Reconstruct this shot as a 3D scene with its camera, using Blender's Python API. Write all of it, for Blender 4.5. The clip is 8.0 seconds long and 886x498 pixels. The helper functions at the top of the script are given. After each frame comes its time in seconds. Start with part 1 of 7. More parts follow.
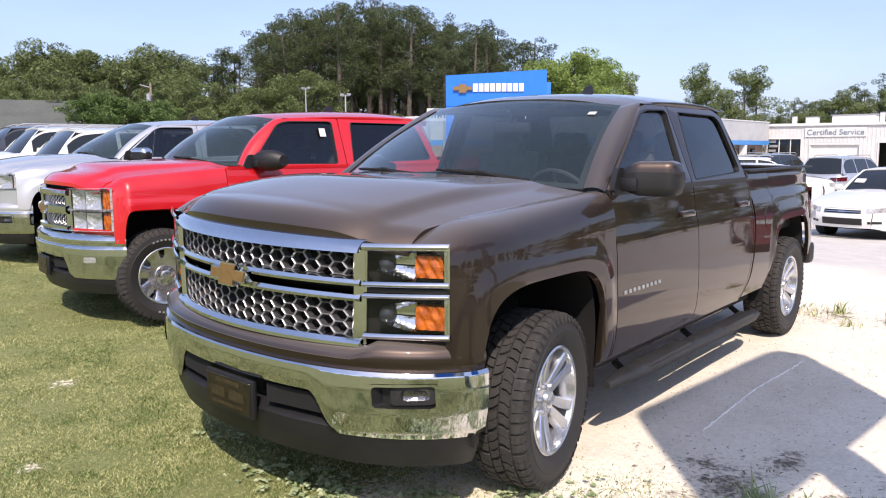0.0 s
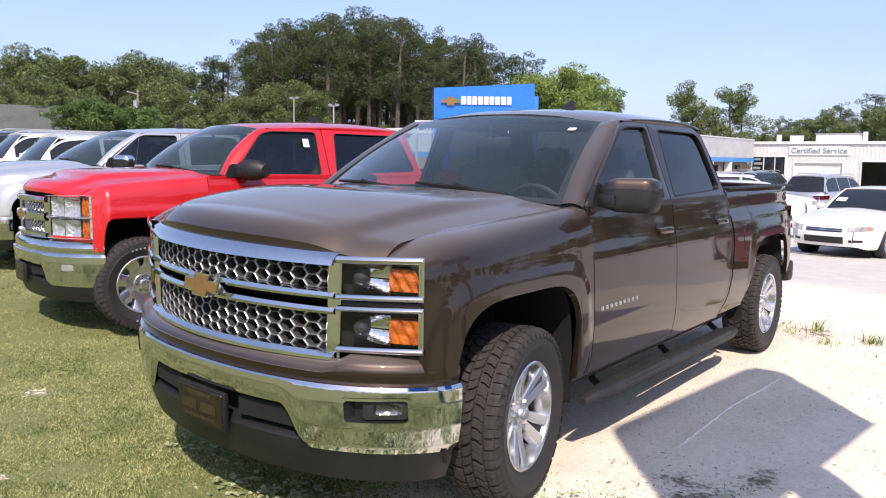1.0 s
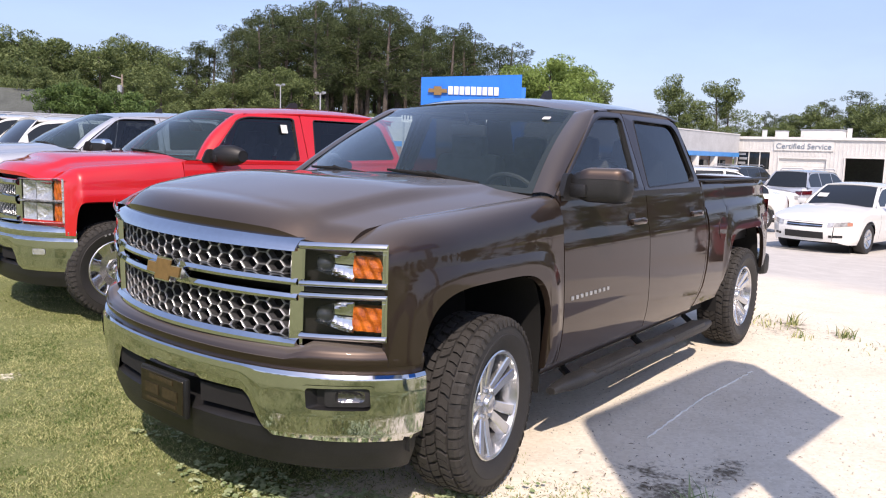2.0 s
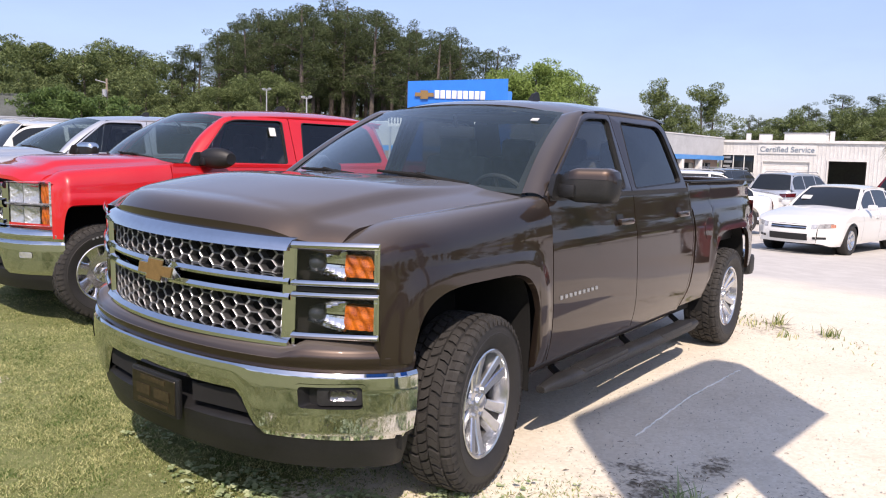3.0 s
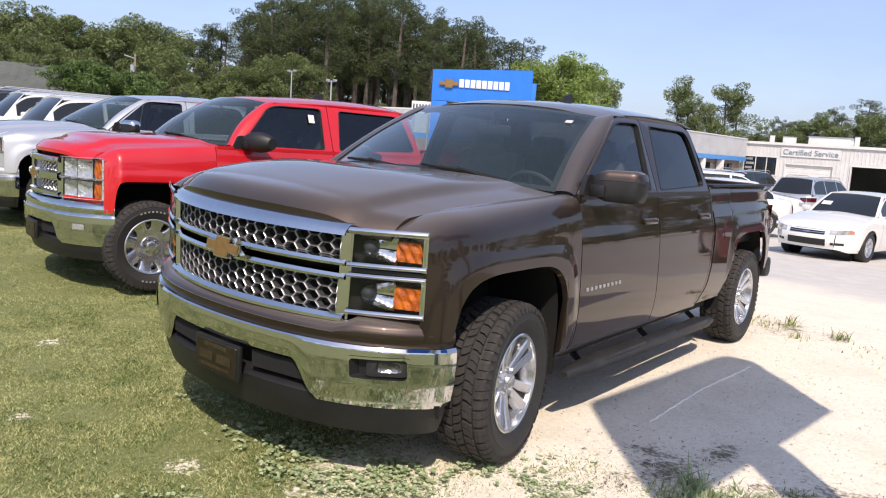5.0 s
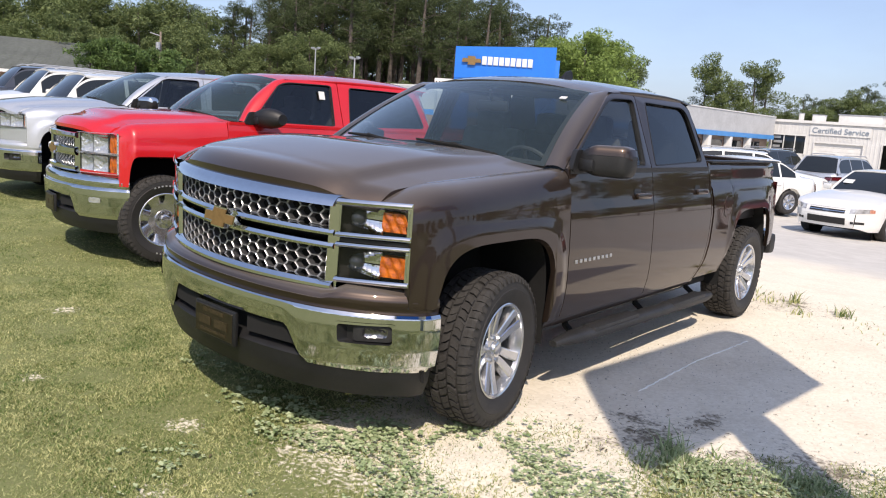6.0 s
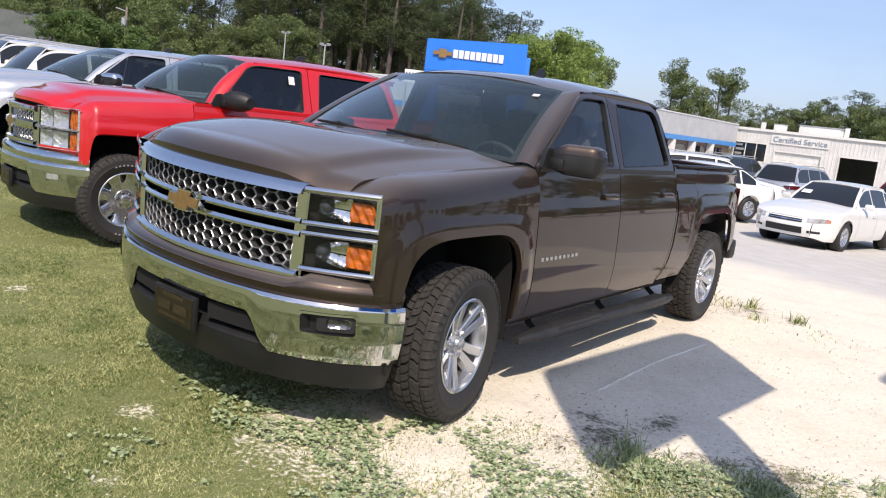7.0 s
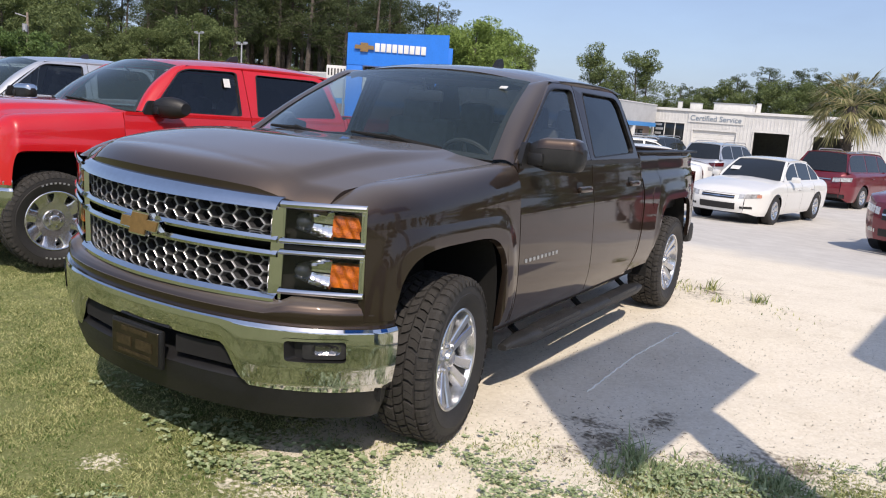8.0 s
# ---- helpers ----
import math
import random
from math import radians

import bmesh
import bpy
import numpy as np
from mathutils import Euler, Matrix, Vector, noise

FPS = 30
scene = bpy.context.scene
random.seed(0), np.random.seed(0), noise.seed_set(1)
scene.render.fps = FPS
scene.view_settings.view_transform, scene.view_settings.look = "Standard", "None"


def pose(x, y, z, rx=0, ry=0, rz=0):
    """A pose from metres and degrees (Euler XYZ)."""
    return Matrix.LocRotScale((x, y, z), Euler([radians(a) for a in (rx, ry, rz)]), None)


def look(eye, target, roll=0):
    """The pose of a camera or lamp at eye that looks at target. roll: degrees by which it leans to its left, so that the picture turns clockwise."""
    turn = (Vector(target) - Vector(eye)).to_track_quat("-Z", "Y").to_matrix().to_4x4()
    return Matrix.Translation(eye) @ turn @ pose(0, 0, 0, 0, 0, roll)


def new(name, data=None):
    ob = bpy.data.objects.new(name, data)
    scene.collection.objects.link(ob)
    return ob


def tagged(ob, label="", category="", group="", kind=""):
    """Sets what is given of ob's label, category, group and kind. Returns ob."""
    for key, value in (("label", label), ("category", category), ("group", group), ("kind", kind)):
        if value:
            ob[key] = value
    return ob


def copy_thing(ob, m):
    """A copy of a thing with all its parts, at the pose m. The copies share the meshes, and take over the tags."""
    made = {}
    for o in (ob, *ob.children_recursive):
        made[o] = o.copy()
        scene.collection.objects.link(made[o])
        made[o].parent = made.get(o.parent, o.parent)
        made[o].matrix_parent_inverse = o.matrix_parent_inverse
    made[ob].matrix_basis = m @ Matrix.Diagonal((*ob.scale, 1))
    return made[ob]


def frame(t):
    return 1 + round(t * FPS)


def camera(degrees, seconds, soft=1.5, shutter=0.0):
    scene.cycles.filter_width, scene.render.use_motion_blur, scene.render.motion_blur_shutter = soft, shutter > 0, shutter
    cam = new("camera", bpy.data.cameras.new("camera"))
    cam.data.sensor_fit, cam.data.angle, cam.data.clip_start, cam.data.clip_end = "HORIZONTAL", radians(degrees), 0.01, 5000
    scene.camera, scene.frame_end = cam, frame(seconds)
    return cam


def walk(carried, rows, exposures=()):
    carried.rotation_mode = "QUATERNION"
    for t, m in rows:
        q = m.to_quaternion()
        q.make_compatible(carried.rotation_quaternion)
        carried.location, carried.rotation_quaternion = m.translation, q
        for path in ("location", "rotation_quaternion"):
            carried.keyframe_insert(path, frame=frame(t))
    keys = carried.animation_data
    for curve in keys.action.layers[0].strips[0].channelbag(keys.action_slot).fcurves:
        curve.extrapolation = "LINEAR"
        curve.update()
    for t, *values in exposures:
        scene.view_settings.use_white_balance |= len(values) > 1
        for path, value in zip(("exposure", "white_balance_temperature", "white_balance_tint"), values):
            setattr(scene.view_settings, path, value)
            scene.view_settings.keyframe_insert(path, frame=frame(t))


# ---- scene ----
cam = camera(59.3, 8.0, soft=1.1)
# seconds, eye, target, roll
PATH = [
    (0, (2.657, -2.870, 1.494), (1.416, -1.323, 1.236), -0.17),
    (0.5, (2.663, -2.868, 1.502), (1.419, -1.318, 1.274), -0.09),
    (1, (2.687, -2.838, 1.502), (1.470, -1.266, 1.274), 0.79),
    (1.5, (2.734, -2.805, 1.489), (1.548, -1.211, 1.258), 2.80),
    (2, (2.735, -2.769, 1.489), (1.548, -1.178, 1.237), 1.68),
    (2.2, (2.728, -2.767, 1.482), (1.556, -1.166, 1.234), 1.60),
    (3.3, (2.759, -2.810, 1.473), (1.599, -1.198, 1.238), 1.60),
    (3.5, (2.788, -2.815, 1.478), (1.590, -1.229, 1.256), 2.33),
    (4, (2.783, -2.956, 1.494), (1.566, -1.386, 1.261), 0.64),
    (4.5, (2.820, -3.071, 1.513), (1.642, -1.475, 1.255), 1.79),
    (4.7, (2.806, -3.103, 1.514), (1.640, -1.498, 1.255), 3.20),
    (5.8, (3.002, -3.116, 1.505), (1.781, -1.566, 1.182), 4.60),
    (6, (3.046, -3.110, 1.511), (1.816, -1.568, 1.179), 4.10),
    (6.5, (3.069, -3.110, 1.507), (1.871, -1.545, 1.167), 3.77),
    (7, (3.015, -3.104, 1.510), (1.863, -1.505, 1.168), 6.90),
    (7.5, (2.884, -3.098, 1.528), (1.841, -1.415, 1.243), 2.15),
    (8, (2.650, -3.024, 1.511), (1.649, -1.327, 1.168), 4.13),
]
# seconds, stops, kelvin, tint
LIGHT = [(0, 0.70, 6550, 19), (2, 0.60, 6650, 19.5), (4.5, 0.54, 6700, 18), (6.5, 0.48, 6650, 14), (7.2, 0.47, 6600, 15), (8, 0.28, 6600, 14)]
walk(cam, [(t, look(eye, target, roll)) for t, eye, target, roll in PATH], LIGHT)

# ---- sky, sun, exposure ----
SUN_WAY = Vector((0.60, -0.72, 1.0)).normalized()
world = bpy.data.worlds.new("sky")
world.use_nodes = True
scene.world = world
wt = world.node_tree
sky = wt.nodes.new("ShaderNodeTexSky")
sky.sky_type = "NISHITA"
sky.sun_disc = False
sky.sun_elevation = math.asin(SUN_WAY.z)
sky.sun_rotation = math.atan2(SUN_WAY.x, SUN_WAY.y)
sky.air_density, sky.dust_density, sky.ozone_density = 0.95, 1.6, 1.6
# thin high cloud over the blue
tco, mp, cl, rng, hsv, mixs = (wt.nodes.new("ShaderNode" + k) for k in ("TexCoord", "Mapping", "TexNoise", "MapRange", "HueSaturation", "Mix"))
mp.inputs["Scale"].default_value = (1.6, 0.9, 5.0)
mp.inputs["Rotation"].default_value = (0.0, 0.15, 0.6)
cl.inputs["Scale"].default_value, cl.inputs["Detail"].default_value, cl.inputs["Roughness"].default_value = 1.7, 7.0, 0.6
rng.inputs["From Min"].default_value, rng.inputs["From Max"].default_value = 0.38, 0.72
rng.inputs["To Min"].default_value, rng.inputs["To Max"].default_value = 0.45, 1.0
hsv.inputs["Saturation"].default_value, hsv.inputs["Value"].default_value = 0.92, 0.76
mixs.data_type = "RGBA"
wt.links.new(tco.outputs["Generated"], mp.inputs["Vector"])
wt.links.new(mp.outputs[0], cl.inputs["Vector"])
wt.links.new(cl.outputs[0], rng.inputs["Value"])
wt.links.new(rng.outputs[0], mixs.inputs["Factor"])
wt.links.new(sky.outputs[0], hsv.inputs["Color"])
wt.links.new(sky.outputs[0], mixs.inputs["A"])
wt.links.new(hsv.outputs[0], mixs.inputs["B"])
# an even spring haze over all of it
haze = wt.nodes.new("ShaderNodeMix")
haze.data_type = "RGBA"
haze.inputs["Factor"].default_value = 0.34
haze.inputs["B"].default_value = (2.15, 3.1, 5.5, 1.0)
wt.links.new(mixs.outputs["Result"], haze.inputs["A"])
wt.links.new(haze.outputs["Result"], wt.nodes["Background"].inputs[0])
wt.nodes["Background"].inputs[1].default_value = 0.141
sun_data = bpy.data.lights.new("sun", "SUN")
sun_data.energy, sun_data.angle, sun_data.color = 3.55, radians(0.53), (1.0, 0.905, 0.77)
sun = new("sun", sun_data)
sun.matrix_world = look(SUN_WAY * 60, (0, 0, 0))

# ---- materials ----
def nodes_of(name):
    m = bpy.data.materials.new(name)
    m.use_nodes = True
    return m, m.node_tree.nodes, m.node_tree.links


def mat(name, color, rough=0.5, metal=0.0, vary=0.12, scale=6.0, bump=0.0, bump_scale=60.0, coat=0.0, spec=0.5, color2=None, trans=0.0):
    """Principled surface with a two-scale noise in colour and roughness and a fine bump."""
    m, ns, ln = nodes_of(name)
    b = ns["Principled BSDF"]
    b.inputs["Metallic"].default_value = metal
    b.inputs["Roughness"].default_value = rough
    b.inputs["Specular IOR Level"].default_value = spec
    b.inputs["Coat Weight"].default_value = coat
    b.inputs["Coat Roughness"].default_value = 0.04
    b.inputs["Transmission Weight"].default_value = trans
    tc = ns.new("ShaderNodeTexCoord")
    n1, n2 = ns.new("ShaderNodeTexNoise"), ns.new("ShaderNodeTexNoise")
    n1.inputs["Scale"].default_value, n1.inputs["Detail"].default_value = scale, 5.0
    n2.inputs["Scale"].default_value, n2.inputs["Detail"].default_value = scale * 9.0, 3.0
    ln.new(tc.outputs["Object"], n1.inputs["Vector"])
    ln.new(tc.outputs["Object"], n2.inputs["Vector"])
    add = ns.new("ShaderNodeMath")
    add.operation = "ADD"
    ln.new(n1.outputs[0], add.inputs[0])
    ln.new(n2.outputs[0], add.inputs[1])
    mix = ns.new("ShaderNodeMix")
    mix.data_type = "RGBA"
    c2 = color2 or tuple(max(0.0, c * (1 - 2 * vary)) for c in color)
    c1 = color if color2 else tuple(min(1.0, c * (1 + vary)) for c in color)
    mix.inputs["A"].default_value, mix.inputs["B"].default_value = (*c1, 1), (*c2, 1)
    ramp = ns.new("ShaderNodeMapRange")
    ramp.inputs["From Min"].default_value, ramp.inputs["From Max"].default_value = 0.7, 1.3
    ln.new(add.outputs[0], ramp.inputs["Value"])
    ln.new(ramp.outputs[0], mix.inputs["Factor"])
    ln.new(mix.outputs["Result"], b.inputs["Base Color"])
    if bump:
        n3, bp = ns.new("ShaderNodeTexNoise"), ns.new("ShaderNodeBump")
        n3.inputs["Scale"].default_value, n3.inputs["Detail"].default_value = bump_scale, 4.0
        ln.new(tc.outputs["Object"], n3.inputs["Vector"])
        ln.new(n3.outputs[0], bp.inputs["Height"])
        bp.inputs["Strength"].default_value, bp.inputs["Distance"].default_value = bump, 0.01
        ln.new(bp.outputs[0], b.inputs["Normal"])
    return m


def car_paint(name, color, metal=0.5, dust_sheen=(0.30, 0.27, 0.23), dust_amount=0.10, rough=0.32, top_sheen=0.0, edge=(1, 1, 1)):
    """Clear-coated paint: flakes in the base, a thin uneven dusty layer, painted sheen on upward faces."""
    m, ns, ln = nodes_of(name)
    b = ns["Principled BSDF"]
    b.inputs["Metallic"].default_value = metal
    b.inputs["Coat Weight"].default_value = 1.0
    b.inputs["Coat Roughness"].default_value = 0.03
    b.inputs["Coat IOR"].default_value = 1.5
    b.inputs["Specular Tint"].default_value = (*edge, 1)
    tc = ns.new("ShaderNodeTexCoord")
    fl, du = ns.new("ShaderNodeTexNoise"), ns.new("ShaderNodeTexNoise")
    fl.inputs["Scale"].default_value, fl.inputs["Detail"].default_value = 900.0, 1.0
    du.inputs["Scale"].default_value, du.inputs["Detail"].default_value = 2.3, 8.0
    ln.new(tc.outputs["Object"], fl.inputs["Vector"])
    ln.new(tc.outputs["Object"], du.inputs["Vector"])
    m1, m2 = ns.new("ShaderNodeMix"), ns.new("ShaderNodeMix")
    m1.data_type = m2.data_type = "RGBA"
    m1.inputs["A"].default_value = (*[c * 0.8 for c in color], 1)
    m1.inputs["B"].default_value = (*[min(1, c * 1.25) for c in color], 1)
    ln.new(fl.outputs[0], m1.inputs["Factor"])
    r = ns.new("ShaderNodeMapRange")
    r.inputs["From Min"].default_value, r.inputs["From Max"].default_value, r.inputs["To Max"].default_value = 0.45, 0.75, dust_amount
    ln.new(du.outputs[0], r.inputs["Value"])
    veil = r.outputs[0]
    # Upward faces painted paler: sky sheen put into the colour.
    if top_sheen:
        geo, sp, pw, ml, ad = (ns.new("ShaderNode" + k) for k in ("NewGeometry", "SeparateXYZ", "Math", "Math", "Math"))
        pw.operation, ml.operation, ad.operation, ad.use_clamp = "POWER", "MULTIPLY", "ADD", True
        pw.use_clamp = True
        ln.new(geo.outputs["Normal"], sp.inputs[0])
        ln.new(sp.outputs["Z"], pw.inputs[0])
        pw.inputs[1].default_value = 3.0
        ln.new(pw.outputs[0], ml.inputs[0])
        ml.inputs[1].default_value = top_sheen
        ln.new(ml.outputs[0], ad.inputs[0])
        ln.new(veil, ad.inputs[1])
        veil = ad.outputs[0]
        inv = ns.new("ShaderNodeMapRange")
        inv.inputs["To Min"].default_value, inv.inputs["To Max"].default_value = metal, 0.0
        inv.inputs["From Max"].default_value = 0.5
        ln.new(veil, inv.inputs["Value"])
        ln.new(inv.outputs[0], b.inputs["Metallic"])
    ln.new(veil, m2.inputs["Factor"])
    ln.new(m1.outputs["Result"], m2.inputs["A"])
    m2.inputs["B"].default_value = (*dust_sheen, 1)
    ln.new(m2.outputs["Result"], b.inputs["Base Color"])
    rr = ns.new("ShaderNodeMapRange")
    rr.inputs["To Min"].default_value, rr.inputs["To Max"].default_value = rough, rough + 0.12
    ln.new(du.outputs[0], rr.inputs["Value"])
    ln.new(rr.outputs[0], b.inputs["Roughness"])
    return m


def glass(name, tint, gloss=1.0, veil=0.0, face=0.06):
    """A thin pane: what lies behind it, tinted, under a clear reflection."""
    m, ns, ln = nodes_of(name)
    ns.remove(ns["Principled BSDF"])
    tr, gl, mx, lw = (ns.new("ShaderNode" + k) for k in ("BsdfTransparent", "BsdfGlossy", "MixShader", "LayerWeight"))
    tr.inputs[0].default_value = (*tint, 1)
    gl.inputs["Roughness"].default_value = 0.01
    gl.inputs["Color"].default_value = (gloss, gloss, gloss, 1)
    lw.inputs["Blend"].default_value = 0.5
    p5, sc = ns.new("ShaderNodeMath"), ns.new("ShaderNodeMapRange")
    p5.operation = "POWER"
    p5.inputs[1].default_value = 5.0
    sc.inputs["To Min"].default_value = face
    ln.new(lw.outputs["Facing"], p5.inputs[0])
    ln.new(p5.outputs[0], sc.inputs["Value"])
    ln.new(sc.outputs[0], mx.inputs[0])
    ln.new(tr.outputs[0], mx.inputs[1])
    ln.new(gl.outputs[0], mx.inputs[2])
    last = mx
    # Teal diffuse layer: dusty haze plus reflected light put into the colour.
    if veil:
        df, m2, nz = ns.new("ShaderNodeBsdfDiffuse"), ns.new("ShaderNodeMixShader"), ns.new("ShaderNodeTexNoise")
        df.inputs[0].default_value = (0.40, 0.60, 0.58, 1)
        nz.inputs["Scale"].default_value = 3.0
        mr = ns.new("ShaderNodeMapRange")
        mr.inputs["To Min"].default_value, mr.inputs["To Max"].default_value = veil * 0.6, veil * 1.4
        ln.new(nz.outputs[0], mr.inputs["Value"])
        ln.new(mr.outputs[0], m2.inputs[0])
        ln.new(mx.outputs[0], m2.inputs[1])
        ln.new(df.outputs[0], m2.inputs[2])
        last = m2
    ln.new(last.outputs[0], ns["Material Output"].inputs["Surface"])
    return m


BROWN = car_paint("brown metallic paint", (0.047, 0.0325, 0.0250), 0.80, dust_sheen=(0.31, 0.280, 0.250), dust_amount=0.02, rough=0.37, top_sheen=0.39, edge=(0.40, 0.32, 0.26))
RED = car_paint("red paint", (0.49, 0.005, 0.008), 0.0, dust_amount=0.03)
SILVER = car_paint("silver paint", (0.55, 0.57, 0.60), 0.6)
WHITE = car_paint("white paint", (0.70, 0.70, 0.675), 0.0, dust_amount=0.05)
DEEP_RED = car_paint("deep red paint", (0.15, 0.006, 0.016), 0.3)
DARK_CAR = car_paint("dark grey paint", (0.05, 0.055, 0.07), 0.4)
CHROME = mat("chrome", (0.68, 0.69, 0.70), 0.05, 1.0, 0.03, 4.0)
CHROME_SOFT = mat("soft chrome", (0.58, 0.59, 0.60), 0.24, 1.0, 0.05, 8.0)
ALLOY = mat("machined alloy", (0.64, 0.65, 0.67), 0.20, 0.9, 0.08, 12.0)
ALLOY_DARK = mat("painted alloy", (0.36, 0.37, 0.38), 0.38, 0.7, 0.1, 12.0)
FOG_BOWL = mat("dim fog lamp bowl", (0.22, 0.22, 0.23), 0.12, 0.9, 0.15, 40.0)
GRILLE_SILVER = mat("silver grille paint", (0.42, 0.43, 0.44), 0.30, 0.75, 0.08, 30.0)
# Same silver with the shade inside the cells painted in.
GRILLE_SHADE = mat("shade-darkened grille wall", (0.075, 0.075, 0.078), 0.45, 0.4, 0.15, 30.0)
WHEEL_POCKET = mat("dark wheel pocket", (0.035, 0.035, 0.037), 0.5, 0.3, 0.2, 20.0)
BLACK = mat("black plastic", (0.011, 0.011, 0.012), 0.5, 0.0, 0.2, 14.0, 0.12, 300.0)
GREY_PLASTIC = mat("grey plastic", (0.022, 0.022, 0.023), 0.55, 0.0, 0.2, 9.0, 0.15, 260.0)
RUBBER = mat("tyre rubber", (0.016, 0.0155, 0.0155), 0.62, 0.0, 0.3, 12.0, 0.2, 180.0, color2=(0.025, 0.023, 0.022))
TREAD = mat("dusty tread rubber", (0.022, 0.0205, 0.0195), 0.85, 0.0, 0.3, 14.0, 0.3, 180.0, color2=(0.040, 0.037, 0.034))
# Near black: the shade of gaps, cavities and backings is put into it.
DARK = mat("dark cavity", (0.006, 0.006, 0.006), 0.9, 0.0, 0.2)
INTERIOR = mat("dark interior cloth", (0.060, 0.060, 0.060), 0.85, 0.0, 0.2, 18.0, 0.2, 400.0)
GLASS_FRONT = glass("windscreen glass", (0.80, 0.90, 0.88), veil=0.026)
GLASS_SIDE = glass("side glass", (0.70, 0.77, 0.77))
GLASS_FAR = glass("windscreen glass in the row", (0.44, 0.52, 0.53), veil=0.040)
GLASS_DIM = glass("side glass in the row", (0.45, 0.50, 0.51))
GLASS_DARK = glass("privacy glass", (0.05, 0.055, 0.06))
LENS = glass("lamp lens", (0.93, 0.94, 0.95), face=0.03)
LAMP_CLEAR = mat("clear lamp with bright facets", (0.70, 0.71, 0.72), 0.16, 0.70, 0.15, 30.0, 1.0, 45.0)
LAMP_PALE = mat("pale clear lamp", (0.50, 0.51, 0.52), 0.15, 0.2, 0.3, 14.0, 0.3, 60.0, coat=1.0)
LAMP_CORAL = mat("coral lamp corner", (0.58, 0.26, 0.18), 0.2, 0.0, 0.2, 30.0, coat=1.0)
CAR_GLASS = mat("dark car glass", (0.016, 0.019, 0.021), 0.03, 0.0, 0.04, 1.0, spec=0.6)
AMBER = mat("amber lens", (0.70, 0.17, 0.006), 0.30, 0.0, 0.5, 26.0, 0.25, 60.0, coat=0.25, color2=(0.14, 0.014, 0.001))
WHEEL_RIM = mat("black leather", (0.010, 0.010, 0.011), 0.6, 0.0, 0.2, 20.0, 0.1, 300.0)
RED_LENS = mat("red lens", (0.085, 0.004, 0.006), 0.12, 0.0, 0.15, 40.0, 0.2, 200.0, coat=1.0)
GOLD = mat("gold badge", (0.25, 0.155, 0.06), 0.38, 0.3, 0.12, 40.0, 0.1, 200.0)
PLATE_BAR = mat("faded plate print", (0.050, 0.036, 0.018), 0.4, 0.2, 0.3, 60.0)
WHITE_PLAIN = mat("white sheet", (0.64, 0.64, 0.62), 0.5, 0.0, 0.06, 3.0)
METAL_WALL = mat("white painted metal cladding", (0.60, 0.60, 0.585), 0.45, 0.0, 0.08, 1.2)
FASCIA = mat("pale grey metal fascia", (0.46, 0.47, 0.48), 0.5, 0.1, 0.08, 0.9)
BAND_BLUE = mat("faded blue band", (0.05, 0.24, 0.58), 0.4, 0.0, 0.06, 1.5)
BLUE = mat("blue sign panel", (0.012, 0.16, 0.62), 0.35, 0.0, 0.06, 1.5)
ROOF_GREY = mat("grey green shingles", (0.115, 0.125, 0.110), 0.85, 0.0, 0.13, 0.5, 0.3, 9.0)
TAN_WALL = mat("tan wall", (0.27, 0.19, 0.145), 0.8, 0.0, 0.12, 0.8)
WOOD_POLE = mat("weathered wood", (0.27, 0.22, 0.17), 0.85, 0.0, 0.25, 8.0, 0.4, 40.0)
GALV = mat("galvanised steel", (0.45, 0.46, 0.47), 0.45, 0.6, 0.1, 8.0)
BARK = mat("pine bark", (0.105, 0.088, 0.075), 0.9, 0.0, 0.35, 3.0, 0.6, 14.0)


def leaf_mat(name, dark, light, patch=0.0):
    m, ns, ln = nodes_of(name)
    b = ns["Principled BSDF"]
    b.inputs["Roughness"].default_value = 0.6
    b.inputs["Specular IOR Level"].default_value = 0.3
    geo, mix = ns.new("ShaderNodeNewGeometry"), ns.new("ShaderNodeMix")
    mix.data_type = "RGBA"
    mix.inputs["A"].default_value, mix.inputs["B"].default_value = (*dark, 1), (*light, 1)
    ln.new(geo.outputs["Random Per Island"], mix.inputs["Factor"])
    if patch:
        nz, m1, m2 = ns.new("ShaderNodeTexNoise"), ns.new("ShaderNodeMath"), ns.new("ShaderNodeMath")
        nz.inputs["Scale"].default_value, nz.inputs["Detail"].default_value, nz.inputs["Roughness"].default_value = 1.9, 6.0, 0.7
        m1.operation = m2.operation = "MULTIPLY_ADD"
        m2.use_clamp = True
        ln.new(geo.outputs["Position"], nz.inputs["Vector"])
        ln.new(nz.outputs[0], m1.inputs[0])
        m1.inputs[1].default_value, m1.inputs[2].default_value = patch, -0.5 * patch
        ln.new(geo.outputs["Random Per Island"], m2.inputs[0])
        m2.inputs[1].default_value = 0.85
        ln.new(m1.outputs[0], m2.inputs[2])
        ln.new(m2.outputs[0], mix.inputs["Factor"])
    ln.new(mix.outputs["Result"], b.inputs["Base Color"])
    tl, ms = ns.new("ShaderNodeBsdfTranslucent"), ns.new("ShaderNodeMixShader")
    ln.new(mix.outputs["Result"], tl.inputs["Color"])
    ms.inputs[0].default_value = 0.25
    ln.new(b.outputs[0], ms.inputs[1])
    ln.new(tl.outputs[0], ms.inputs[2])
    ln.new(ms.outputs[0], ns["Material Output"].inputs["Surface"])
    return m


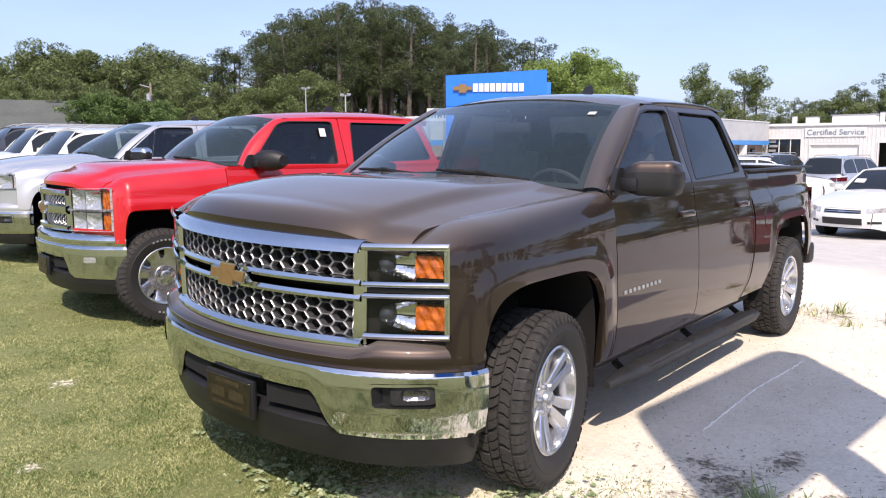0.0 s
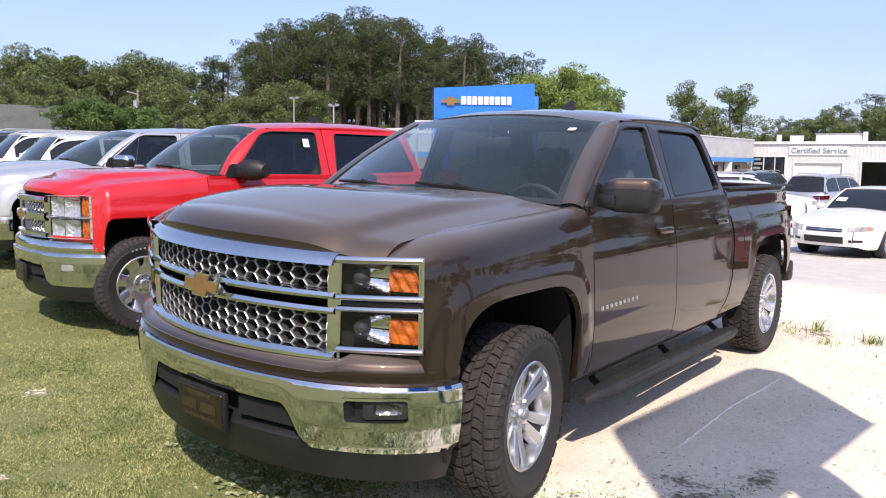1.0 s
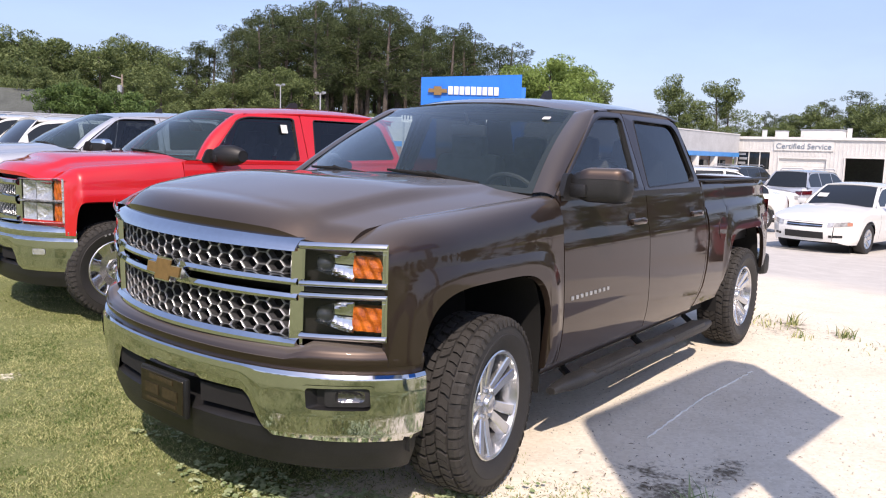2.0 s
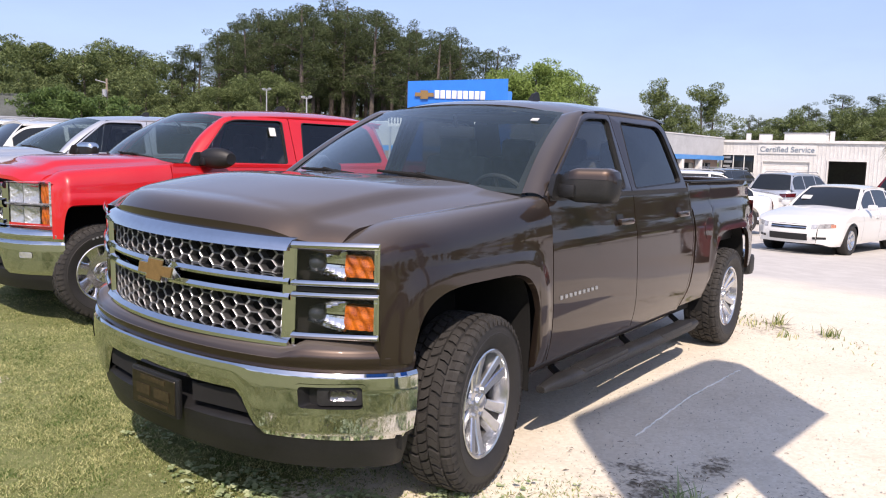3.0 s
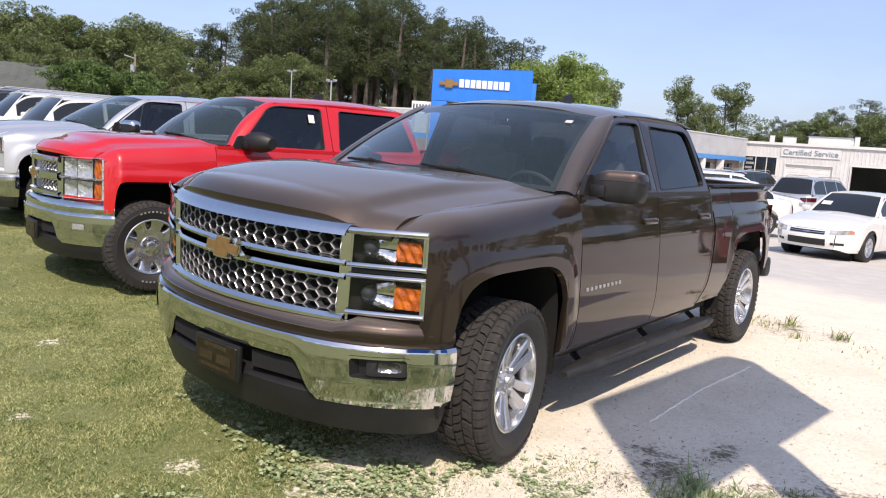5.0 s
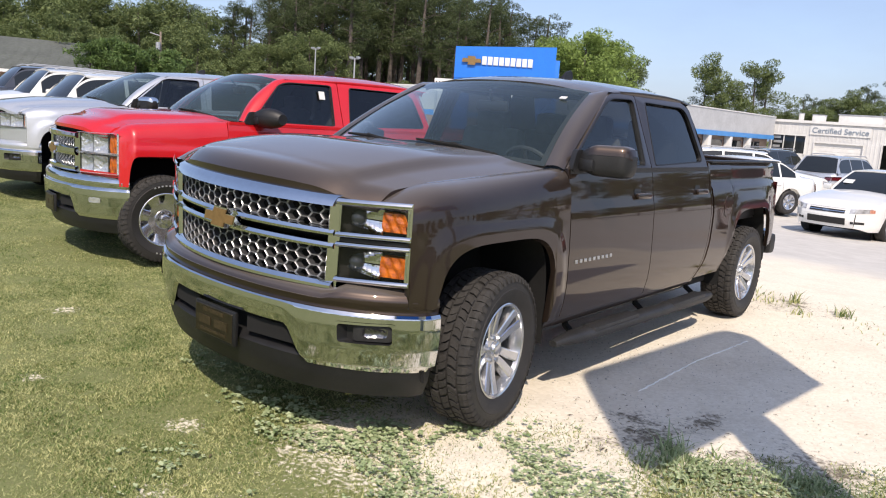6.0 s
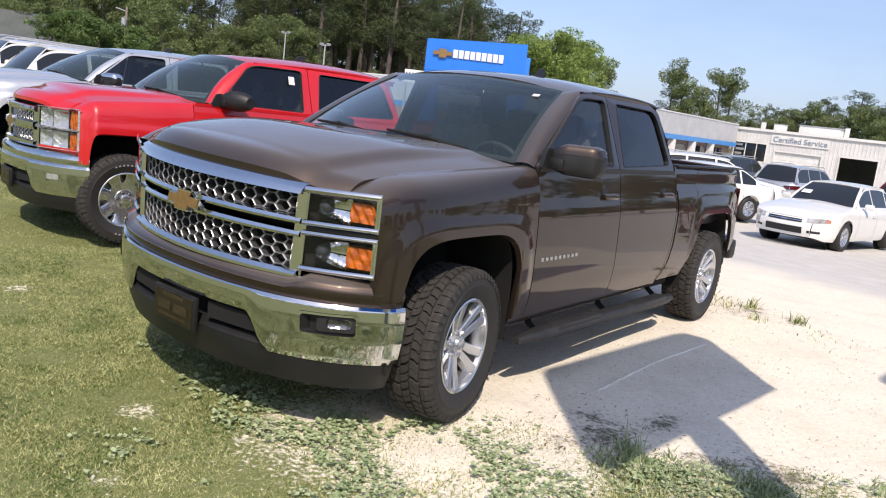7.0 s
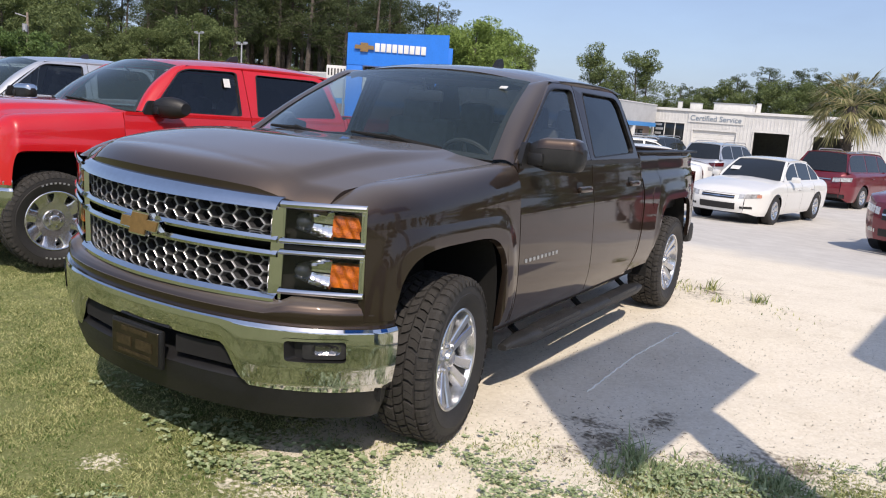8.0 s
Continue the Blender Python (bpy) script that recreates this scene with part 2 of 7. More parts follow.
PINE = leaf_mat("pine needles", (0.045, 0.068, 0.026), (0.100, 0.125, 0.050))
OAK = leaf_mat("broad leaves", (0.085, 0.122, 0.042), (0.180, 0.220, 0.084))
BRIGHT_LEAF = leaf_mat("fresh spring leaves", (0.13, 0.19, 0.040), (0.25, 0.34, 0.095))
PALM_LEAF = leaf_mat("palm fronds", (0.13, 0.14, 0.05), (0.36, 0.32, 0.17))
GRASS = leaf_mat("grass blades", (0.068, 0.132, 0.022), (0.635, 0.615, 0.305), 1.6)
CLOVER = leaf_mat("weed leaves", (0.19, 0.265, 0.115), (0.50, 0.56, 0.34))
SHRUB_LEAF = leaf_mat("shrub leaves", (0.062, 0.112, 0.030), (0.135, 0.205, 0.062))
STONE = leaf_mat("limestone chips", (0.44, 0.41, 0.35), (0.72, 0.68, 0.60))
LITTER = leaf_mat("dry litter", (0.07, 0.055, 0.040), (0.22, 0.17, 0.10))

# ---- mesh helpers ----
def part(name, bm, material, parent=None, label="", angle=32, smooth=True, kind=""):
    """Links a bmesh as one mesh object under a thing or a part."""
    me = bpy.data.meshes.new(name)
    bm.to_mesh(me)
    bm.free()
    me.materials.append(material)
    if smooth:
        me.polygons.foreach_set("use_smooth", [True] * len(me.polygons))
        me.set_sharp_from_angle(angle=radians(angle))
    ob = new(name, me)
    ob.parent = parent
    if label:
        ob["label"] = label
    if kind:
        ob["kind"] = kind
    return ob


def thing(name, m, label, category, group="", kind=""):
    ob = new(name)
    ob.matrix_basis = m
    return tagged(ob, label, category, group, kind)


def bmnew():
    return bmesh.new()


def box(bm, c, s, bevel=0.0, rot=None, seg=2):
    """A box of size s round c, with rounded edges."""
    g = bmesh.ops.create_cube(bm, size=1.0)
    vs = g["verts"]
    for v in vs:
        v.co = Vector((v.co.x * s[0], v.co.y * s[1], v.co.z * s[2]))
    if bevel:
        es = list({e for v in vs for e in v.link_edges})
        r = bmesh.ops.bevel(bm, geom=es, offset=bevel, segments=seg, affect="EDGES", profile=0.6)
        vs = list({v for f in r["faces"] for v in f.verts} | {v for v in vs if v.is_valid})
    m = Matrix.Translation(c) @ (rot.to_4x4() if rot else Matrix())
    for v in vs:
        v.co = m @ v.co
    return vs


def grid(bm, fn, nu, nv, flip=False):
    """A sheet of nu x nv faces through fn(u, v), u and v from 0 to 1."""
    rows = [[bm.verts.new(fn(i / nu, j / nv)) for j in range(nv + 1)] for i in range(nu + 1)]
    for i in range(nu):
        for j in range(nv):
            q = (rows[i][j], rows[i + 1][j], rows[i + 1][j + 1], rows[i][j + 1])
            bm.faces.new(q[::-1] if flip else q)
    return rows


def lips(bm, off):
    """Folds every open edge by off, so that a sheet shows a thickness."""
    es = [e for e in bm.edges if e.is_boundary]
    r = bmesh.ops.extrude_edge_only(bm, edges=es)
    for v in r["geom"]:
        if isinstance(v, bmesh.types.BMVert):
            v.co += Vector(off)


def mirrored(bm):
    """The same mesh on the other side of the middle plane."""
    b = bm.copy()
    for v in b.verts:
        v.co.x = -v.co.x
    bmesh.ops.reverse_faces(b, faces=b.faces)
    return b


def tube(bm, pts, radii, n=8, cap=True):
    """A round tube along pts."""
    pts = [Vector(p) for p in pts]
    if not isinstance(radii, (list, tuple)):
        radii = [radii] * len(pts)
    radii = [float(r) for r in radii]
    rings, side = [], None
    for i, p in enumerate(pts):
        d = (pts[min(i + 1, len(pts) - 1)] - pts[max(i - 1, 0)]).normalized()
        if side is None:
            side = d.orthogonal().normalized()
        side = (side - d * side.dot(d)).normalized()
        up = d.cross(side)
        rings.append([bm.verts.new(p + radii[i] * (math.cos(a) * side + math.sin(a) * up)) for a in (2 * math.pi * k / n for k in range(n))])
    for a, b in zip(rings, rings[1:]):
        for k in range(n):
            bm.faces.new((a[k], a[(k + 1) % n], b[(k + 1) % n], b[k]))
    if cap:
        bm.faces.new(rings[0][::-1])
        bm.faces.new(rings[-1])
    return rings


def revolve(bm, prof, n=48, closed=False):
    """Turns (radius, x) pairs round the x axis."""
    rings = [[bm.verts.new((x, r * math.cos(a), r * math.sin(a))) for a in (2 * math.pi * k / n for k in range(n))] for r, x in prof]
    pairs = list(zip(rings, rings[1:])) + ([(rings[-1], rings[0])] if closed else [])
    for a, b in pairs:
        for k in range(n):
            bm.faces.new((a[k], a[(k + 1) % n], b[(k + 1) % n], b[k]))


def rounded(pts, r, n=4):
    """A closed outline with rounded corners: n + 1 points for each corner."""
    out, m = [], len(pts)
    rs = r if isinstance(r, (list, tuple)) else [r] * m
    for i in range(m):
        p, a, b = Vector(pts[i]), Vector(pts[i - 1]), Vector(pts[(i + 1) % m])
        da, db = (a - p), (b - p)
        k = min(rs[i], da.length * 0.48, db.length * 0.48)
        s, e = p + da.normalized() * k, p + db.normalized() * k
        for j in range(n + 1):
            t = j / n
            out.append((1 - t) ** 2 * s + 2 * t * (1 - t) * p + t * t * e)
    return out


def ring(bm, outer, inner, fn, sub=1):
    """A frame between two outlines of as many points, laid on fn(point)."""
    m = len(outer)
    rows = [[bm.verts.new(fn(Vector(o).lerp(Vector(i), k / sub))) for o, i in zip(outer, inner)] for k in range(sub + 1)]
    for a, b in zip(rows, rows[1:]):
        for k in range(m):
            bm.faces.new((a[k], a[(k + 1) % m], b[(k + 1) % m], b[k]))


def sheet(bm, outline, fn, sub=6):
    """A filled outline laid on fn(point): rings towards its middle."""
    c = sum((Vector(p) for p in outline), Vector(outline[0]) * 0) / len(outline)
    rows = [[bm.verts.new(fn(Vector(p).lerp(c, k / sub))) for p in outline] for k in range(sub)]
    m, mid = len(outline), bm.verts.new(fn(c))
    for a, b in zip(rows, rows[1:]):
        for k in range(m):
            bm.faces.new((a[k], a[(k + 1) % m], b[(k + 1) % m], b[k]))
    for k in range(m):
        bm.faces.new((rows[-1][k], rows[-1][(k + 1) % m], mid))


def prism(bm, outline, fn0, fn1):
    """A solid between two placings of one outline."""
    a, b = [bm.verts.new(fn0(p)) for p in outline], [bm.verts.new(fn1(p)) for p in outline]
    m = len(outline)
    bm.faces.new(a[::-1])
    bm.faces.new(b)
    for k in range(m):
        bm.faces.new((a[k], a[(k + 1) % m], b[(k + 1) % m], b[k]))


def lerp_at(x, xs, ys):
    return float(np.interp(x, xs, ys))


def sm(a, b, x):
    t = min(1.0, max(0.0, (x - a) / (b - a)))
    return t * t * (3 - 2 * t)


def finer(pts, n):
    """The same outline with n steps along each edge."""
    return [Vector(a).lerp(Vector(b), k / n) for a, b in zip(pts, pts[1:] + pts[:1]) for k in range(n)]

# ---- ground ----
def ground_z(x, y):
    d = y - 4.0
    fall = 0.0 if d < 0 else max(0.0185 * d * d / (d + 3.0), 0.55 * (1 - math.exp(-(d / 9.0) ** 2)))
    rise = 0.030 * min(16.0, max(0.0, -3.0 - x)) * sm(60, 20, abs(y))
    return rise - (min(fall, 1.45) if y < 200 else 1.45)


def lawn_edge(x):
    """The lawn lies before this line."""
    # Past x = 4 unseen lawn is added to dim the flank's reflections.
    return lerp_at(x, [-40, -3.0, -1.0, 0.2, 0.8, 1.4, 1.9, 2.6, 3.6, 4.8, 6.5, 12.0], [3.6, 3.6, 2.2, 0.55, 0.15, 0.25, 0.55, 0.85, 1.2, 4.2, 9.0, 13.0])


def cover_at(x, y):
    """Grass 0..1 and paving 0..1."""
    e = lawn_edge(x)
    n = 0.35 * noise.noise((x * 1.1, y * 1.1, 3.0)) + 0.22 * noise.noise((x * 3.7, y * 3.7, 9.0))
    g = sm(0.28, -0.28, y - e + n)
    bare = sm(-1.5, -0.4, y) * sm(0.0, 0.6, x) * (1 - 0.55 * sm(1.5, 2.0, x))
    g *= 1 - 0.78 * bare
    for bx, by, br in ((-0.03, -1.12, 0.15), (-1.55, 0.25, 0.22), (0.45, -1.55, 0.14), (-1.1, -1.35, 0.12), (-2.3, -0.6, 0.16)):
        g *= 1 - 0.52 * sm(br, 0.3 * br, math.hypot(x - bx, y - by) + 0.25 * br * n)
    p = sm(-0.25, 0.25, y - (8.3 - 0.12 * x) + 0.5 * n)
    return g, p


def soil_at(x, y):
    """Dark soil washed over the gravel, 0..1."""
    n = 0.5 + 0.9 * noise.noise((x * 4.0, y * 4.0, 31.0)) + 0.5 * noise.noise((x * 11, y * 11, 5.0))
    k = max(sm(0.42, 0.05, math.hypot((x - 1.50) / 1.0, (y - 0.50) / 1.1)), 0.9 * sm(0.16, 0.03, math.hypot(x - 1.69, (y - 0.98) / 1.5)), 0.55 * sm(0.9, 0.2, math.hypot((x - 2.3) / 1.6, y - 0.45)), 0.5 * sm(0.6, 0.1, math.hypot((x - 1.2) / 1.7, y - 4.6)))
    return min(1.0, max(0.0, k * 1.6 * n))


def axis(lo, hi, step, far, k=1.35):
    a = list(np.arange(lo, hi + 1e-6, step))
    s, v = step, hi
    while v < far:
        s *= k
        v += s
        a.append(v)
    s, v = step, lo
    while v > -far:
        s *= k
        v -= s
        a.insert(0, v)
    return a


gx_, gy_ = axis(-7.0, 4.2, 0.08, 3500), axis(-3.4, 6.0, 0.08, 3500)
gverts, gcol = [], []
for y in gy_:
    for x in gx_:
        near = sm(30, 6, math.hypot(x, y))
        g, p = cover_at(x, y) if near > 0 else (1.0 if y < lawn_edge(x) else 0.0, 1.0 if y > 8 else 0.0)
        if math.hypot(x, y) > 110 or x < -75:
            g, p = 1.0, 0.0
        z = ground_z(x, y) + near * (0.010 * noise.noise((x * 2.3, y * 2.3, 0)) + 0.006 * noise.noise((x * 8, y * 8, 5))) * (1 - p) - 0.006
        gverts.append((x, y, z))
        gcol += [g, p, soil_at(x, y) if near > 0 else 0.0, 1.0]
nx = len(gx_)
gfaces = [(j * nx + i, j * nx + i + 1, (j + 1) * nx + i + 1, (j + 1) * nx + i) for j in range(len(gy_) - 1) for i in range(nx - 1)]
gm = bpy.data.meshes.new("ground")
gm.from_pydata(gverts, [], gfaces)
at = gm.color_attributes.new("cover", "FLOAT_COLOR", "POINT")
at.data.foreach_set("color", gcol)
gm.polygons.foreach_set("use_smooth", [True] * len(gm.polygons))


def ground_material():
    m, ns, ln = nodes_of("lawn, gravel and paving")
    b = ns["Principled BSDF"]
    b.inputs["Roughness"].default_value = 0.9
    b.inputs["Specular IOR Level"].default_value = 0.2
    at_, geo, sep = ns.new("ShaderNodeAttribute"), ns.new("ShaderNodeNewGeometry"), ns.new("ShaderNodeSeparateColor")
    at_.attribute_name = "cover"
    ln.new(at_.outputs["Color"], sep.inputs[0])

    def tex(scale, detail=5.0, rough=0.55):
        n = ns.new("ShaderNodeTexNoise")
        n.inputs["Scale"].default_value, n.inputs["Detail"].default_value, n.inputs["Roughness"].default_value = scale, detail, rough
        ln.new(geo.outputs["Position"], n.inputs["Vector"])
        return n.outputs[0]

    def ramp(v, stops):
        r = ns.new("ShaderNodeValToRGB")
        while len(r.color_ramp.elements) < len(stops):
            r.color_ramp.elements.new(0.5)
        for e, (p, c) in zip(r.color_ramp.elements, stops):
            e.position, e.color = p, (*c, 1)
        ln.new(v, r.inputs[0])
        return r.outputs[0]

    def mixc(f, a, c):
        x = ns.new("ShaderNodeMix")
        x.data_type = "RGBA"
        ln.new(f, x.inputs["Factor"])
        ln.new(a, x.inputs["A"])
        ln.new(c, x.inputs["B"])
        return x.outputs["Result"]

    def mth(op, a, c, clamp=False):
        x = ns.new("ShaderNodeMath")
        x.operation, x.use_clamp = op, clamp
        for k, v in enumerate((a, c)):
            if isinstance(v, float):
                x.inputs[k].default_value = v
            else:
                ln.new(v, x.inputs[k])
        return x.outputs[0]
    vor = ns.new("ShaderNodeTexVoronoi")
    vor.inputs["Scale"].default_value = 55.0
    ln.new(geo.outputs["Position"], vor.inputs["Vector"])
    soil = ramp(tex(34.0, 9.0, 0.8), [(0.28, (0.23, 0.21, 0.11)), (0.5, (0.135, 0.16, 0.056)), (0.72, (0.36, 0.33, 0.18))])
    grav = ramp(tex(1.6, 9.0, 0.68), [(0.25, (0.54, 0.47, 0.355)), (0.5, (0.72, 0.65, 0.52)), (0.75, (0.79, 0.725, 0.60))])
    peb = ramp(vor.outputs["Color"], [(0.0, (0.55, 0.50, 0.415)), (0.5, (0.70, 0.65, 0.55)), (1.0, (0.80, 0.76, 0.68))])
    half = ns.new("ShaderNodeValue")
    half.outputs[0].default_value = 0.45
    grav = mixc(half.outputs[0], grav, peb)
    pave = ramp(tex(2.5, 9.0, 0.7), [(0.3, (0.45, 0.43, 0.395)), (0.7, (0.57, 0.55, 0.51))])
    speck = mth("MULTIPLY", mth("SUBTRACT", tex(38.0, 3.0), 0.5), 1.5)
    gmask = mth("MULTIPLY", mth("ADD", mth("SUBTRACT", sep.outputs[0], 0.42), speck), 4.0, True)
    dirt = ramp(tex(60.0, 4.0, 0.7), [(0.3, (0.10, 0.085, 0.062)), (0.7, (0.26, 0.225, 0.17))])
    dmask = mth("MULTIPLY", mth("ADD", mth("SUBTRACT", sep.outputs[2], 0.35), speck), 2.2, True)
    grav = mixc(dmask, grav, dirt)
    col = mixc(gmask, grav, soil)
    col = mixc(sep.outputs[1], col, pave)
    ln.new(col, b.inputs["Base Color"])
    bp = ns.new("ShaderNodeBump")
    bp.inputs["Strength"].default_value, bp.inputs["Distance"].default_value = 0.30, 0.008
    hgt = mth("ADD", mth("MULTIPLY", vor.outputs["Distance"], -0.9), tex(24.0, 6.0, 0.7))
    hgt = mth("MULTIPLY", hgt, mth("SUBTRACT", 1.0, mth("MULTIPLY", sep.outputs[1], 0.8)))
    ln.new(hgt, bp.inputs["Height"])
    ln.new(bp.outputs[0], b.inputs["Normal"])
    return m


gm.materials.append(ground_material())
tagged(new("ground", gm), "mown lawn meeting pale gravel and sun-bleached paving", "ground", kind="structure")

# ---- wheels ----
def wheel(parent, m, radius=0.392, width=0.265, rim=0.242, spokes=5, tread=True, letters=False, style="split"):
    """A wheel with its axle along x, outer face towards +x."""
    w = new("wheel")
    w.parent, w.matrix_basis = parent, m
    h = width / 2
    R = radius
    bm = bmnew()
    body = R - (0.012 if tread else 0.0)
    prof = [(rim - 0.012, -h * 0.78), (rim + 0.02, -h * 0.9), (rim + 0.07, -h), (R * 0.86, -h * 1.0), (R * 0.95, -h * 0.92), (body, -h * 0.74), (body, 0.0),
            (body, h * 0.74), (R * 0.95, h * 0.92), (R * 0.86, h * 1.0), (rim + 0.075, h), (rim + 0.072, h + 0.003), (rim + 0.03, h * 0.95), (rim + 0.012, h * 0.86), (rim - 0.012, h * 0.80)]
    revolve(bm, prof, 64, closed=True)
    if tread:
        tb, n = bmnew(), 54
        for k in range(n):
            for c, (x, wd, ph, skew, bow) in enumerate(((-0.79, 0.20, 0.0, 0.10, 0.0), (-0.375, 0.185, 0.55, 0.38, 0.22), (0.0, 0.165, 0.20, -0.45, 0.20), (0.375, 0.185, 0.70, 0.38, -0.22), (0.79, 0.20, 0.30, -0.10, 0.0))):
                half = math.pi / n
                a = 2 * math.pi * (k + ph + 0.10 * math.sin(2.1 * c + 3.7 * k)) / n
                outer = abs(x) > 0.7
                rows_ = []
                for r, f in ((R - 0.024, 0.92), (R, 0.76)):
                    rows_.append([])
                    for sx, sa in ((-1, -1), (0, -1), (1, -1), (1, 1), (0, 1), (-1, 1)):
                        aa = a + f * sa * half * (0.98 if outer else 0.95) + half * (skew * sx + bow * (1 - sx * sx))
                        xx = h * (x + (0.96 if f > 0.9 else 0.86) * sx * wd)
                        rr = r - (0.020 if abs(xx) > h * 0.88 else 0.004 if outer else 0.0)
                        rows_[-1].append(tb.verts.new((xx, rr * math.cos(aa), rr * math.sin(aa))))
                lo_, hi_ = rows_
                tb.faces.new((hi_[0], hi_[1], hi_[4], hi_[5]))
                tb.faces.new((hi_[1], hi_[2], hi_[3], hi_[4]))
                for i in range(6):
                    j = (i + 1) % 6
                    tb.faces.new((lo_[i], lo_[j], hi_[j], hi_[i]))
        for k in range(n):
            a = 2 * math.pi * (k + 0.25) / n
            half = math.pi / n * 0.55
            vs = [tb.verts.new((xx, r * math.cos(a + s * half), r * math.sin(a + s * half))) for r, xx in ((R - 0.012, h * 0.94), (R * 0.89, h * 1.03)) for s in (-1, 1)]
            tb.faces.new((vs[0], vs[1], vs[3], vs[2]))
    part("tyre", bm, RUBBER, w, angle=40)
    if tread:
        part("tread", tb, TREAD, w, kind="stuff", smooth=False)
    bm = bmnew()
    revolve(bm, [(rim - 0.016, -h * 0.8), (rim - 0.02, h * 0.55), (rim - 0.004, h * 0.80), (rim, h * 0.86), (rim - 0.006, h * 0.885), (rim - 0.016, h * 0.85), (rim - 0.024, h * 0.6)], 56)
    part("rim", bm, ALLOY, w)
    bm = bmnew()
    revolve(bm, [(0.001, -h * 0.05), (rim - 0.03, -h * 0.05), (rim - 0.022, -h * 0.3)], 40)
    part("brake_disc", bm, DARK, w)
    if style == "split":
        for k in range(spokes):
            bm = bmnew()
            a0 = 2 * math.pi * (k + 0.25) / spokes
            grid(bm, lambda u, v: Vector((h * (0.32 + 0.36 * u), (0.075 + (rim - 0.093) * u) * math.cos(a0 + (v - 0.5) * (0.50 - 0.06 * u)), (0.075 + (rim - 0.093) * u) * math.sin(a0 + (v - 0.5) * (0.50 - 0.06 * u)))), 4, 4)
            lips(bm, (-0.06, 0, 0))
            part("spoke_web", bm, WHEEL_POCKET, w)
    bm = bmnew()
    revolve(bm, [(rim - 0.03, h * 0.0), (0.165, h * 0.25), (0.15, h * 0.52), (0.088, h * 0.44), (0.08, h * 0.50), (0.045, h * 0.55), (0.04, h * 0.66), (0.03, h * 0.70), (0.001, h * 0.71)], 40) if style != "split" else \
        revolve(bm, [(0.088, h * 0.1), (0.088, h * 0.42), (0.08, h * 0.50), (0.045, h * 0.55), (0.04, h * 0.66), (0.03, h * 0.70), (0.001, h * 0.71)], 40)
    part("hub", bm, ALLOY, w)
    cnt = spokes
    for k in range(cnt):
        a0 = 2 * math.pi * (k + 0.25) / cnt
        bm = bmnew()
        bars = ((-0.215, -0.15), (0.215, 0.15)) if style == "split" else ((0.0, 0.0),)
        for ao, ai in bars:
            wi, wo = (0.020, 0.027) if style == "split" else (0.036, 0.070)
            pts = []
            for r, da, wd, xf in ((0.138, 0.0, 0.048, h * 0.53), (0.18, 0.0, 0.047, h * 0.60), (rim - 0.012, 0.0, 0.062, h * 0.74)) if style == "disc" else ((0.068, ai * 2.0, wi, h * 0.50), (0.14, (ao + ai) / 2 * 1.15, (wi + wo) / 2, h * 0.62), (rim - 0.016, ao, wo, h * 0.80)):
                a = a0 + da
                c, t = Vector((0, math.cos(a), math.sin(a))), Vector((0, -math.sin(a), math.cos(a)))
                pts.append([bm.verts.new(c * r + t * s * wd * q + Vector((xf - dx, 0, 0))) for s, q, dx in ((-1, 1.15, 0.05), (-1, 1.0, 0.006), (-0.75, 1.0, 0.0), (0.75, 1.0, 0.0), (1, 1.0, 0.006), (1, 1.15, 0.05))])
            for p, q in zip(pts, pts[1:]):
                for i in range(5):
                    bm.faces.new((p[i], p[i + 1], q[i + 1], q[i]))
        part("spoke", bm, ALLOY, w, angle=30)
    for k in range(6):
        bm = bmnew()
        a = 2 * math.pi * (k + 0.5) / 6
        tube(bm, [(h * 0.46, 0.063 * math.cos(a), 0.063 * math.sin(a)), (h * 0.60, 0.063 * math.cos(a), 0.063 * math.sin(a))], 0.011, 6)
        part("wheel_nut", bm, CHROME_SOFT, w)
    if letters:
        for s in (0.0, math.pi):
            bm = bmnew()
            for k in range(7):
                a = s + 0.11 * k + 0.9
                r0, r1 = rim + 0.058, rim + 0.072
                vs = [bm.verts.new((h + 0.004, r * math.cos(a + d), r * math.sin(a + d))) for r, d in ((r0, 0), (r1, 0), (r1, 0.055), (r0, 0.055))]
                bm.faces.new(vs)
            part("white_lettering", bm, GALV, w, "raised white lettering", kind="stuff")
    return w


# ---- the pickup's forms (x to its left-hand side, y to the rear, front axle at y = 0) ----
WB = 3.645
HUB = 0.392


def front_plan(x):
    """y of the grille and lamp face."""
    d = max(0.0, abs(x) - 0.58)
    return -0.920 + 0.36 * min(abs(x), 0.58) ** 2 + 0.42 * d + 0.40 * d * d


BP = ([0.0, 0.3, 0.55, 0.72, 0.825, 0.890, 0.930, 0.950, 0.957], [-0.968, -0.947, -0.885, -0.800, -0.718, -0.645, -0.590, -0.545, -0.49])


def bumper_plan(t, off=0.0):
    """x, y along the bumper, t from -1 to 1."""
    a, s = abs(t), 1 if t >= 0 else -1
    i = a * 8
    k = min(7, int(i))
    f = i - k
    xs_, ys_ = BP
    p0, p1, p2, p3 = (Vector((xs_[abs(j)] * (1 if j >= 0 else -1), ys_[abs(j)])) for j in (k - 1, k, k + 1, min(k + 2, 8)))
    q = 0.5 * (2 * p1 + (p2 - p0) * f + (2 * p0 - 5 * p1 + 4 * p2 - p3) * f * f + (3 * p1 - p0 - 3 * p2 + p3) * f ** 3)
    d = 0.5 * ((p2 - p0) + 2 * (2 * p0 - 5 * p1 + 4 * p2 - p3) * f + 3 * (3 * p1 - p0 - 3 * p2 + p3) * f * f)
    n = Vector((d.y, -d.x)).normalized()
    q = q + n * off
    return s * q.x, q.y


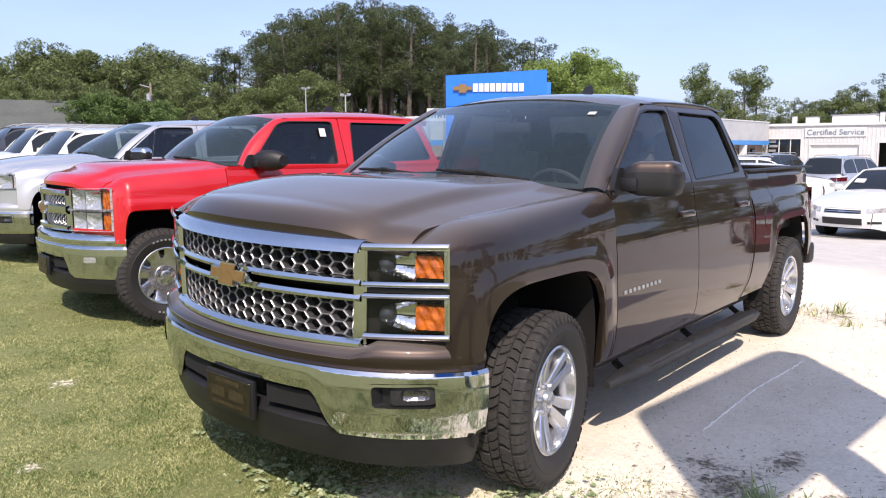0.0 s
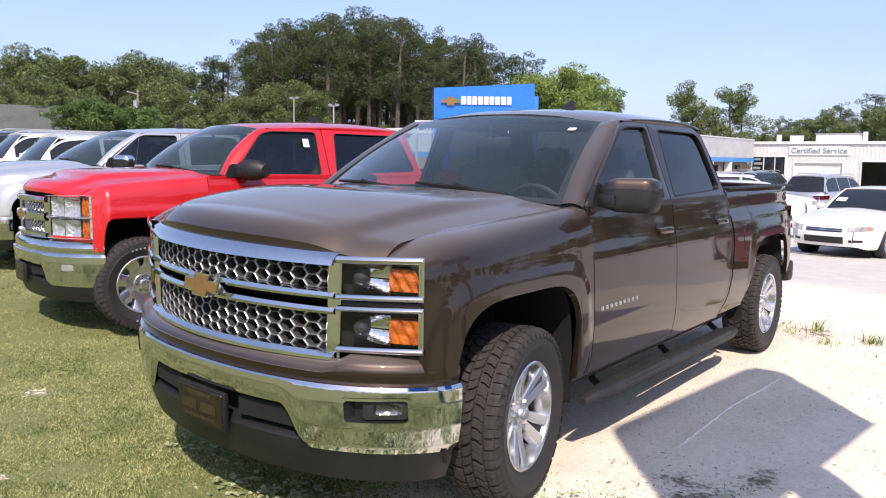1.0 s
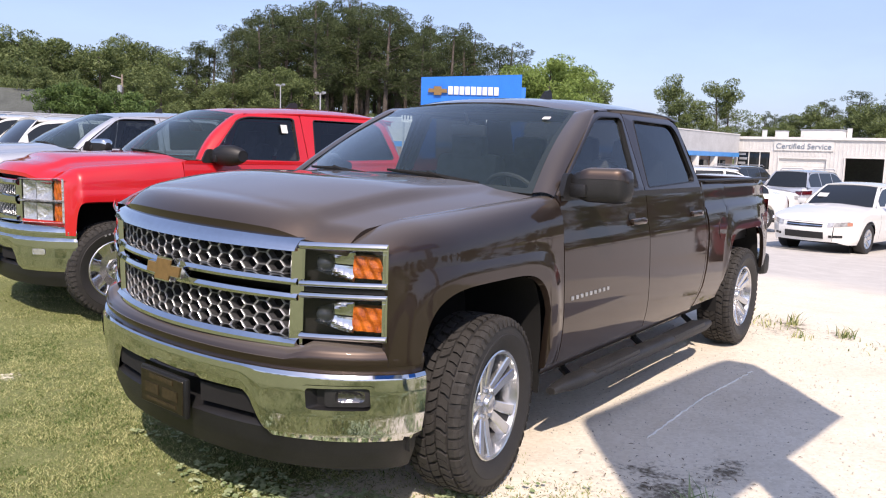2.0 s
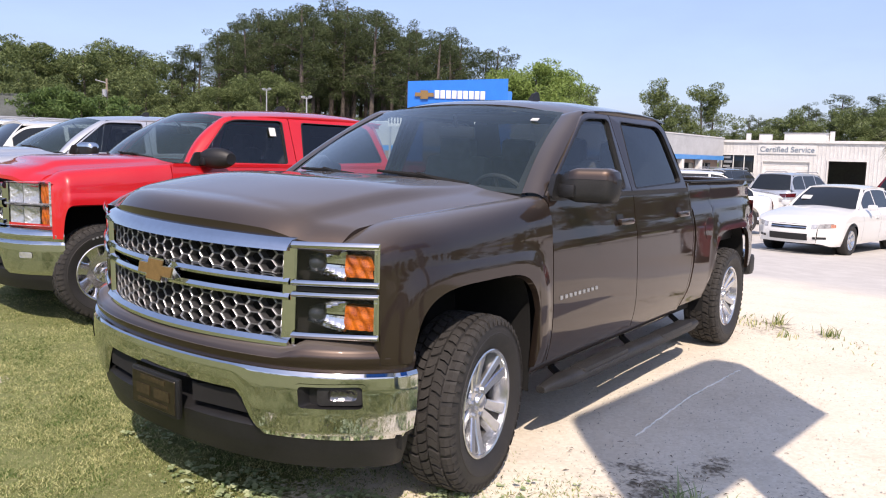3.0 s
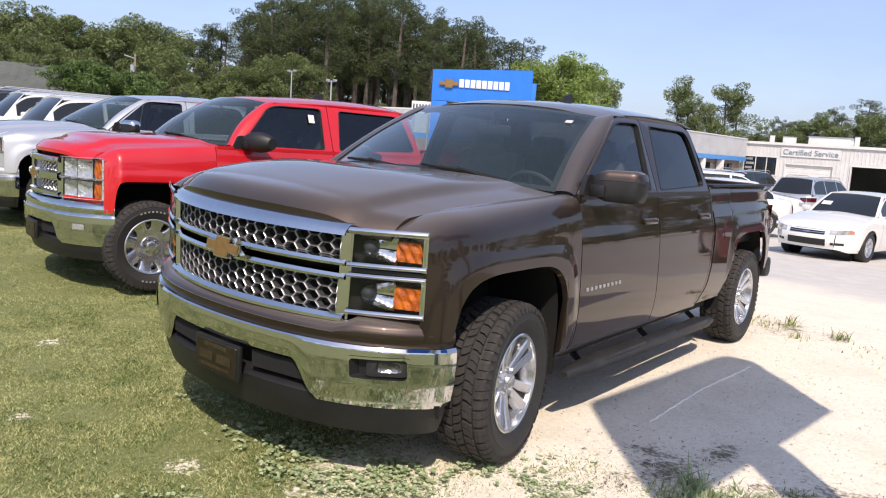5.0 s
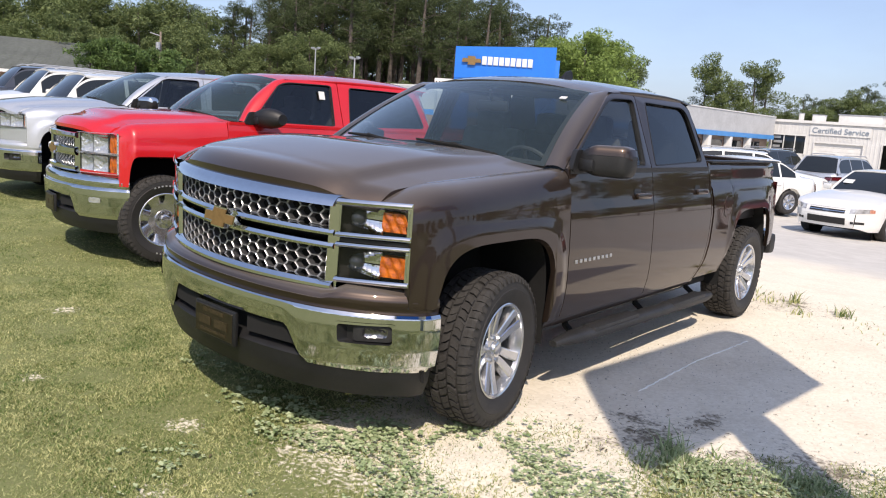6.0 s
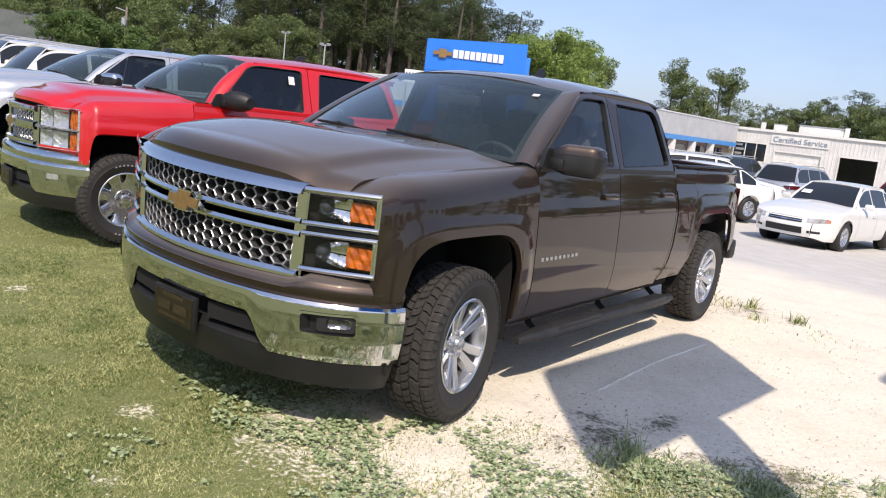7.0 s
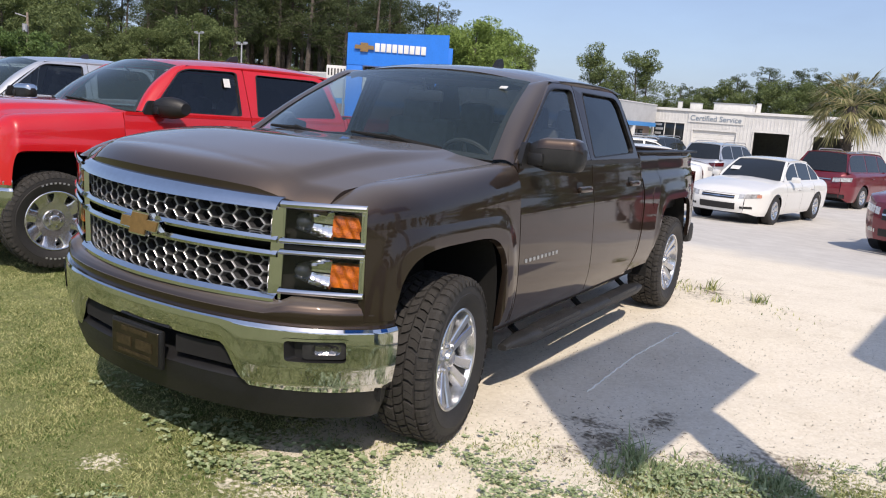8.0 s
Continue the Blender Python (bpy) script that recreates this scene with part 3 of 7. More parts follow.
SIDE_Z = np.linspace(0.36, 1.34, 491)
SIDE_X = np.interp(SIDE_Z, [0.36, 0.40, 0.47, 0.56, 0.64, 0.72, 0.86, 0.98, 1.045, 1.075, 1.10, 1.16, 1.23, 1.285, 1.34], [0.917, 0.935, 0.966, 0.987, 0.995, 0.996, 0.992, 0.986, 0.981, 0.975, 0.967, 0.957, 0.948, 0.937, 0.926])
SIDE_X = np.convolve(np.pad(SIDE_X, 12, mode="edge"), np.hanning(27)[1:-1] / np.hanning(27).sum(), mode="valid")


def side_x(y, z):
    x = float(np.interp(z, SIDE_Z, SIDE_X))
    if y < -0.28:
        x -= 0.092 * ((-0.28 - y) / 0.36) ** 2
    if y > 3.7:
        x -= 0.045 * ((y - 3.7) / 0.65) ** 2
    for yc in (-0.04, WB - 0.03):
        d = ((abs(y - yc) / 0.48) ** 5.0 + (max(0.0, z - HUB) / 0.56) ** 5.0) ** 0.2
        x += 0.014 * sm(1.24, 1.08, d) * sm(0.42, 0.52, z)
    return x


def arch_z(y, yc, half, top):
    d = abs(y - yc) / half
    return HUB + (top - HUB) * (1 - d ** 4.6) ** (1 / 4.6) if d < 1 else 0.0


def gh_x(z):
    """The side of the cab above the belt."""
    return lerp_at(z, [1.28, 1.34, 1.50, 1.69, 1.735, 1.77], [0.937, 0.915, 0.862, 0.785, 0.750, 0.70])


def side_panel(y0, y1, lo, hi, nu, nv, xf=side_x, roll=None):
    """A panel of the flank between two edges y0(z), y1(z), from lo(y) to hi(y)."""
    bm = bmnew()

    def f(u, v):
        y = y0(0.8) + (y1(0.8) - y0(0.8)) * u
        zl, zh = lo(y), hi(y)
        z = zl + (zh - zl) * v
        y = y0(z) + (y1(z) - y0(z)) * u
        return Vector((xf(y, z), y, z))
    grid(bm, f, nu, nv)
    lips(bm, (-0.03, 0, 0))
    return bm


def seam(y):
    """The hood's side edge: x, z."""
    t = (y + 0.72) / 1.2
    return 0.750 + 0.110 * max(0.0, t) ** 0.8, 1.178 + 0.105 * max(0.0, t) ** 0.75


def honeycomb(bm, x0, x1, zlo, zhi, plan, R, gap, depth, wide=1.0):
    """A grid of six-sided cells, flat above and below, standing on the plan curve: a narrow face and a wall going in."""
    H = math.sqrt(3) * R
    mid = (x0 + x1) / 2
    ncol = int((x1 - x0) / (3 * R * wide)) + 2
    nrow = int((zhi(mid) - zlo(mid)) / H) + 2
    for c in range(-ncol, ncol + 1):
        for r in range(-1, nrow + 1):
            cx = mid + 1.5 * R * wide * c
            cz = zlo(mid) + (r + 0.5 * (c % 2) + 0.15) * H
            if cx < x0 - R * wide or cx > x1 + R * wide or cz < zlo(cx) - 0.5 * H or cz > zhi(cx) + 0.5 * H:
                continue
            out = [(cx + wide * R * math.cos(math.pi * k / 3), cz + R * math.sin(math.pi * k / 3)) for k in range(6)]

            def put(p, k, d):
                x = min(x1, max(x0, cx + k * (p[0] - cx)))
                z = min(zhi(x), max(zlo(x), cz + k * (p[1] - cz)))
                return bm.verts.new((x, plan(x) + d, z))
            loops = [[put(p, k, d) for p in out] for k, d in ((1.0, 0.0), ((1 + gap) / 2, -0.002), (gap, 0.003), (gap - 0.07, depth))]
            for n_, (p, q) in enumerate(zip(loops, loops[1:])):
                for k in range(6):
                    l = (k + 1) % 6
                    # Inner walls use slot 1, the shade-darkened silver.
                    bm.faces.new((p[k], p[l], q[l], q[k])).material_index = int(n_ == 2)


def bar(bm, plan, x0, x1, zt, zb, proud=0.02, depth=0.05, n=24, lean=0.0):
    """A rounded bar across the front between the heights zt(x) and zb(x)."""
    prof = ((0.0, depth), (0.0, 0.006 - proud * 0.4), (0.18, -proud), (0.6, -proud * 1.05), (0.92, -proud * 0.6), (1.0, depth))

    def f(u, v):
        x = x0 + (x1 - x0) * u
        k = v * (len(prof) - 1)
        i = min(len(prof) - 2, int(k))
        a = [prof[i][q] + (prof[i + 1][q] - prof[i][q]) * (k - i) for q in (0, 1)]
        return Vector((x, plan(x) + a[1] + lean * (0.5 - a[0]), zt(x) + (zb(x) - zt(x)) * a[0]))
    rows = grid(bm, f, n, len(prof) - 1)
    bm.faces.new(rows[0][::-1])
    bm.faces.new(rows[-1])


def pickup(m, paint, label, style="stacked", steer=0.0, group=""):
    t = thing("pickup_truck", m, label, "pickup truck", group)
    detail = style == "stacked"
    both = lambda name, bm, ma, lab="": [part(name, mirrored(bm), ma, t, lab), part(name, bm, ma, t, lab)]
    # front wing, with its top rolled in to the hood's edge
    FA, RA = (-0.05, 0.47, 0.955), (WB - 0.03, 0.50, 0.95)
    bm = bmnew()

    def wing(u, v):
        k0 = max(0.0, (v - 0.7) / 0.3)
        ya = -0.635 - 0.048 * k0 ** 1.6
        y = ya + (0.552 - ya) * u
        lo = max(arch_z(y, *FA), 0.475 if y > 0 else 0.685)
        if v < 0.7:
            z = lo + (1.05 - lo) * v / 0.7
            return Vector((side_x(y, z), y, z))
        a = (v - 0.7) / 0.3 * math.pi / 2
        sx, sz = seam(y)
        drop = 0.056 * max(0.0, 1 - (y - ya) / 0.26) ** 2 * k0 ** 0.6
        return Vector((sx + (side_x(max(y, -0.635), 1.05) - sx) * max(0.0, math.cos(a)) ** 0.75, y, 1.05 + (sz - 1.05) * max(0.0, math.sin(a)) ** 0.85 - drop))
    grid(bm, wing, 64, 26)
    lips(bm, (-0.03, 0, -0.012))
    both("front_wing", bm, paint)
    bm = bmnew()

    def cap(u, v):
        x = 0.892 - 0.137 * v
        return Vector((x, front_plan(x) - 0.002, 1.055 + 0.079 * min(1.0, 2.2 * v))).lerp(wing(0.0, 0.7 + 0.3 * v), u)
    grid(bm, cap, 4, 10)
    both("wing_cap", bm, paint)
    # doors, cab corner, bed side
    gap_y = lambda z: lerp_at(z, [0.42, 0.48, 0.60, 0.75, 0.95, 1.30], [2.44, 2.48, 2.59, 2.65, 2.68, 2.635])
    for name, y0, y1, hi in (("front_door", lambda z: 0.560, lambda z: 1.612, 1.285), ("rear_door", lambda z: 1.620, lambda z: gap_y(z) - 0.050, 1.285)):
        bm = side_panel(y0, y1, lambda y: 0.475, lambda y: hi, 24, 30)
        a, b = both(name, bm, paint)
        for d, s in ((a, -1), (b, 1)):
            yh = 1.455 if name == "front_door" else 2.43
            hb = bmnew()
            box(hb, (s * 0.974, yh, 1.118), (0.034, 0.200, 0.038), 0.015)
            part("door_handle", hb, paint, d)
            # Flat black patch painting the shade of the handle's hollow.
            hb = bmnew()
            sheet(hb, rounded([(yh - 0.115, 1.125), (yh - 0.115, 1.165), (yh - 0.02, 1.165), (yh - 0.02, 1.125)], 0.018), lambda p: Vector((s * (side_x(p[0], p[1]) + 0.003), p[0], p[1])), 2)
            part("handle_recess", hb, BLACK, d)
            if name == "front_door" and detail:
                for k in range(9):
                    hb = bmnew()
                    y = 0.64 + 0.0505 * k
                    box(hb, (s * (side_x(y, 0.785) + 0.002), y, 0.785), (0.004, 0.026, 0.020), 0.004)
                    part("badge_letter", hb, GALV, d)
    bm = side_panel(lambda z: gap_y(z) - 0.043, lambda z: gap_y(z) - 0.016, lambda y: 0.475, lambda y: 1.32, 2, 20)
    both("cab_corner", bm, paint)
    # Near-black sheet standing in for the shade between cab and bed.
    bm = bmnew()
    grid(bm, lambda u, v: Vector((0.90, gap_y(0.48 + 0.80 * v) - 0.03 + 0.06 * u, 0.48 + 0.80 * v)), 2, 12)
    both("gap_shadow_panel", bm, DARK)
    bm = side_panel(lambda z: gap_y(z) + 0.014, lambda z: 4.36, lambda y: max(arch_z(y, *RA), 0.475 if y < 3.5 else 0.58), lambda y: 1.325, 60, 26,
                    xf=lambda y, z: side_x(y, min(z, 1.16)) - 0.028 * sm(1.12, 1.2, z) - 0.03 * sm(1.28, 1.325, z))
    both("bed_side", bm, paint)
    if detail:
        bm = bmnew()
        sheet(bm, [(2.98 + 0.085 * math.cos(a), 0.985 + 0.085 * math.sin(a)) for a in (2 * math.pi * k / 24 for k in range(24))], lambda p: Vector((side_x(p[0], p[1]) + 0.0025, p[0], p[1])), 3)
        lips(bm, (-0.004, 0, 0))
        part("fuel_flap", bm, paint, t)
    # rocker panels, dark underside, arch linings
    bm = bmnew()
    grid(bm, lambda u, v: Vector((0.943 - 0.10 * v ** 2, 0.45 + 2.08 * u, 0.470 - 0.11 * v)), 8, 5)
    both("rocker_panel", bm, paint)
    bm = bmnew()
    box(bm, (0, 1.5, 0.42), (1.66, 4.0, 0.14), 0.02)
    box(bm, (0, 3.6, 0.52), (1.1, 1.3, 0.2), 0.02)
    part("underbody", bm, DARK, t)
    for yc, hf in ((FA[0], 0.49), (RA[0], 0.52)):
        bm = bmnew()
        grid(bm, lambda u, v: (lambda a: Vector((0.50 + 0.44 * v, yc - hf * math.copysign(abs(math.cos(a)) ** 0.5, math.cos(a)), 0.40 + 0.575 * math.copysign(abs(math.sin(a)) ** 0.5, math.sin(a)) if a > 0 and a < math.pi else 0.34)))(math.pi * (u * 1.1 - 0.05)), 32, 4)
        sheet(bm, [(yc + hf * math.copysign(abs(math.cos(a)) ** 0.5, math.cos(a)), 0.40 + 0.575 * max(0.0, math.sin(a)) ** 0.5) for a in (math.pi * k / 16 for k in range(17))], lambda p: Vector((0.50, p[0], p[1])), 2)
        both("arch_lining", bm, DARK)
    # hood with a raised middle and folded front edge
    bm = bmnew()

    def hood(u, v):
        s = 2 * u - 1
        yr = 0.20 + 0.27 * s * s
        yf = front_plan(0.752 * s) + 0.018
        w = v ** 1.35
        y = yf + (yr - yf) * w
        sx, sz = seam(y)
        x = s * (sx - 0.006)
        z = sz - 0.006 + (0.052 + 0.030 * sm(0.05, 0.6, w)) * (1 - abs(s) ** 3) + 0.030 * sm(0.84, 0.72, abs(s)) * sm(-0.06, 0.16, w) * (1 - 0.55 * sm(0.5, 1.0, w))
        z -= 0.012 * sm(0.62, 0.80, abs(s)) * max(0.0, 1 - w / 0.26)
        z -= 0.052 * max(0.0, 1 - w / 0.085) ** 2
        return Vector((x, y, z))
    grid(bm, hood, 84, 48)
    lips(bm, (0, 0, -0.03))
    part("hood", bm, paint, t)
    # cowl, windscreen and roof
    ws_base = lambda s: Vector((0.825 * s, 0.225 + 0.27 * s * s, 1.322 - 0.03 * s * s))
    ws_top = lambda s: Vector((0.655 * s, 1.185 + 0.045 * s * s, 1.770 - 0.042 * s * s))
    bm = bmnew()
    grid(bm, lambda u, v: ws_base(2 * u - 1) + Vector((0, -0.06 + 0.09 * v, -0.045 + 0.05 * v)), 24, 3)
    part("cowl", bm, BLACK, t)

    def ws(s, v, off=0.0):
        p = ws_base(s).lerp(ws_top(s), v)
        return p + Vector((0, -0.055, 0.03)) * (math.sin(math.pi * v) * 0.55) + Vector((0, off, -off))
    bm = bmnew()
    grid(bm, lambda u, v: ws(2 * u - 1, v), 28, 12)
    part("windscreen", bm, GLASS_FRONT if detail else GLASS_FAR, t).visible_shadow = False
    bm = bmnew()
    for s in (-1, 1):
        grid(bm, lambda u, v: ws(s * (1.0 - 0.035 * u), v, 0.003), 1, 12)
    grid(bm, lambda u, v: ws(2 * u - 1, 1 - 0.045 * v, 0.003), 28, 1)
    grid(bm, lambda u, v: ws(2 * u - 1, 0.05 * v, 0.003), 28, 1)
    part("windscreen_border", bm, DARK, t)

    def roof_z(s, y):
        return lerp_at(y, [1.18, 1.3, 1.5, 1.75, 2.1, 2.4, 2.60], [1.773, 1.799, 1.820, 1.834, 1.838, 1.824, 1.788]) - 0.055 * abs(s) ** 3 - 0.02 * s * s
    bm = bmnew()

    def roof(u, v):
        s = 2 * u - 1
        y = 1.18 + 0.045 * s * s + (2.60 - 1.18 - 0.045 * s * s) * v
        wd = lerp_at(y, [1.18, 1.5, 2.3, 2.6], [0.66, 0.735, 0.735, 0.70])
        return Vector((s * wd, y, roof_z(s, y)))
    grid(bm, roof, 32, 24)
    lips(bm, (0, 0, -0.03))
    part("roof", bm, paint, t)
    # pillars by the windscreen, running on into the roof rail
    bm = bmnew()

    def pillar(u, v):
        if u < 0.55:
            k = u / 0.55
            a = ws(1.0, k) + Vector((0.003, 0, 0.004))
            zb = a.z - 0.012
            b = Vector((gh_x(max(1.285, zb)) - 0.008, 0.530 + (1.255 - 0.530) * k, zb))
        else:
            k = (u - 0.55) / 0.45
            y = 1.23 + 1.37 * k
            a = Vector((0.657 + 0.078 * sm(0, 0.22, k) - 0.035 * sm(0.8, 1, k), y, roof_z(1.0, y) + 0.002))
            b = Vector((gh_x(1.735) + 0.0 - 0.01 * sm(0.85, 1, k), 1.255 + 1.36 * k, 1.735 - 0.006 * sm(0.5, 1, k)))
        p = a.lerp(b, v)
        n = Vector((0.55, -0.45 if u < 0.55 else 0, 0.6))
        return p + n * 0.020 * math.sin(math.pi * v)
    grid(bm, pillar, 36, 6)
    both("roof_pillar", bm, paint)
    # door frames and side windows
    on = lambda off: (lambda p: Vector((gh_x(p[1]) + off, p[0], p[1])))
    fo = rounded([(0.545, 1.285), (1.245, 1.728), (1.612, 1.738), (1.612, 1.285)], [0.02, 0.10, 0.02, 0.02], 5)
    fi = rounded([(0.612, 1.312), (1.232, 1.694), (1.555, 1.706), (1.530, 1.305)], [0.03, 0.09, 0.03, 0.03], 5)
    ro = rounded([(1.620, 1.285), (1.620, 1.738), (2.455, 1.733), (2.59, 1.285)], [0.02, 0.02, 0.10, 0.02], 5)
    ri = rounded([(1.688, 1.305), (1.735, 1.700), (2.395, 1.694), (2.505, 1.330)], [0.03, 0.03, 0.09, 0.05], 5)
    for o, i, gl in ((fo, fi, GLASS_SIDE if detail else GLASS_DIM), (ro, ri, GLASS_DARK)):
        bm = bmnew()
        mid = sum((Vector(k) for k in i), Vector((0, 0))) / len(i)
        grown = lambda w: [Vector(p) + (Vector(p) - mid).normalized() * w for p in i]
        ring(bm, o, grown(0.004), on(0.0), 3)
        lips(bm, (-0.012, 0, 0))
        both("window_frame", bm, paint)
        bm = bmnew()
        ring(bm, grown(0.009), i, on(0.002), 1)
        lips(bm, (-0.03, 0, 0))
        both("window_seal", bm, BLACK)
        bm = bmnew()
        sheet(bm, i, on(-0.018), 5)
        outward(bm)
        for ob in both("side_window", bm, gl):
            ob.visible_shadow = False
    bm = bmnew()
    grid(bm, lambda u, v: Vector((lerp_at(v, [0, 1], [gh_x(1.285 + 0.45 * u), 0.62]), lerp_at(u, [0, 1], [2.59, 2.455]) + lerp_at(v, [0, 0.4, 1], [0, 0.085, 0.11]), 1.285 + 0.45 * u)), 8, 6)
    both("rear_pillar", bm, paint)
    bm = bmnew()
    grid(bm, lambda u, v: Vector((-0.62 + 1.24 * u, 2.70 - 0.135 * v, 1.285 + 0.45 * v)), 4, 4)
    part("rear_window", bm, GLASS_DARK, t)
    bm = bmnew()
    box(bm, (0, 2.63, 0.9), (1.80, 0.04, 0.80), 0.01)
    part("cab_back", bm, paint, t)
    bm = bmnew()
    ring(bm, rounded([(0.57, 1.262), (0.57, 1.292), (2.58, 1.292), (2.58, 1.262)], 0.008), rounded([(0.58, 1.27), (0.58, 1.284), (2.57, 1.284), (2.57, 1.27)], 0.004), lambda p: Vector((side_x(p[0], 1.275) + 0.006, p[0], p[1])), 1)
    sheet(bm, rounded([(0.58, 1.27), (0.58, 1.284), (2.57, 1.284), (2.57, 1.27)], 0.004), lambda p: Vector((side_x(p[0], 1.275) + 0.006, p[0], p[1])), 1)
    both("belt_moulding", bm, BLACK if detail else paint)
    # bed: rails, liner, tailgate, lamps, rear bumper
    bm = bmnew()
    box(bm, (0.885, 3.515, 1.328), (0.094, 1.68, 0.014), 0.005)
    both("bed_rail", bm, BLACK if detail else paint)
    bm = bmnew()
    box(bm, (0, 3.5, 0.85), (1.68, 1.66, 0.05), 0.0)
    for s in (-1, 1):
        box(bm, (s * 0.84, 3.5, 1.08), (0.03, 1.66, 0.46), 0.0)
    box(bm, (0, 2.70, 1.08), (1.66, 0.03, 0.46), 0.0)
    part("bed_liner", bm, BLACK, t)
    bm = bmnew()
    box(bm, (0, 4.34, 1.00), (1.50, 0.06, 0.62), 0.02)
    box(bm, (0, 4.345, 1.315), (1.50, 0.09, 0.03), 0.012)
    part("tailgate", bm, paint, t)
    bm = bmnew()
    grid(bm, lambda u, v: Vector((side_x(4.31, 1.0) - 0.004 - 0.16 * sm(0.25, 1.0, u), 4.325 + 0.040 * sm(0, 0.55, u), 0.84 + 0.31 * v)), 8, 6)
    both("tail_lamp", bm, RED_LENS, "red lens")
    bm = bmnew()
    box(bm, (0, 4.44, 0.60), (1.80, 0.16, 0.20), 0.04)
    part("rear_bumper", bm, CHROME if style != "stacked" else CHROME_SOFT, t)
    bm = bmnew()
    box(bm, (0.83, 4.46, 0.57), (0.24, 0.15, 0.19), 0.045)
    both("bumper_end", bm, GREY_PLASTIC)
    bm = bmnew()
    box(bm, (0.78, 4.24, 0.52), (0.26, 0.22, 0.22), 0.03)
    both("rear_valance", bm, DARK)
    # mirrors
    for s in (-1, 1):
        oval = 0.9 if style == "block" else 0.5
        mir = part("door_mirror", mirror_shape(s, oval), BLACK, t)
        bm = bmnew()
        grid(bm, lambda u, v: mirror_at(0.20 + 0.80 * u, 0.03 + 0.44 * v, 1.035, s, oval), 14, 16)
        part("mirror_cap", bm, CHROME if style == "plain" else (paint if detail else BLACK), mir)
        bm = bmnew()
        grid(bm, lambda u, v: Vector((s * (1.02 + 0.14 * u), 0.768 + 0.06 * u, 1.295 + 0.105 * v)), 1, 1)
        part("mirror_glass", bm, CHROME, mir)
        if s < 0 and detail:
            mir.location = (0.06, 0.22, 0.0)
    # cabin
    bm = bmnew()
    grid(bm, lambda u, v: Vector((-0.80 + 1.6 * u, 0.38 + 0.5 * v, 1.235 + 0.045 * math.sin(math.pi * v) - 0.12 * max(0, v - 0.75) * 4 + 0.03 * (abs(u - 0.73) < 0.14) * sm(0.4, 0.8, v))), 40, 12)
    box(bm, (0, 0.93, 0.95), (1.56, 0.10, 0.42), 0.04)
    part("dashboard", bm, INTERIOR, t)
    bm = bmnew()
    c, n = Vector((0.40, 1.02, 1.20)), Vector((0, 0.85, 0.5)).normalized()
    e1 = Vector((1, 0, 0))
    e2 = n.cross(e1)
    tube(bm, [c + 0.185 * (math.cos(a) * e1 + math.sin(a) * e2) for a in (2 * math.pi * k / 32 for k in range(33))], 0.015, 8)
    for a in (0.3, math.pi - 0.3, -math.pi / 2):
        tube(bm, [c - n * 0.03, c + 0.18 * (math.cos(a) * e1 + math.sin(a) * e2)], 0.016, 6)
    tube(bm, [c - n * 0.02, c - n * 0.2], [0.05, 0.04], 10)
    part("steering_wheel", bm, WHEEL_RIM, t)
    for s in (-0.42, 0.42):
        for yy in (1.42, 2.25):
            seat = part("seat", seat_shape(s, yy), INTERIOR, t)
            bm = bmnew()
            box(bm, (s, yy + 0.32, 1.50), (0.27, 0.11, 0.19), 0.045)
            part("headrest", bm, INTERIOR, seat)
    bm = bmnew()
    grid(bm, lambda u, v: Vector((-0.66 + 1.32 * u, 1.25 + 1.28 * v, 1.715)), 2, 2)
    part("headliner", bm, mat("headliner cloth", (0.18, 0.17, 0.16), 0.9) if "headliner cloth" not in bpy.data.materials else bpy.data.materials["headliner cloth"], t)
    bm = bmnew()
    box(bm, (0, 1.12, 1.60), (0.25, 0.03, 0.07), 0.015)
    tube(bm, [(0, 1.12, 1.62), (0, 1.08, 1.70)], 0.01, 6)
    part("rear_view_mirror", bm, BLACK, t)
    bm = bmnew()
    box(bm, (0.575, 1.045, 1.677), (0.045, 0.004, 0.030), 0.0, Matrix.Rotation(radians(-62), 3, "X"))
    part("window_sticker", bm, WHITE_PLAIN, t, "small white windscreen sticker")
    if style == "block":
        bm = bmnew()
        box(bm, (gh_x(1.60) + 0.004, 1.44, 1.60), (0.004, 0.055, 0.085), 0.0, Matrix.Rotation(radians(-22), 3, "Y"))
        part("window_sticker", bm, WHITE_PLAIN, t, "white price sticker on the side window")
    # wipers, aerial
    for x0, x1, dy in ((0.62, 0.10, 0.0), (-0.02, -0.62, 0.01)):
        bm = bmnew()
        a, b = ws(x0 / 0.845, 0.03) + Vector((0, -0.030, 0.010)), ws(x1 / 0.845, 0.075) + Vector((0, -0.022, 0.014))
        tube(bm, [a, a.lerp(b, 0.5) + Vector((0, 0, 0.006)), b], [0.010, 0.013, 0.007], 6)
        tube(bm, [a + Vector((0, -0.02, -0.015)), a.lerp(b, 0.55) + Vector((0, 0, 0.014))], 0.011, 6)
        part("wiper", bm, DARK, t)
    bm = bmnew()
    prism(bm, [(-0.09, -0.02), (-0.01, 0.068), (0.045, 0.082), (0.06, 0.07), (0.065, -0.02)], lambda p: Vector((0.10 - 0.022 + 0.012 * (p[1] > 0.02), 1.86 + p[0], 1.818 + p[1])), lambda p: Vector((0.10 + 0.022 - 0.012 * (p[1] > 0.02), 1.86 + p[0], 1.818 + p[1])))
    part("roof_aerial", bm, BLACK, t)
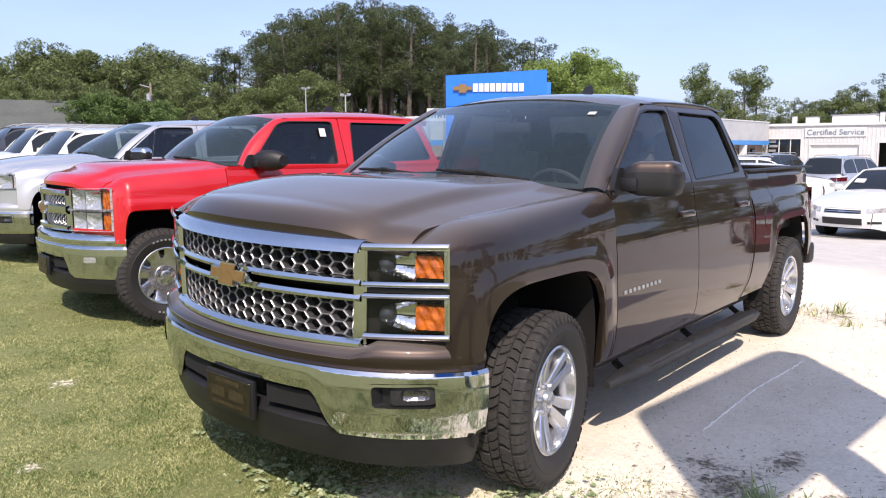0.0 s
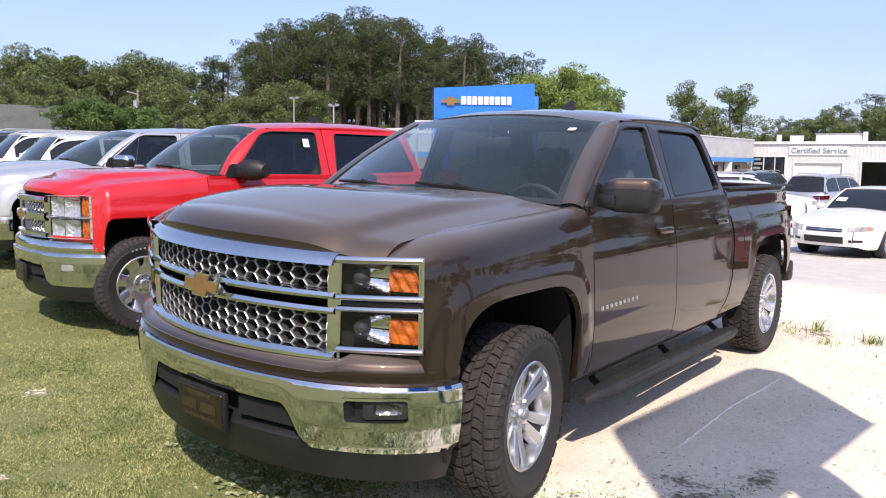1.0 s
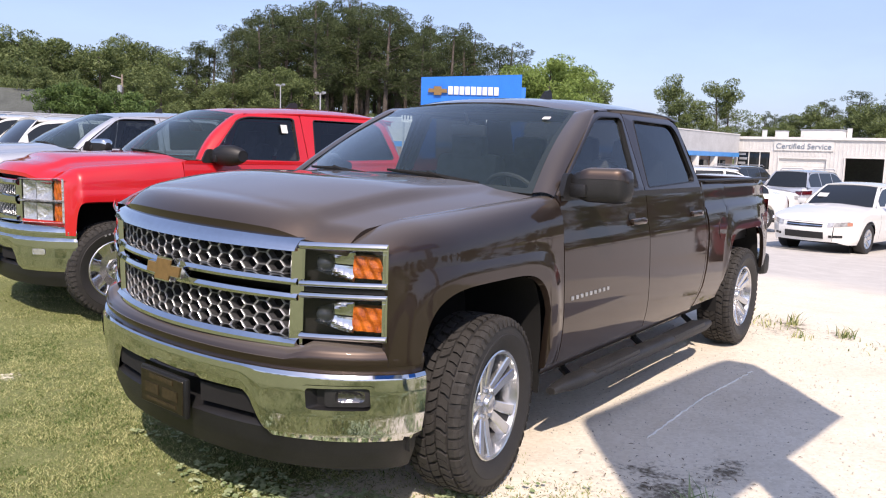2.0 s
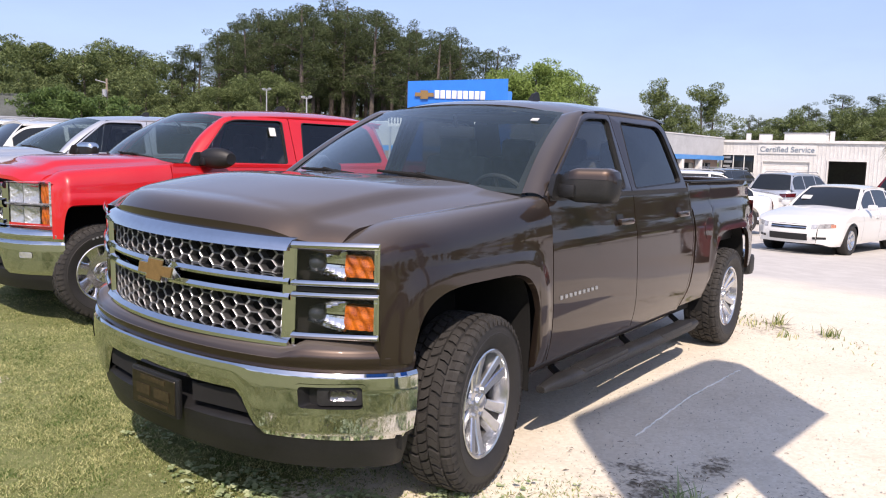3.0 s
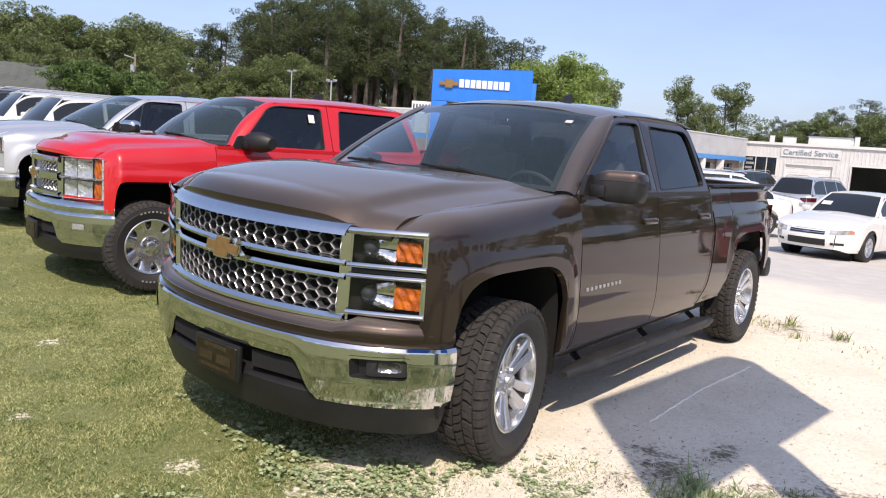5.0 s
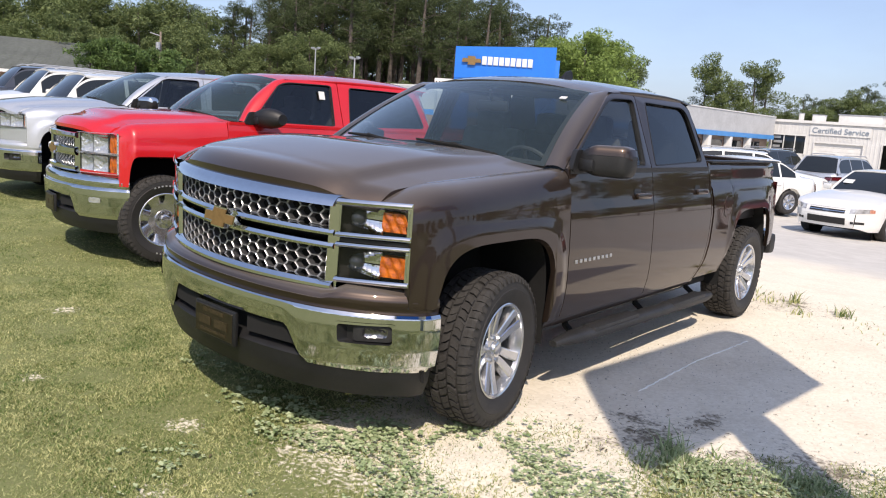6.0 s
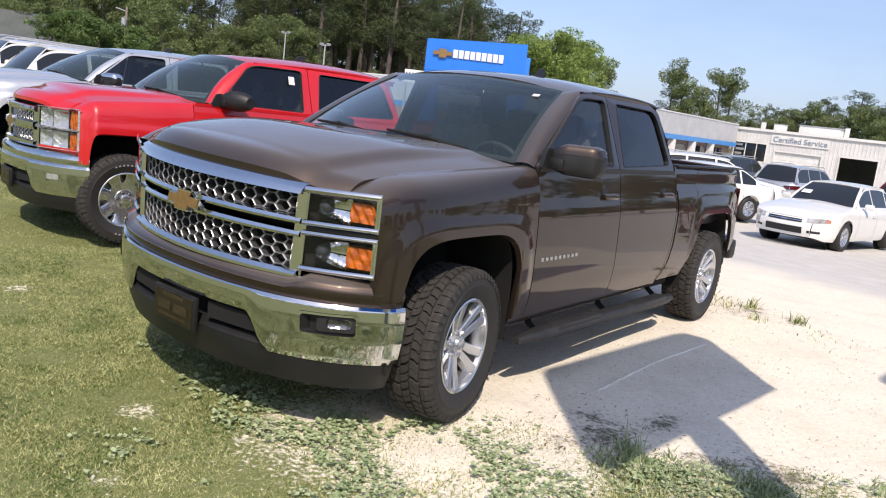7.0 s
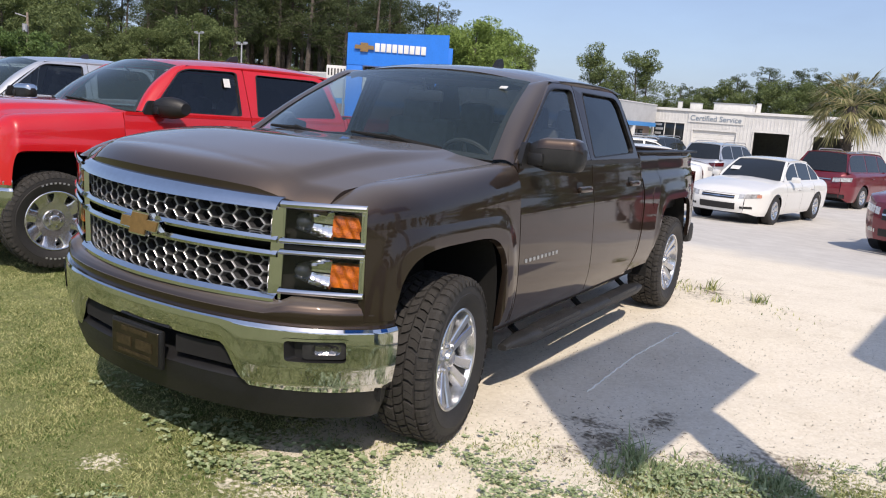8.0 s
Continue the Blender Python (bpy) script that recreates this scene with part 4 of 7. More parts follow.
    # running boards
    if detail:
        for s in (-1, 1):
            bm = bmnew()
            pts = [(s * 0.92, 0.60, 0.305), (s * 0.925, 0.66, 0.312), (s * 0.93, 0.9, 0.308), (s * 0.93, 2.8, 0.282), (s * 0.925, 2.98, 0.275), (s * 0.90, 3.03, 0.272)]
            def board(u, v):
                y = 0.60 + 2.43 * u
                a = 2 * math.pi * v
                k = min(1.0, 0.45 + 6.0 * u, 0.45 + 6.0 * (1 - u))
                c, q = math.cos(a), math.sin(a)
                return Vector((s * (lerp_at(y, [p[1] for p in pts], [abs(p[0]) for p in pts]) + 0.056 * k * math.copysign(abs(c) ** 0.7, c)), y, lerp_at(y, [p[1] for p in pts], [p[2] for p in pts]) + 0.037 * k * math.copysign(abs(q) ** 0.7, q)))
            grid(bm, board, 40, 20, flip=s > 0)
            bmesh.ops.remove_doubles(bm, verts=bm.verts, dist=1e-5)
            bmesh.ops.holes_fill(bm, edges=[e for e in bm.edges if e.is_boundary])
            rb = part("running_board", bm, GREY_PLASTIC, t)
            for y in (1.28, 2.45):
                bm = bmnew()
                box(bm, (s * 0.935, y, 0.340 - 0.022 * (y - 1.28) / 1.17 - 0.008), (0.100, 0.60, 0.036), 0.015)
                part("step_pad", bm, GREY_PLASTIC, rb)
            for y in (0.9, 1.85, 2.75):
                bm = bmnew()
                tube(bm, [(s * 0.88, y, 0.30), (s * 0.74, y, 0.40)], 0.02, 6)
                part("bracket", bm, DARK, rb)
    # wheels
    for x, y, a in ((0.862, 0.0, steer), (0.862, WB, 0.0)):
        wheel(t, pose(x, y, HUB, 20, 0, a), letters=style == "block", style="split" if detail else "disc", spokes=5 if detail else 8)
        wheel(t, pose(-x, y, HUB, 0, 0, 180 + a), letters=style == "block", style="split" if detail else "disc", spokes=5 if detail else 8)
    front_of(t, paint, style)
    return t


def mirror_at(u, v, k, s, e=0.5):
    a = 2 * math.pi * v
    w = k * (lerp_at(u, [0, 0.08, 0.3, 0.85, 0.96, 1], [0.50, 0.72, 0.97, 1.0, 0.82, 0.45]) if e < 0.6 else 0.35 + 0.72 * math.sin(math.pi * (0.10 + 0.86 * u)) ** 0.6)
    top = 0.090 if math.sin(a) > 0 else 0.082
    return Vector((s * (0.945 + 0.257 * u), 0.69 + 0.105 * u + 0.068 * w * math.copysign(abs(math.cos(a)) ** e, math.cos(a)), 1.338 + top * w * math.copysign(abs(math.sin(a)) ** (e + 0.05), math.sin(a))))


def mirror_shape(s, e=0.5):
    bm = bmnew()
    grid(bm, lambda u, v: mirror_at(u, v, 1.0, 1, e), 16, 28)
    bmesh.ops.remove_doubles(bm, verts=bm.verts, dist=1e-5)
    bmesh.ops.holes_fill(bm, edges=[e for e in bm.edges if e.is_boundary])
    prism(bm, rounded([(0.57, 1.275), (0.62, 1.40), (0.80, 1.37), (0.78, 1.275)], 0.03, 3), lambda p: Vector((0.92, p[0], p[1])), lambda p: Vector((0.95, p[0], p[1])))
    box(bm, (0.985, 0.69, 1.315), (0.10, 0.10, 0.07), 0.02)
    if s < 0:
        for v in bm.verts:
            v.co.x = -v.co.x
        bmesh.ops.reverse_faces(bm, faces=bm.faces)
    return bm


def seat_shape(x, y):
    bm = bmnew()
    box(bm, (x, y, 0.88), (0.54, 0.52, 0.16), 0.06)
    box(bm, (x, y + 0.29, 1.16), (0.52, 0.15, 0.60), 0.06, Matrix.Rotation(radians(-12), 3, "X"))
    return bm


def outward(bm):
    """Turns the faces of a pane on the left-hand side outward."""
    if sum(f.normal.x for f in bm.faces if not f.normal_update()) < 0:
        bmesh.ops.reverse_faces(bm, faces=bm.faces)


def long_nosed(t, d, paint):
    """The windscreen's foot and the hood's rear edge set further back."""
    for ob in t.children:
        nm = ob.name.split(".")[0]
        for o in (ob, *ob.children):
            if o.type != "MESH":
                continue
            for v in o.data.vertices:
                y, z = v.co.y, v.co.z
                if nm in ("windscreen", "windscreen_border", "roof_pillar", "cowl", "wiper", "dashboard"):
                    v.co.y += d * min(1.0, max(0.0, (1.75 - z) / 0.46)) * sm(1.5, 1.2, y)
                elif nm == "hood":
                    v.co.y += d * sm(-0.5, 0.2, y)
                elif nm in ("window_frame", "window_seal", "side_window"):
                    v.co.y += 0.9 * d * min(1.0, max(0.0, (1.73 - z) / 0.44)) * sm(1.35, 0.7, y)
                elif nm == "door_mirror":
                    v.co.y += 0.6 * d
    for s in (-1, 1):
        bm = bmnew()
        box(bm, (s * 0.875, 0.58 + d / 2, 1.270), (0.09, 0.06 + d, 0.03), 0.012)
        part("cowl_side", bm, paint, t)
    return t


def leaning(t, front, cab):
    """The body stands higher on its right-hand wheels, most of all at the nose."""
    for ob in t.children_recursive:
        if ob.type == "MESH" and not ob.name.startswith("wheel") and not (ob.parent and ob.parent.name.startswith("wheel")):
            for v in ob.data.vertices:
                v.co.z += (cab + (front - cab) * sm(0.35, -0.45, v.co.y)) * (0.92 - v.co.x)
    return t


def steep_screen(t, d):
    """The roof's front edge and the screen's top brought forward."""
    for ob in t.children:
        if ob.name.split(".")[0] in ("windscreen", "windscreen_border", "roof_pillar", "roof", "window_frame", "window_seal", "side_window", "headliner", "rear_view_mirror"):
            for v in ob.data.vertices:
                v.co.y -= d * min(1.0, max(0.0, (v.co.z - 1.29) / 0.45)) * sm(1.62, 1.28, v.co.y)
            if ob.name.startswith("roof"):
                for v in ob.data.vertices:
                    v.co.z -= 0.010 * sm(1.62, 1.1, v.co.y) * sm(1.70, 1.76, v.co.z)
    return t


def stretched(t, ky):
    """Another cab length and nose on the same forms."""
    far = (2.65 - 0.49) * (ky - 1)
    for ob in t.children:
        if ob.name.startswith("wheel"):
            if ob.location.y > 1:
                ob.location.y += far
            continue
        for o in (ob, *ob.children_recursive):
            if o.type == "MESH":
                for v in o.data.vertices:
                    y = v.co.y
                    v.co.y = y + 0.255 * sm(-0.18, -0.68, y) if y < 0.49 else (0.49 + (y - 0.49) * ky if y < 2.65 else y + far)
    return t


def front_of(t, paint, style):
    """Grille, lamps, badge, bumper and plate."""
    both = lambda name, bm, ma, lab="": [part(name, mirrored(bm), ma, t, lab), part(name, bm, ma, t, lab)]
    fp = front_plan
    # Near-black sheet, painted shade behind the open grille.
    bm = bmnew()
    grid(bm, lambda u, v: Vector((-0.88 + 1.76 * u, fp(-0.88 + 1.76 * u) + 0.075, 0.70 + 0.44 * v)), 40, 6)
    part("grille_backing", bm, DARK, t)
    cst = lambda z: (lambda x: z)
    gw = {"stacked": 0.60, "block": 0.445, "plain": 0.44}[style]
    if style == "stacked":
        top = lambda x: 1.151 - 0.030 * x * x
        g = new("grille")
        g.parent = t
        bm = bmnew()
        bar(bm, fp, -0.60, 0.60, top, lambda x: top(x) - 0.062 + 0.030 * x * x, 0.018, 0.06, lean=0.05)
        part("chrome_bar", bm, CHROME, g)
        for z, nm in ((0.990, "chrome_bar"), (0.932, "chrome_bar")):
            bm = bmnew()
            bar(bm, fp, -0.60, 0.60, lambda x: z + 0.008 - 0.01 * x * x, lambda x: z - 0.028, 0.020, 0.05, lean=0.016)
            part(nm, bm, CHROME, g)
        bm = bmnew()
        bar(bm, fp, -0.60, 0.60, lambda x: 0.770 - 0.01 * x * x, lambda x: 0.728, 0.024, 0.05, lean=0.035)
        part("chrome_bar", bm, CHROME, g)
        for s in (-1, 1):
            bm = bmnew()
            grid(bm, lambda u, v: Vector((s * (0.548 + 0.06 * u + 0.015 * v), fp(0.58) - 0.02 + 0.045 * abs(u - 0.3), 0.732 + 0.371 * v)), 6, 8)
            part("end_post", bm, CHROME, g)
        bm = bmnew()
        honeycomb(bm, -0.555, 0.555, cst(0.994), lambda x: top(x) - 0.05 + 0.03 * x * x, lambda x: fp(x) + 0.012, 0.0270, 0.885, 0.028, 1.36)
        part("upper_mesh", bm, GRILLE_SILVER, g, "silver honeycomb mesh", smooth=False).data.materials.append(GRILLE_SHADE)
        bm = bmnew()
        honeycomb(bm, -0.555, 0.555, cst(0.760), cst(0.908), lambda x: fp(x) + 0.012, 0.0270, 0.885, 0.028, 1.36)
        part("lower_mesh", bm, GRILLE_SILVER, g, "silver honeycomb mesh", smooth=False).data.materials.append(GRILLE_SHADE)
        bz, bw = 0.954, 0.122
    else:
        g = new("grille")
        g.parent = t
        for zt, zb, pr in ((1.12, 1.06, 0.03), (0.82, 0.765, 0.03), (0.99, 0.905, 0.035)):
            bm = bmnew()
            bar(bm, fp, -gw, gw, lambda x: zt - 0.03 * x * x, lambda x: zb, pr, 0.06)
            part("grille_bar", bm, CHROME, g)
        for s in (-1, 1):
            bm = bmnew()
            grid(bm, lambda u, v: Vector((s * (gw - 0.055 + 0.07 * u), fp(gw) - 0.025 + 0.05 * abs(u - 0.3), 0.77 + 0.34 * v)), 6, 8)
            part("end_post", bm, CHROME, g)
        bm = bmnew()
        honeycomb(bm, 0.05 - gw, gw - 0.05, cst(0.80), cst(1.08), lambda x: fp(x) + 0.03, 0.024, 0.80, 0.03)
        part("mesh", bm, ALLOY_DARK, g, smooth=False).data.materials.append(GRILLE_SHADE)
        bz, bw = 0.95, 0.13
    if style != "plain":
        bm = bmnew()
        y0, bh = fp(0.0) - (0.040 if style == "stacked" else 0.028), 0.98 if style == "stacked" else 1.0
        cross = [(-bw, -0.024), (-bw * 0.44, -0.024), (-bw * 0.52, -0.050), (bw * 0.30, -0.050), (bw * 0.38, -0.024), (bw * 0.88, -0.024), (bw, 0.024), (bw * 0.44, 0.024), (bw * 0.52, 0.050), (-bw * 0.30, 0.050), (-bw * 0.38, 0.024), (-bw * 0.88, 0.024)]
        cross = [(p[0], p[1] * bh) for p in cross]
        prism(bm, cross, lambda p: Vector((p[0], y0 + 0.03 + 0.25 * p[0] ** 2, bz + p[1])), lambda p: Vector((p[0] * 1.0, y0 - 0.012 + 0.25 * p[0] ** 2, bz + p[1])))
        badge = part("badge", bm, CHROME, t, "chrome rimmed gold cross-shaped badge")
        bm = bmnew()
        sub = [(p[0] * 0.93, p[1] * 0.86) for p in cross]
        prism(bm, sub, lambda p: Vector((p[0], y0 + 0.0 + 0.25 * p[0] ** 2, bz + p[1])), lambda p: Vector((p[0], y0 - 0.016 + 0.25 * p[0] ** 2, bz + p[1])))
        part("badge_face", bm, GOLD, badge)
    # lamps
    for s in (-1, 1):
        L = (lambda s: lambda x, z, off=0.0: Vector((s * x, fp(x) + off, z)))(s)
        units = {"stacked": ((1.130, 0.963), (0.940, 0.764)), "block": ((1.124, 0.946), (0.942, 0.770)), "plain": ((1.105, 0.93),)}[style]
        head = new("headlamp")
        head.parent = t
        for zt, zb in units:
            hgt = zt - zb
            x0, x1 = (0.615, 0.892) if style == "stacked" else (gw + 0.02, 0.890)
            th, tb_ = (0.027 if zt > 1 else 0.020, 0.022) if style == "stacked" else (0.006, 0.006)
            bm = bmnew()
            for a, b in ((zt, zt - th), (zb + tb_, zb)):
                grid(bm, lambda u, v: L(x0 - 0.004 + (x1 - x0 + 0.012) * u, a + (b - a) * v + (0.012 * u), -0.016 - 0.010 * math.sin(math.pi * v)), 20, 4)
                grid(bm, lambda u, v: L(x0 + (x1 - x0) * u, b if a == zt else a, -0.016 + 0.07 * v), 20, 1)
            grid(bm, lambda u, v: L(x1 - 0.010 + 0.014 * u, zb + hgt * v + 0.010, -0.014 + 0.006 * u), 2, 6)
            part("lamp_trim", bm, CHROME if style == "stacked" else LAMP_CLEAR, head)
            bm = bmnew()
            grid(bm, lambda u, v: L(x0 + (x1 - x0) * u, zb + hgt * v + 0.008 * u, 0.065), 12, 2)
            part("lamp_housing", bm, DARK if style == "stacked" else LAMP_CLEAR, head)
            xa = {"stacked": 0.776, "block": 0.790, "plain": 0.85}[style]
            za, ha = (zb + 0.038, hgt - 0.084) if style == "stacked" else (zb + 0.010, hgt - 0.022)
            bm = bmnew()
            grid(bm, lambda u, v: L(xa + (x1 - 0.016 - xa) * u, za + ha * v + 0.006, 0.004 + 0.016 * abs(((3.0 * u + 1.2 * v) % 1.0) - 0.5) + 0.007 * abs(((2.0 * v + 0.7 * u) % 1.0) - 0.5)), 24, 16)
            lips(bm, (0, 0.05, 0))
            part("turn_signal", bm, AMBER, head, "amber lens", smooth=False)
            bm = bmnew()
            if style == "stacked":
                c = L(0.668, (zt + zb) / 2, 0.012)
                zm = (zt + zb) / 2 + 0.004
                for lo_, hi_ in ((-1.45, -0.15), (-0.05, 1.45)):
                    grid(bm, lambda u, v: (lambda ph, r: L(0.645 + 0.122 * u - 0.012 * math.cos(ph), zm + r * math.sin(ph), 0.004 + 0.052 * math.cos(ph) * (1 - 0.35 * u) + 0.02 * u))(lo_ + (hi_ - lo_) * v, 0.022 + 0.042 * u ** 0.8 + 0.004 * abs((6.0 * u) % 1.0 - 0.5)), 18, 9)
                part("reflector", bm, CHROME, head, smooth=False)
                bm = bmnew()
                bmesh.ops.create_uvsphere(bm, u_segments=18, v_segments=10, radius=0.036, matrix=Matrix.Translation(c + Vector((-0.015 * s, 0.035, 0))))
                part("projector", bm, mat("projector lens", (0.03, 0.035, 0.04), 0.02, 0.0) if "projector lens" not in bpy.data.materials else bpy.data.materials["projector lens"], head)
            else:
                for k in range(2):
                    xm = x0 + 0.012 + (xa - x0 - 0.02) * (k + 0.5) / 2
                    hw, hh = (xa - x0 - 0.02) / 4 - 0.003, hgt / 2 - 0.012
                    grid(bm, lambda u, v: L(xm + hw * (2 * u - 1), (zt + zb) / 2 + hh * (2 * v - 1), 0.050 - 0.045 * max(abs(2 * u - 1), abs(2 * v - 1)) ** 2), 8, 8)
                part("reflector", bm, LAMP_CLEAR, head)
            bm = bmnew()
            grid(bm, lambda u, v: L(x0 + (x1 - x0) * u, zb + 0.018 + (hgt - 0.034) * v + 0.008 * u, -0.010 - 0.004 * math.sin(math.pi * v)), 14, 4)
            part("lens", bm, LENS, head).visible_shadow = False
        if style == "stacked":
            bm = bmnew()
            grid(bm, lambda u, v: L(0.615 + 0.28 * u, 0.942 + 0.016 * v + 0.010 * u, 0.0), 8, 1)
            part("lamp_gap", bm, BLACK, head)
    # bumper: painted top, chrome face with a cut-out, lower apron
    zc_lo = lambda x: 0.388 + 0.152 * sm(0.53, 0.42, abs(x))
    bm = bmnew()
    pr = ((0.762, -0.060), (0.752, -0.028), (0.735, -0.006), (0.712, 0.004), (0.690, 0.004), (0.655, -0.004))

    def cover(u, v):
        k = v * (len(pr) - 1)
        i = min(len(pr) - 2, int(k))
        z, o = (pr[i][q] + (pr[i + 1][q] - pr[i][q]) * (k - i) for q in (0, 1))
        x, y = bumper_plan(2 * u - 1, o)
        ry = fp(x) - 0.01 if v < 0.02 else y
        z -= 0.028 * sm(0.665, 0.605, abs(x)) * sm(0.80, 0.45, v) if style == "stacked" else 0.0
        return Vector((x, max(y, min(ry, y)) if v > 0.02 else max(ry, y), z))
    grid(bm, cover, 64, 15)
    part("bumper_cover", bm, CHROME if style == "block" else paint, t)
    if style != "stacked":
        hi_ = 0.175 if style == "plain" else 0.040
        for s in (-1, 1):
            bm = bmnew()
            grid(bm, lambda u, v: Vector((s * (0.46 + 0.445 * u), fp(0.46 + 0.445 * u) + 0.004, 0.755 + hi_ * v)), 14, 4)
            part("lamp_panel", bm, paint, t)
    bm = bmnew()
    pr2 = ((0.0, -0.010), (0.0, 0.010), (0.05, 0.018), (0.25, 0.020), (0.6, 0.014), (0.9, 0.0), (1.0, -0.02))

    def face(u, v):
        k = v * (len(pr2) - 1)
        i = min(len(pr2) - 2, int(k))
        a, o = (pr2[i][q] + (pr2[i + 1][q] - pr2[i][q]) * (k - i) for q in (0, 1))
        x, y = bumper_plan(2 * u - 1, o)
        zt = 0.655
        return Vector((x, y, zt + (zc_lo(x) - zt) * a))
    grid(bm, face, 240, 42)
    if style != "block":
        gone = [f for f in bm.faces if 0.682 < abs(f.calc_center_median().x) < 0.882 and 0.514 + 0.04 * (abs(f.calc_center_median().x) - 0.68) < f.calc_center_median().z < 0.605 + 0.04 * (abs(f.calc_center_median().x) - 0.68)]
        bmesh.ops.delete(bm, geom=gone, context="FACES")
    part("bumper", bm, CHROME, t, "chromed steel bumper face")
    bm = bmnew()
    pr3 = ((0.56, -0.050), (0.47, -0.040), (0.43, -0.036), (0.41, -0.022), (0.34, -0.032), (0.262, -0.062), (0.245, -0.13))

    def apron(u, v):
        k = v * (len(pr3) - 1)
        i = min(len(pr3) - 2, int(k))
        z, o = (pr3[i][q] + (pr3[i + 1][q] - pr3[i][q]) * (k - i) for q in (0, 1))
        x, y = bumper_plan((2 * u - 1) * 0.985, o)
        return Vector((x, y + 0.05 * sm(0.56, 0.46, abs(x)) * sm(0.41, 0.45, z), z))
    grid(bm, apron, 64, 18)
    part("lower_apron", bm, BLACK, t)
    for s in (-1, 1):
        bm = bmnew()
        grid(bm, lambda u, v: Vector((s * (0.19 + 0.27 * u), -0.938 + 0.05 * u, 0.455 + 0.075 * v)), 6, 2)
        part("air_intake", bm, DARK, t)
    for s in (-1, 1):
        def F(x, z, off):
            x2, y2 = None, None
            lo, hi = 0.0, 1.0
            for _ in range(20):
                mid = (lo + hi) / 2
                if bumper_plan(mid, off)[0] < x:
                    lo = mid
                else:
                    hi = mid
            x2, y2 = bumper_plan(lo, off)
            return Vector((s * x2, y2, z))
        skin = lambda z: lerp_at((0.655 - z) / 0.259, [0.05, 0.25, 0.6, 0.9], [0.018, 0.020, 0.014, 0.0])
        ol, il = finer(rounded([(0.675, 0.507), (0.675, 0.612), (0.888, 0.620), (0.888, 0.512)], 0.02, 4), 5), finer(rounded([(0.688, 0.520), (0.688, 0.602), (0.876, 0.610), (0.876, 0.524)], 0.015, 4), 5)
        if style == "block":
            bm = bmnew()
            sheet(bm, finer(rounded([(0.70, 0.525), (0.70, 0.572), (0.80, 0.576), (0.80, 0.528)], 0.015, 4), 3), lambda p: F(p[0], p[1], skin(p[1]) + 0.004), 3)
            part("fog_lamp", bm, LAMP_CLEAR, t, "clear fog lamp set in the chrome")
            continue
        bm = bmnew()
        ring(bm, ol, il, lambda p: F(p[0], p[1], skin(p[1]) + 0.0045), 2)
        ring(bm, il, il, lambda p: F(p[0], p[1], skin(p[1]) + 0.0045) + Vector((0, 0.006, 0)), 1)
        fog = part("fog_lamp_bezel", bm, CHROME, t)
        bm = bmnew()
        mid_ = sum((Vector(p) for p in il), Vector((0, 0))) / len(il)
        deep = lambda p, d: F(p[0], p[1], skin(p[1]) + 0.004) + Vector((0, d, 0))
        back = [Vector(p).lerp(mid_, 0.10) for p in il]
        for a_, b_, d0, d1 in ((il, back, 0.0, 0.045),):
            lo_v, hi_v = [bm.verts.new(deep(p, d0)) for p in a_], [bm.verts.new(deep(p, d1)) for p in b_]
            for k in range(len(lo_v)):
                l = (k + 1) % len(lo_v)
                bm.faces.new((lo_v[k], lo_v[l], hi_v[l], hi_v[k]))
        sheet(bm, back, lambda p: deep(p, 0.045), 4)
        part("recess", bm, BLACK, fog)
        bm = bmnew()
        lampo = rounded([(0.768, 0.545), (0.772, 0.592), (0.856, 0.597), (0.852, 0.550)], 0.018, 4)
        sheet(bm, finer(lampo, 2), lambda p: deep(p, 0.022 + 0.020 * max(0.0, 1 - ((p[0] - 0.80) / 0.055) ** 2 - ((p[1] - 0.568) / 0.03) ** 2) + 0.004 * abs((p[0] * 60) % 1.0 - 0.5)), 8)
        lamp = part("fog_lamp", bm, FOG_BOWL, fog, "clear faceted fog lamp", smooth=False)
        bm = bmnew()
        ring(bm, rounded([(0.735, 0.528), (0.740, 0.602), (0.872, 0.606), (0.868, 0.534)], 0.018, 4), lampo, lambda p: deep(p, 0.020), 1)
        lips(bm, (0, 0.02, 0))
        part("lamp_rim", bm, GREY_PLASTIC, lamp)
    bm = bmnew()
    box(bm, (0.0, -0.972, 0.452), (0.315, 0.026, 0.165), 0.012)
    holder = part("plate_holder", bm, BLACK, t)
    bm = bmnew()
    box(bm, (0, -0.987, 0.454), (0.288, 0.006, 0.140), 0.003, seg=1)
    plate = part("plate", bm, mat("dark gold plate", (0.030, 0.024, 0.013), 0.35, 0.3, 0.3, 30.0) if "dark gold plate" not in bpy.data.materials else bpy.data.materials["dark gold plate"], holder)
    for k, (x, z, w, h) in enumerate(((0, 0.503, 0.16, 0.020), (-0.065, 0.452, 0.09, 0.042), (0.06, 0.452, 0.10, 0.042), (0, 0.407, 0.2, 0.014))):
        bm = bmnew()
        box(bm, (x, -0.9915, z), (w, 0.003, h), 0.0)
        part("plate_print", bm, PLATE_BAR, plate)

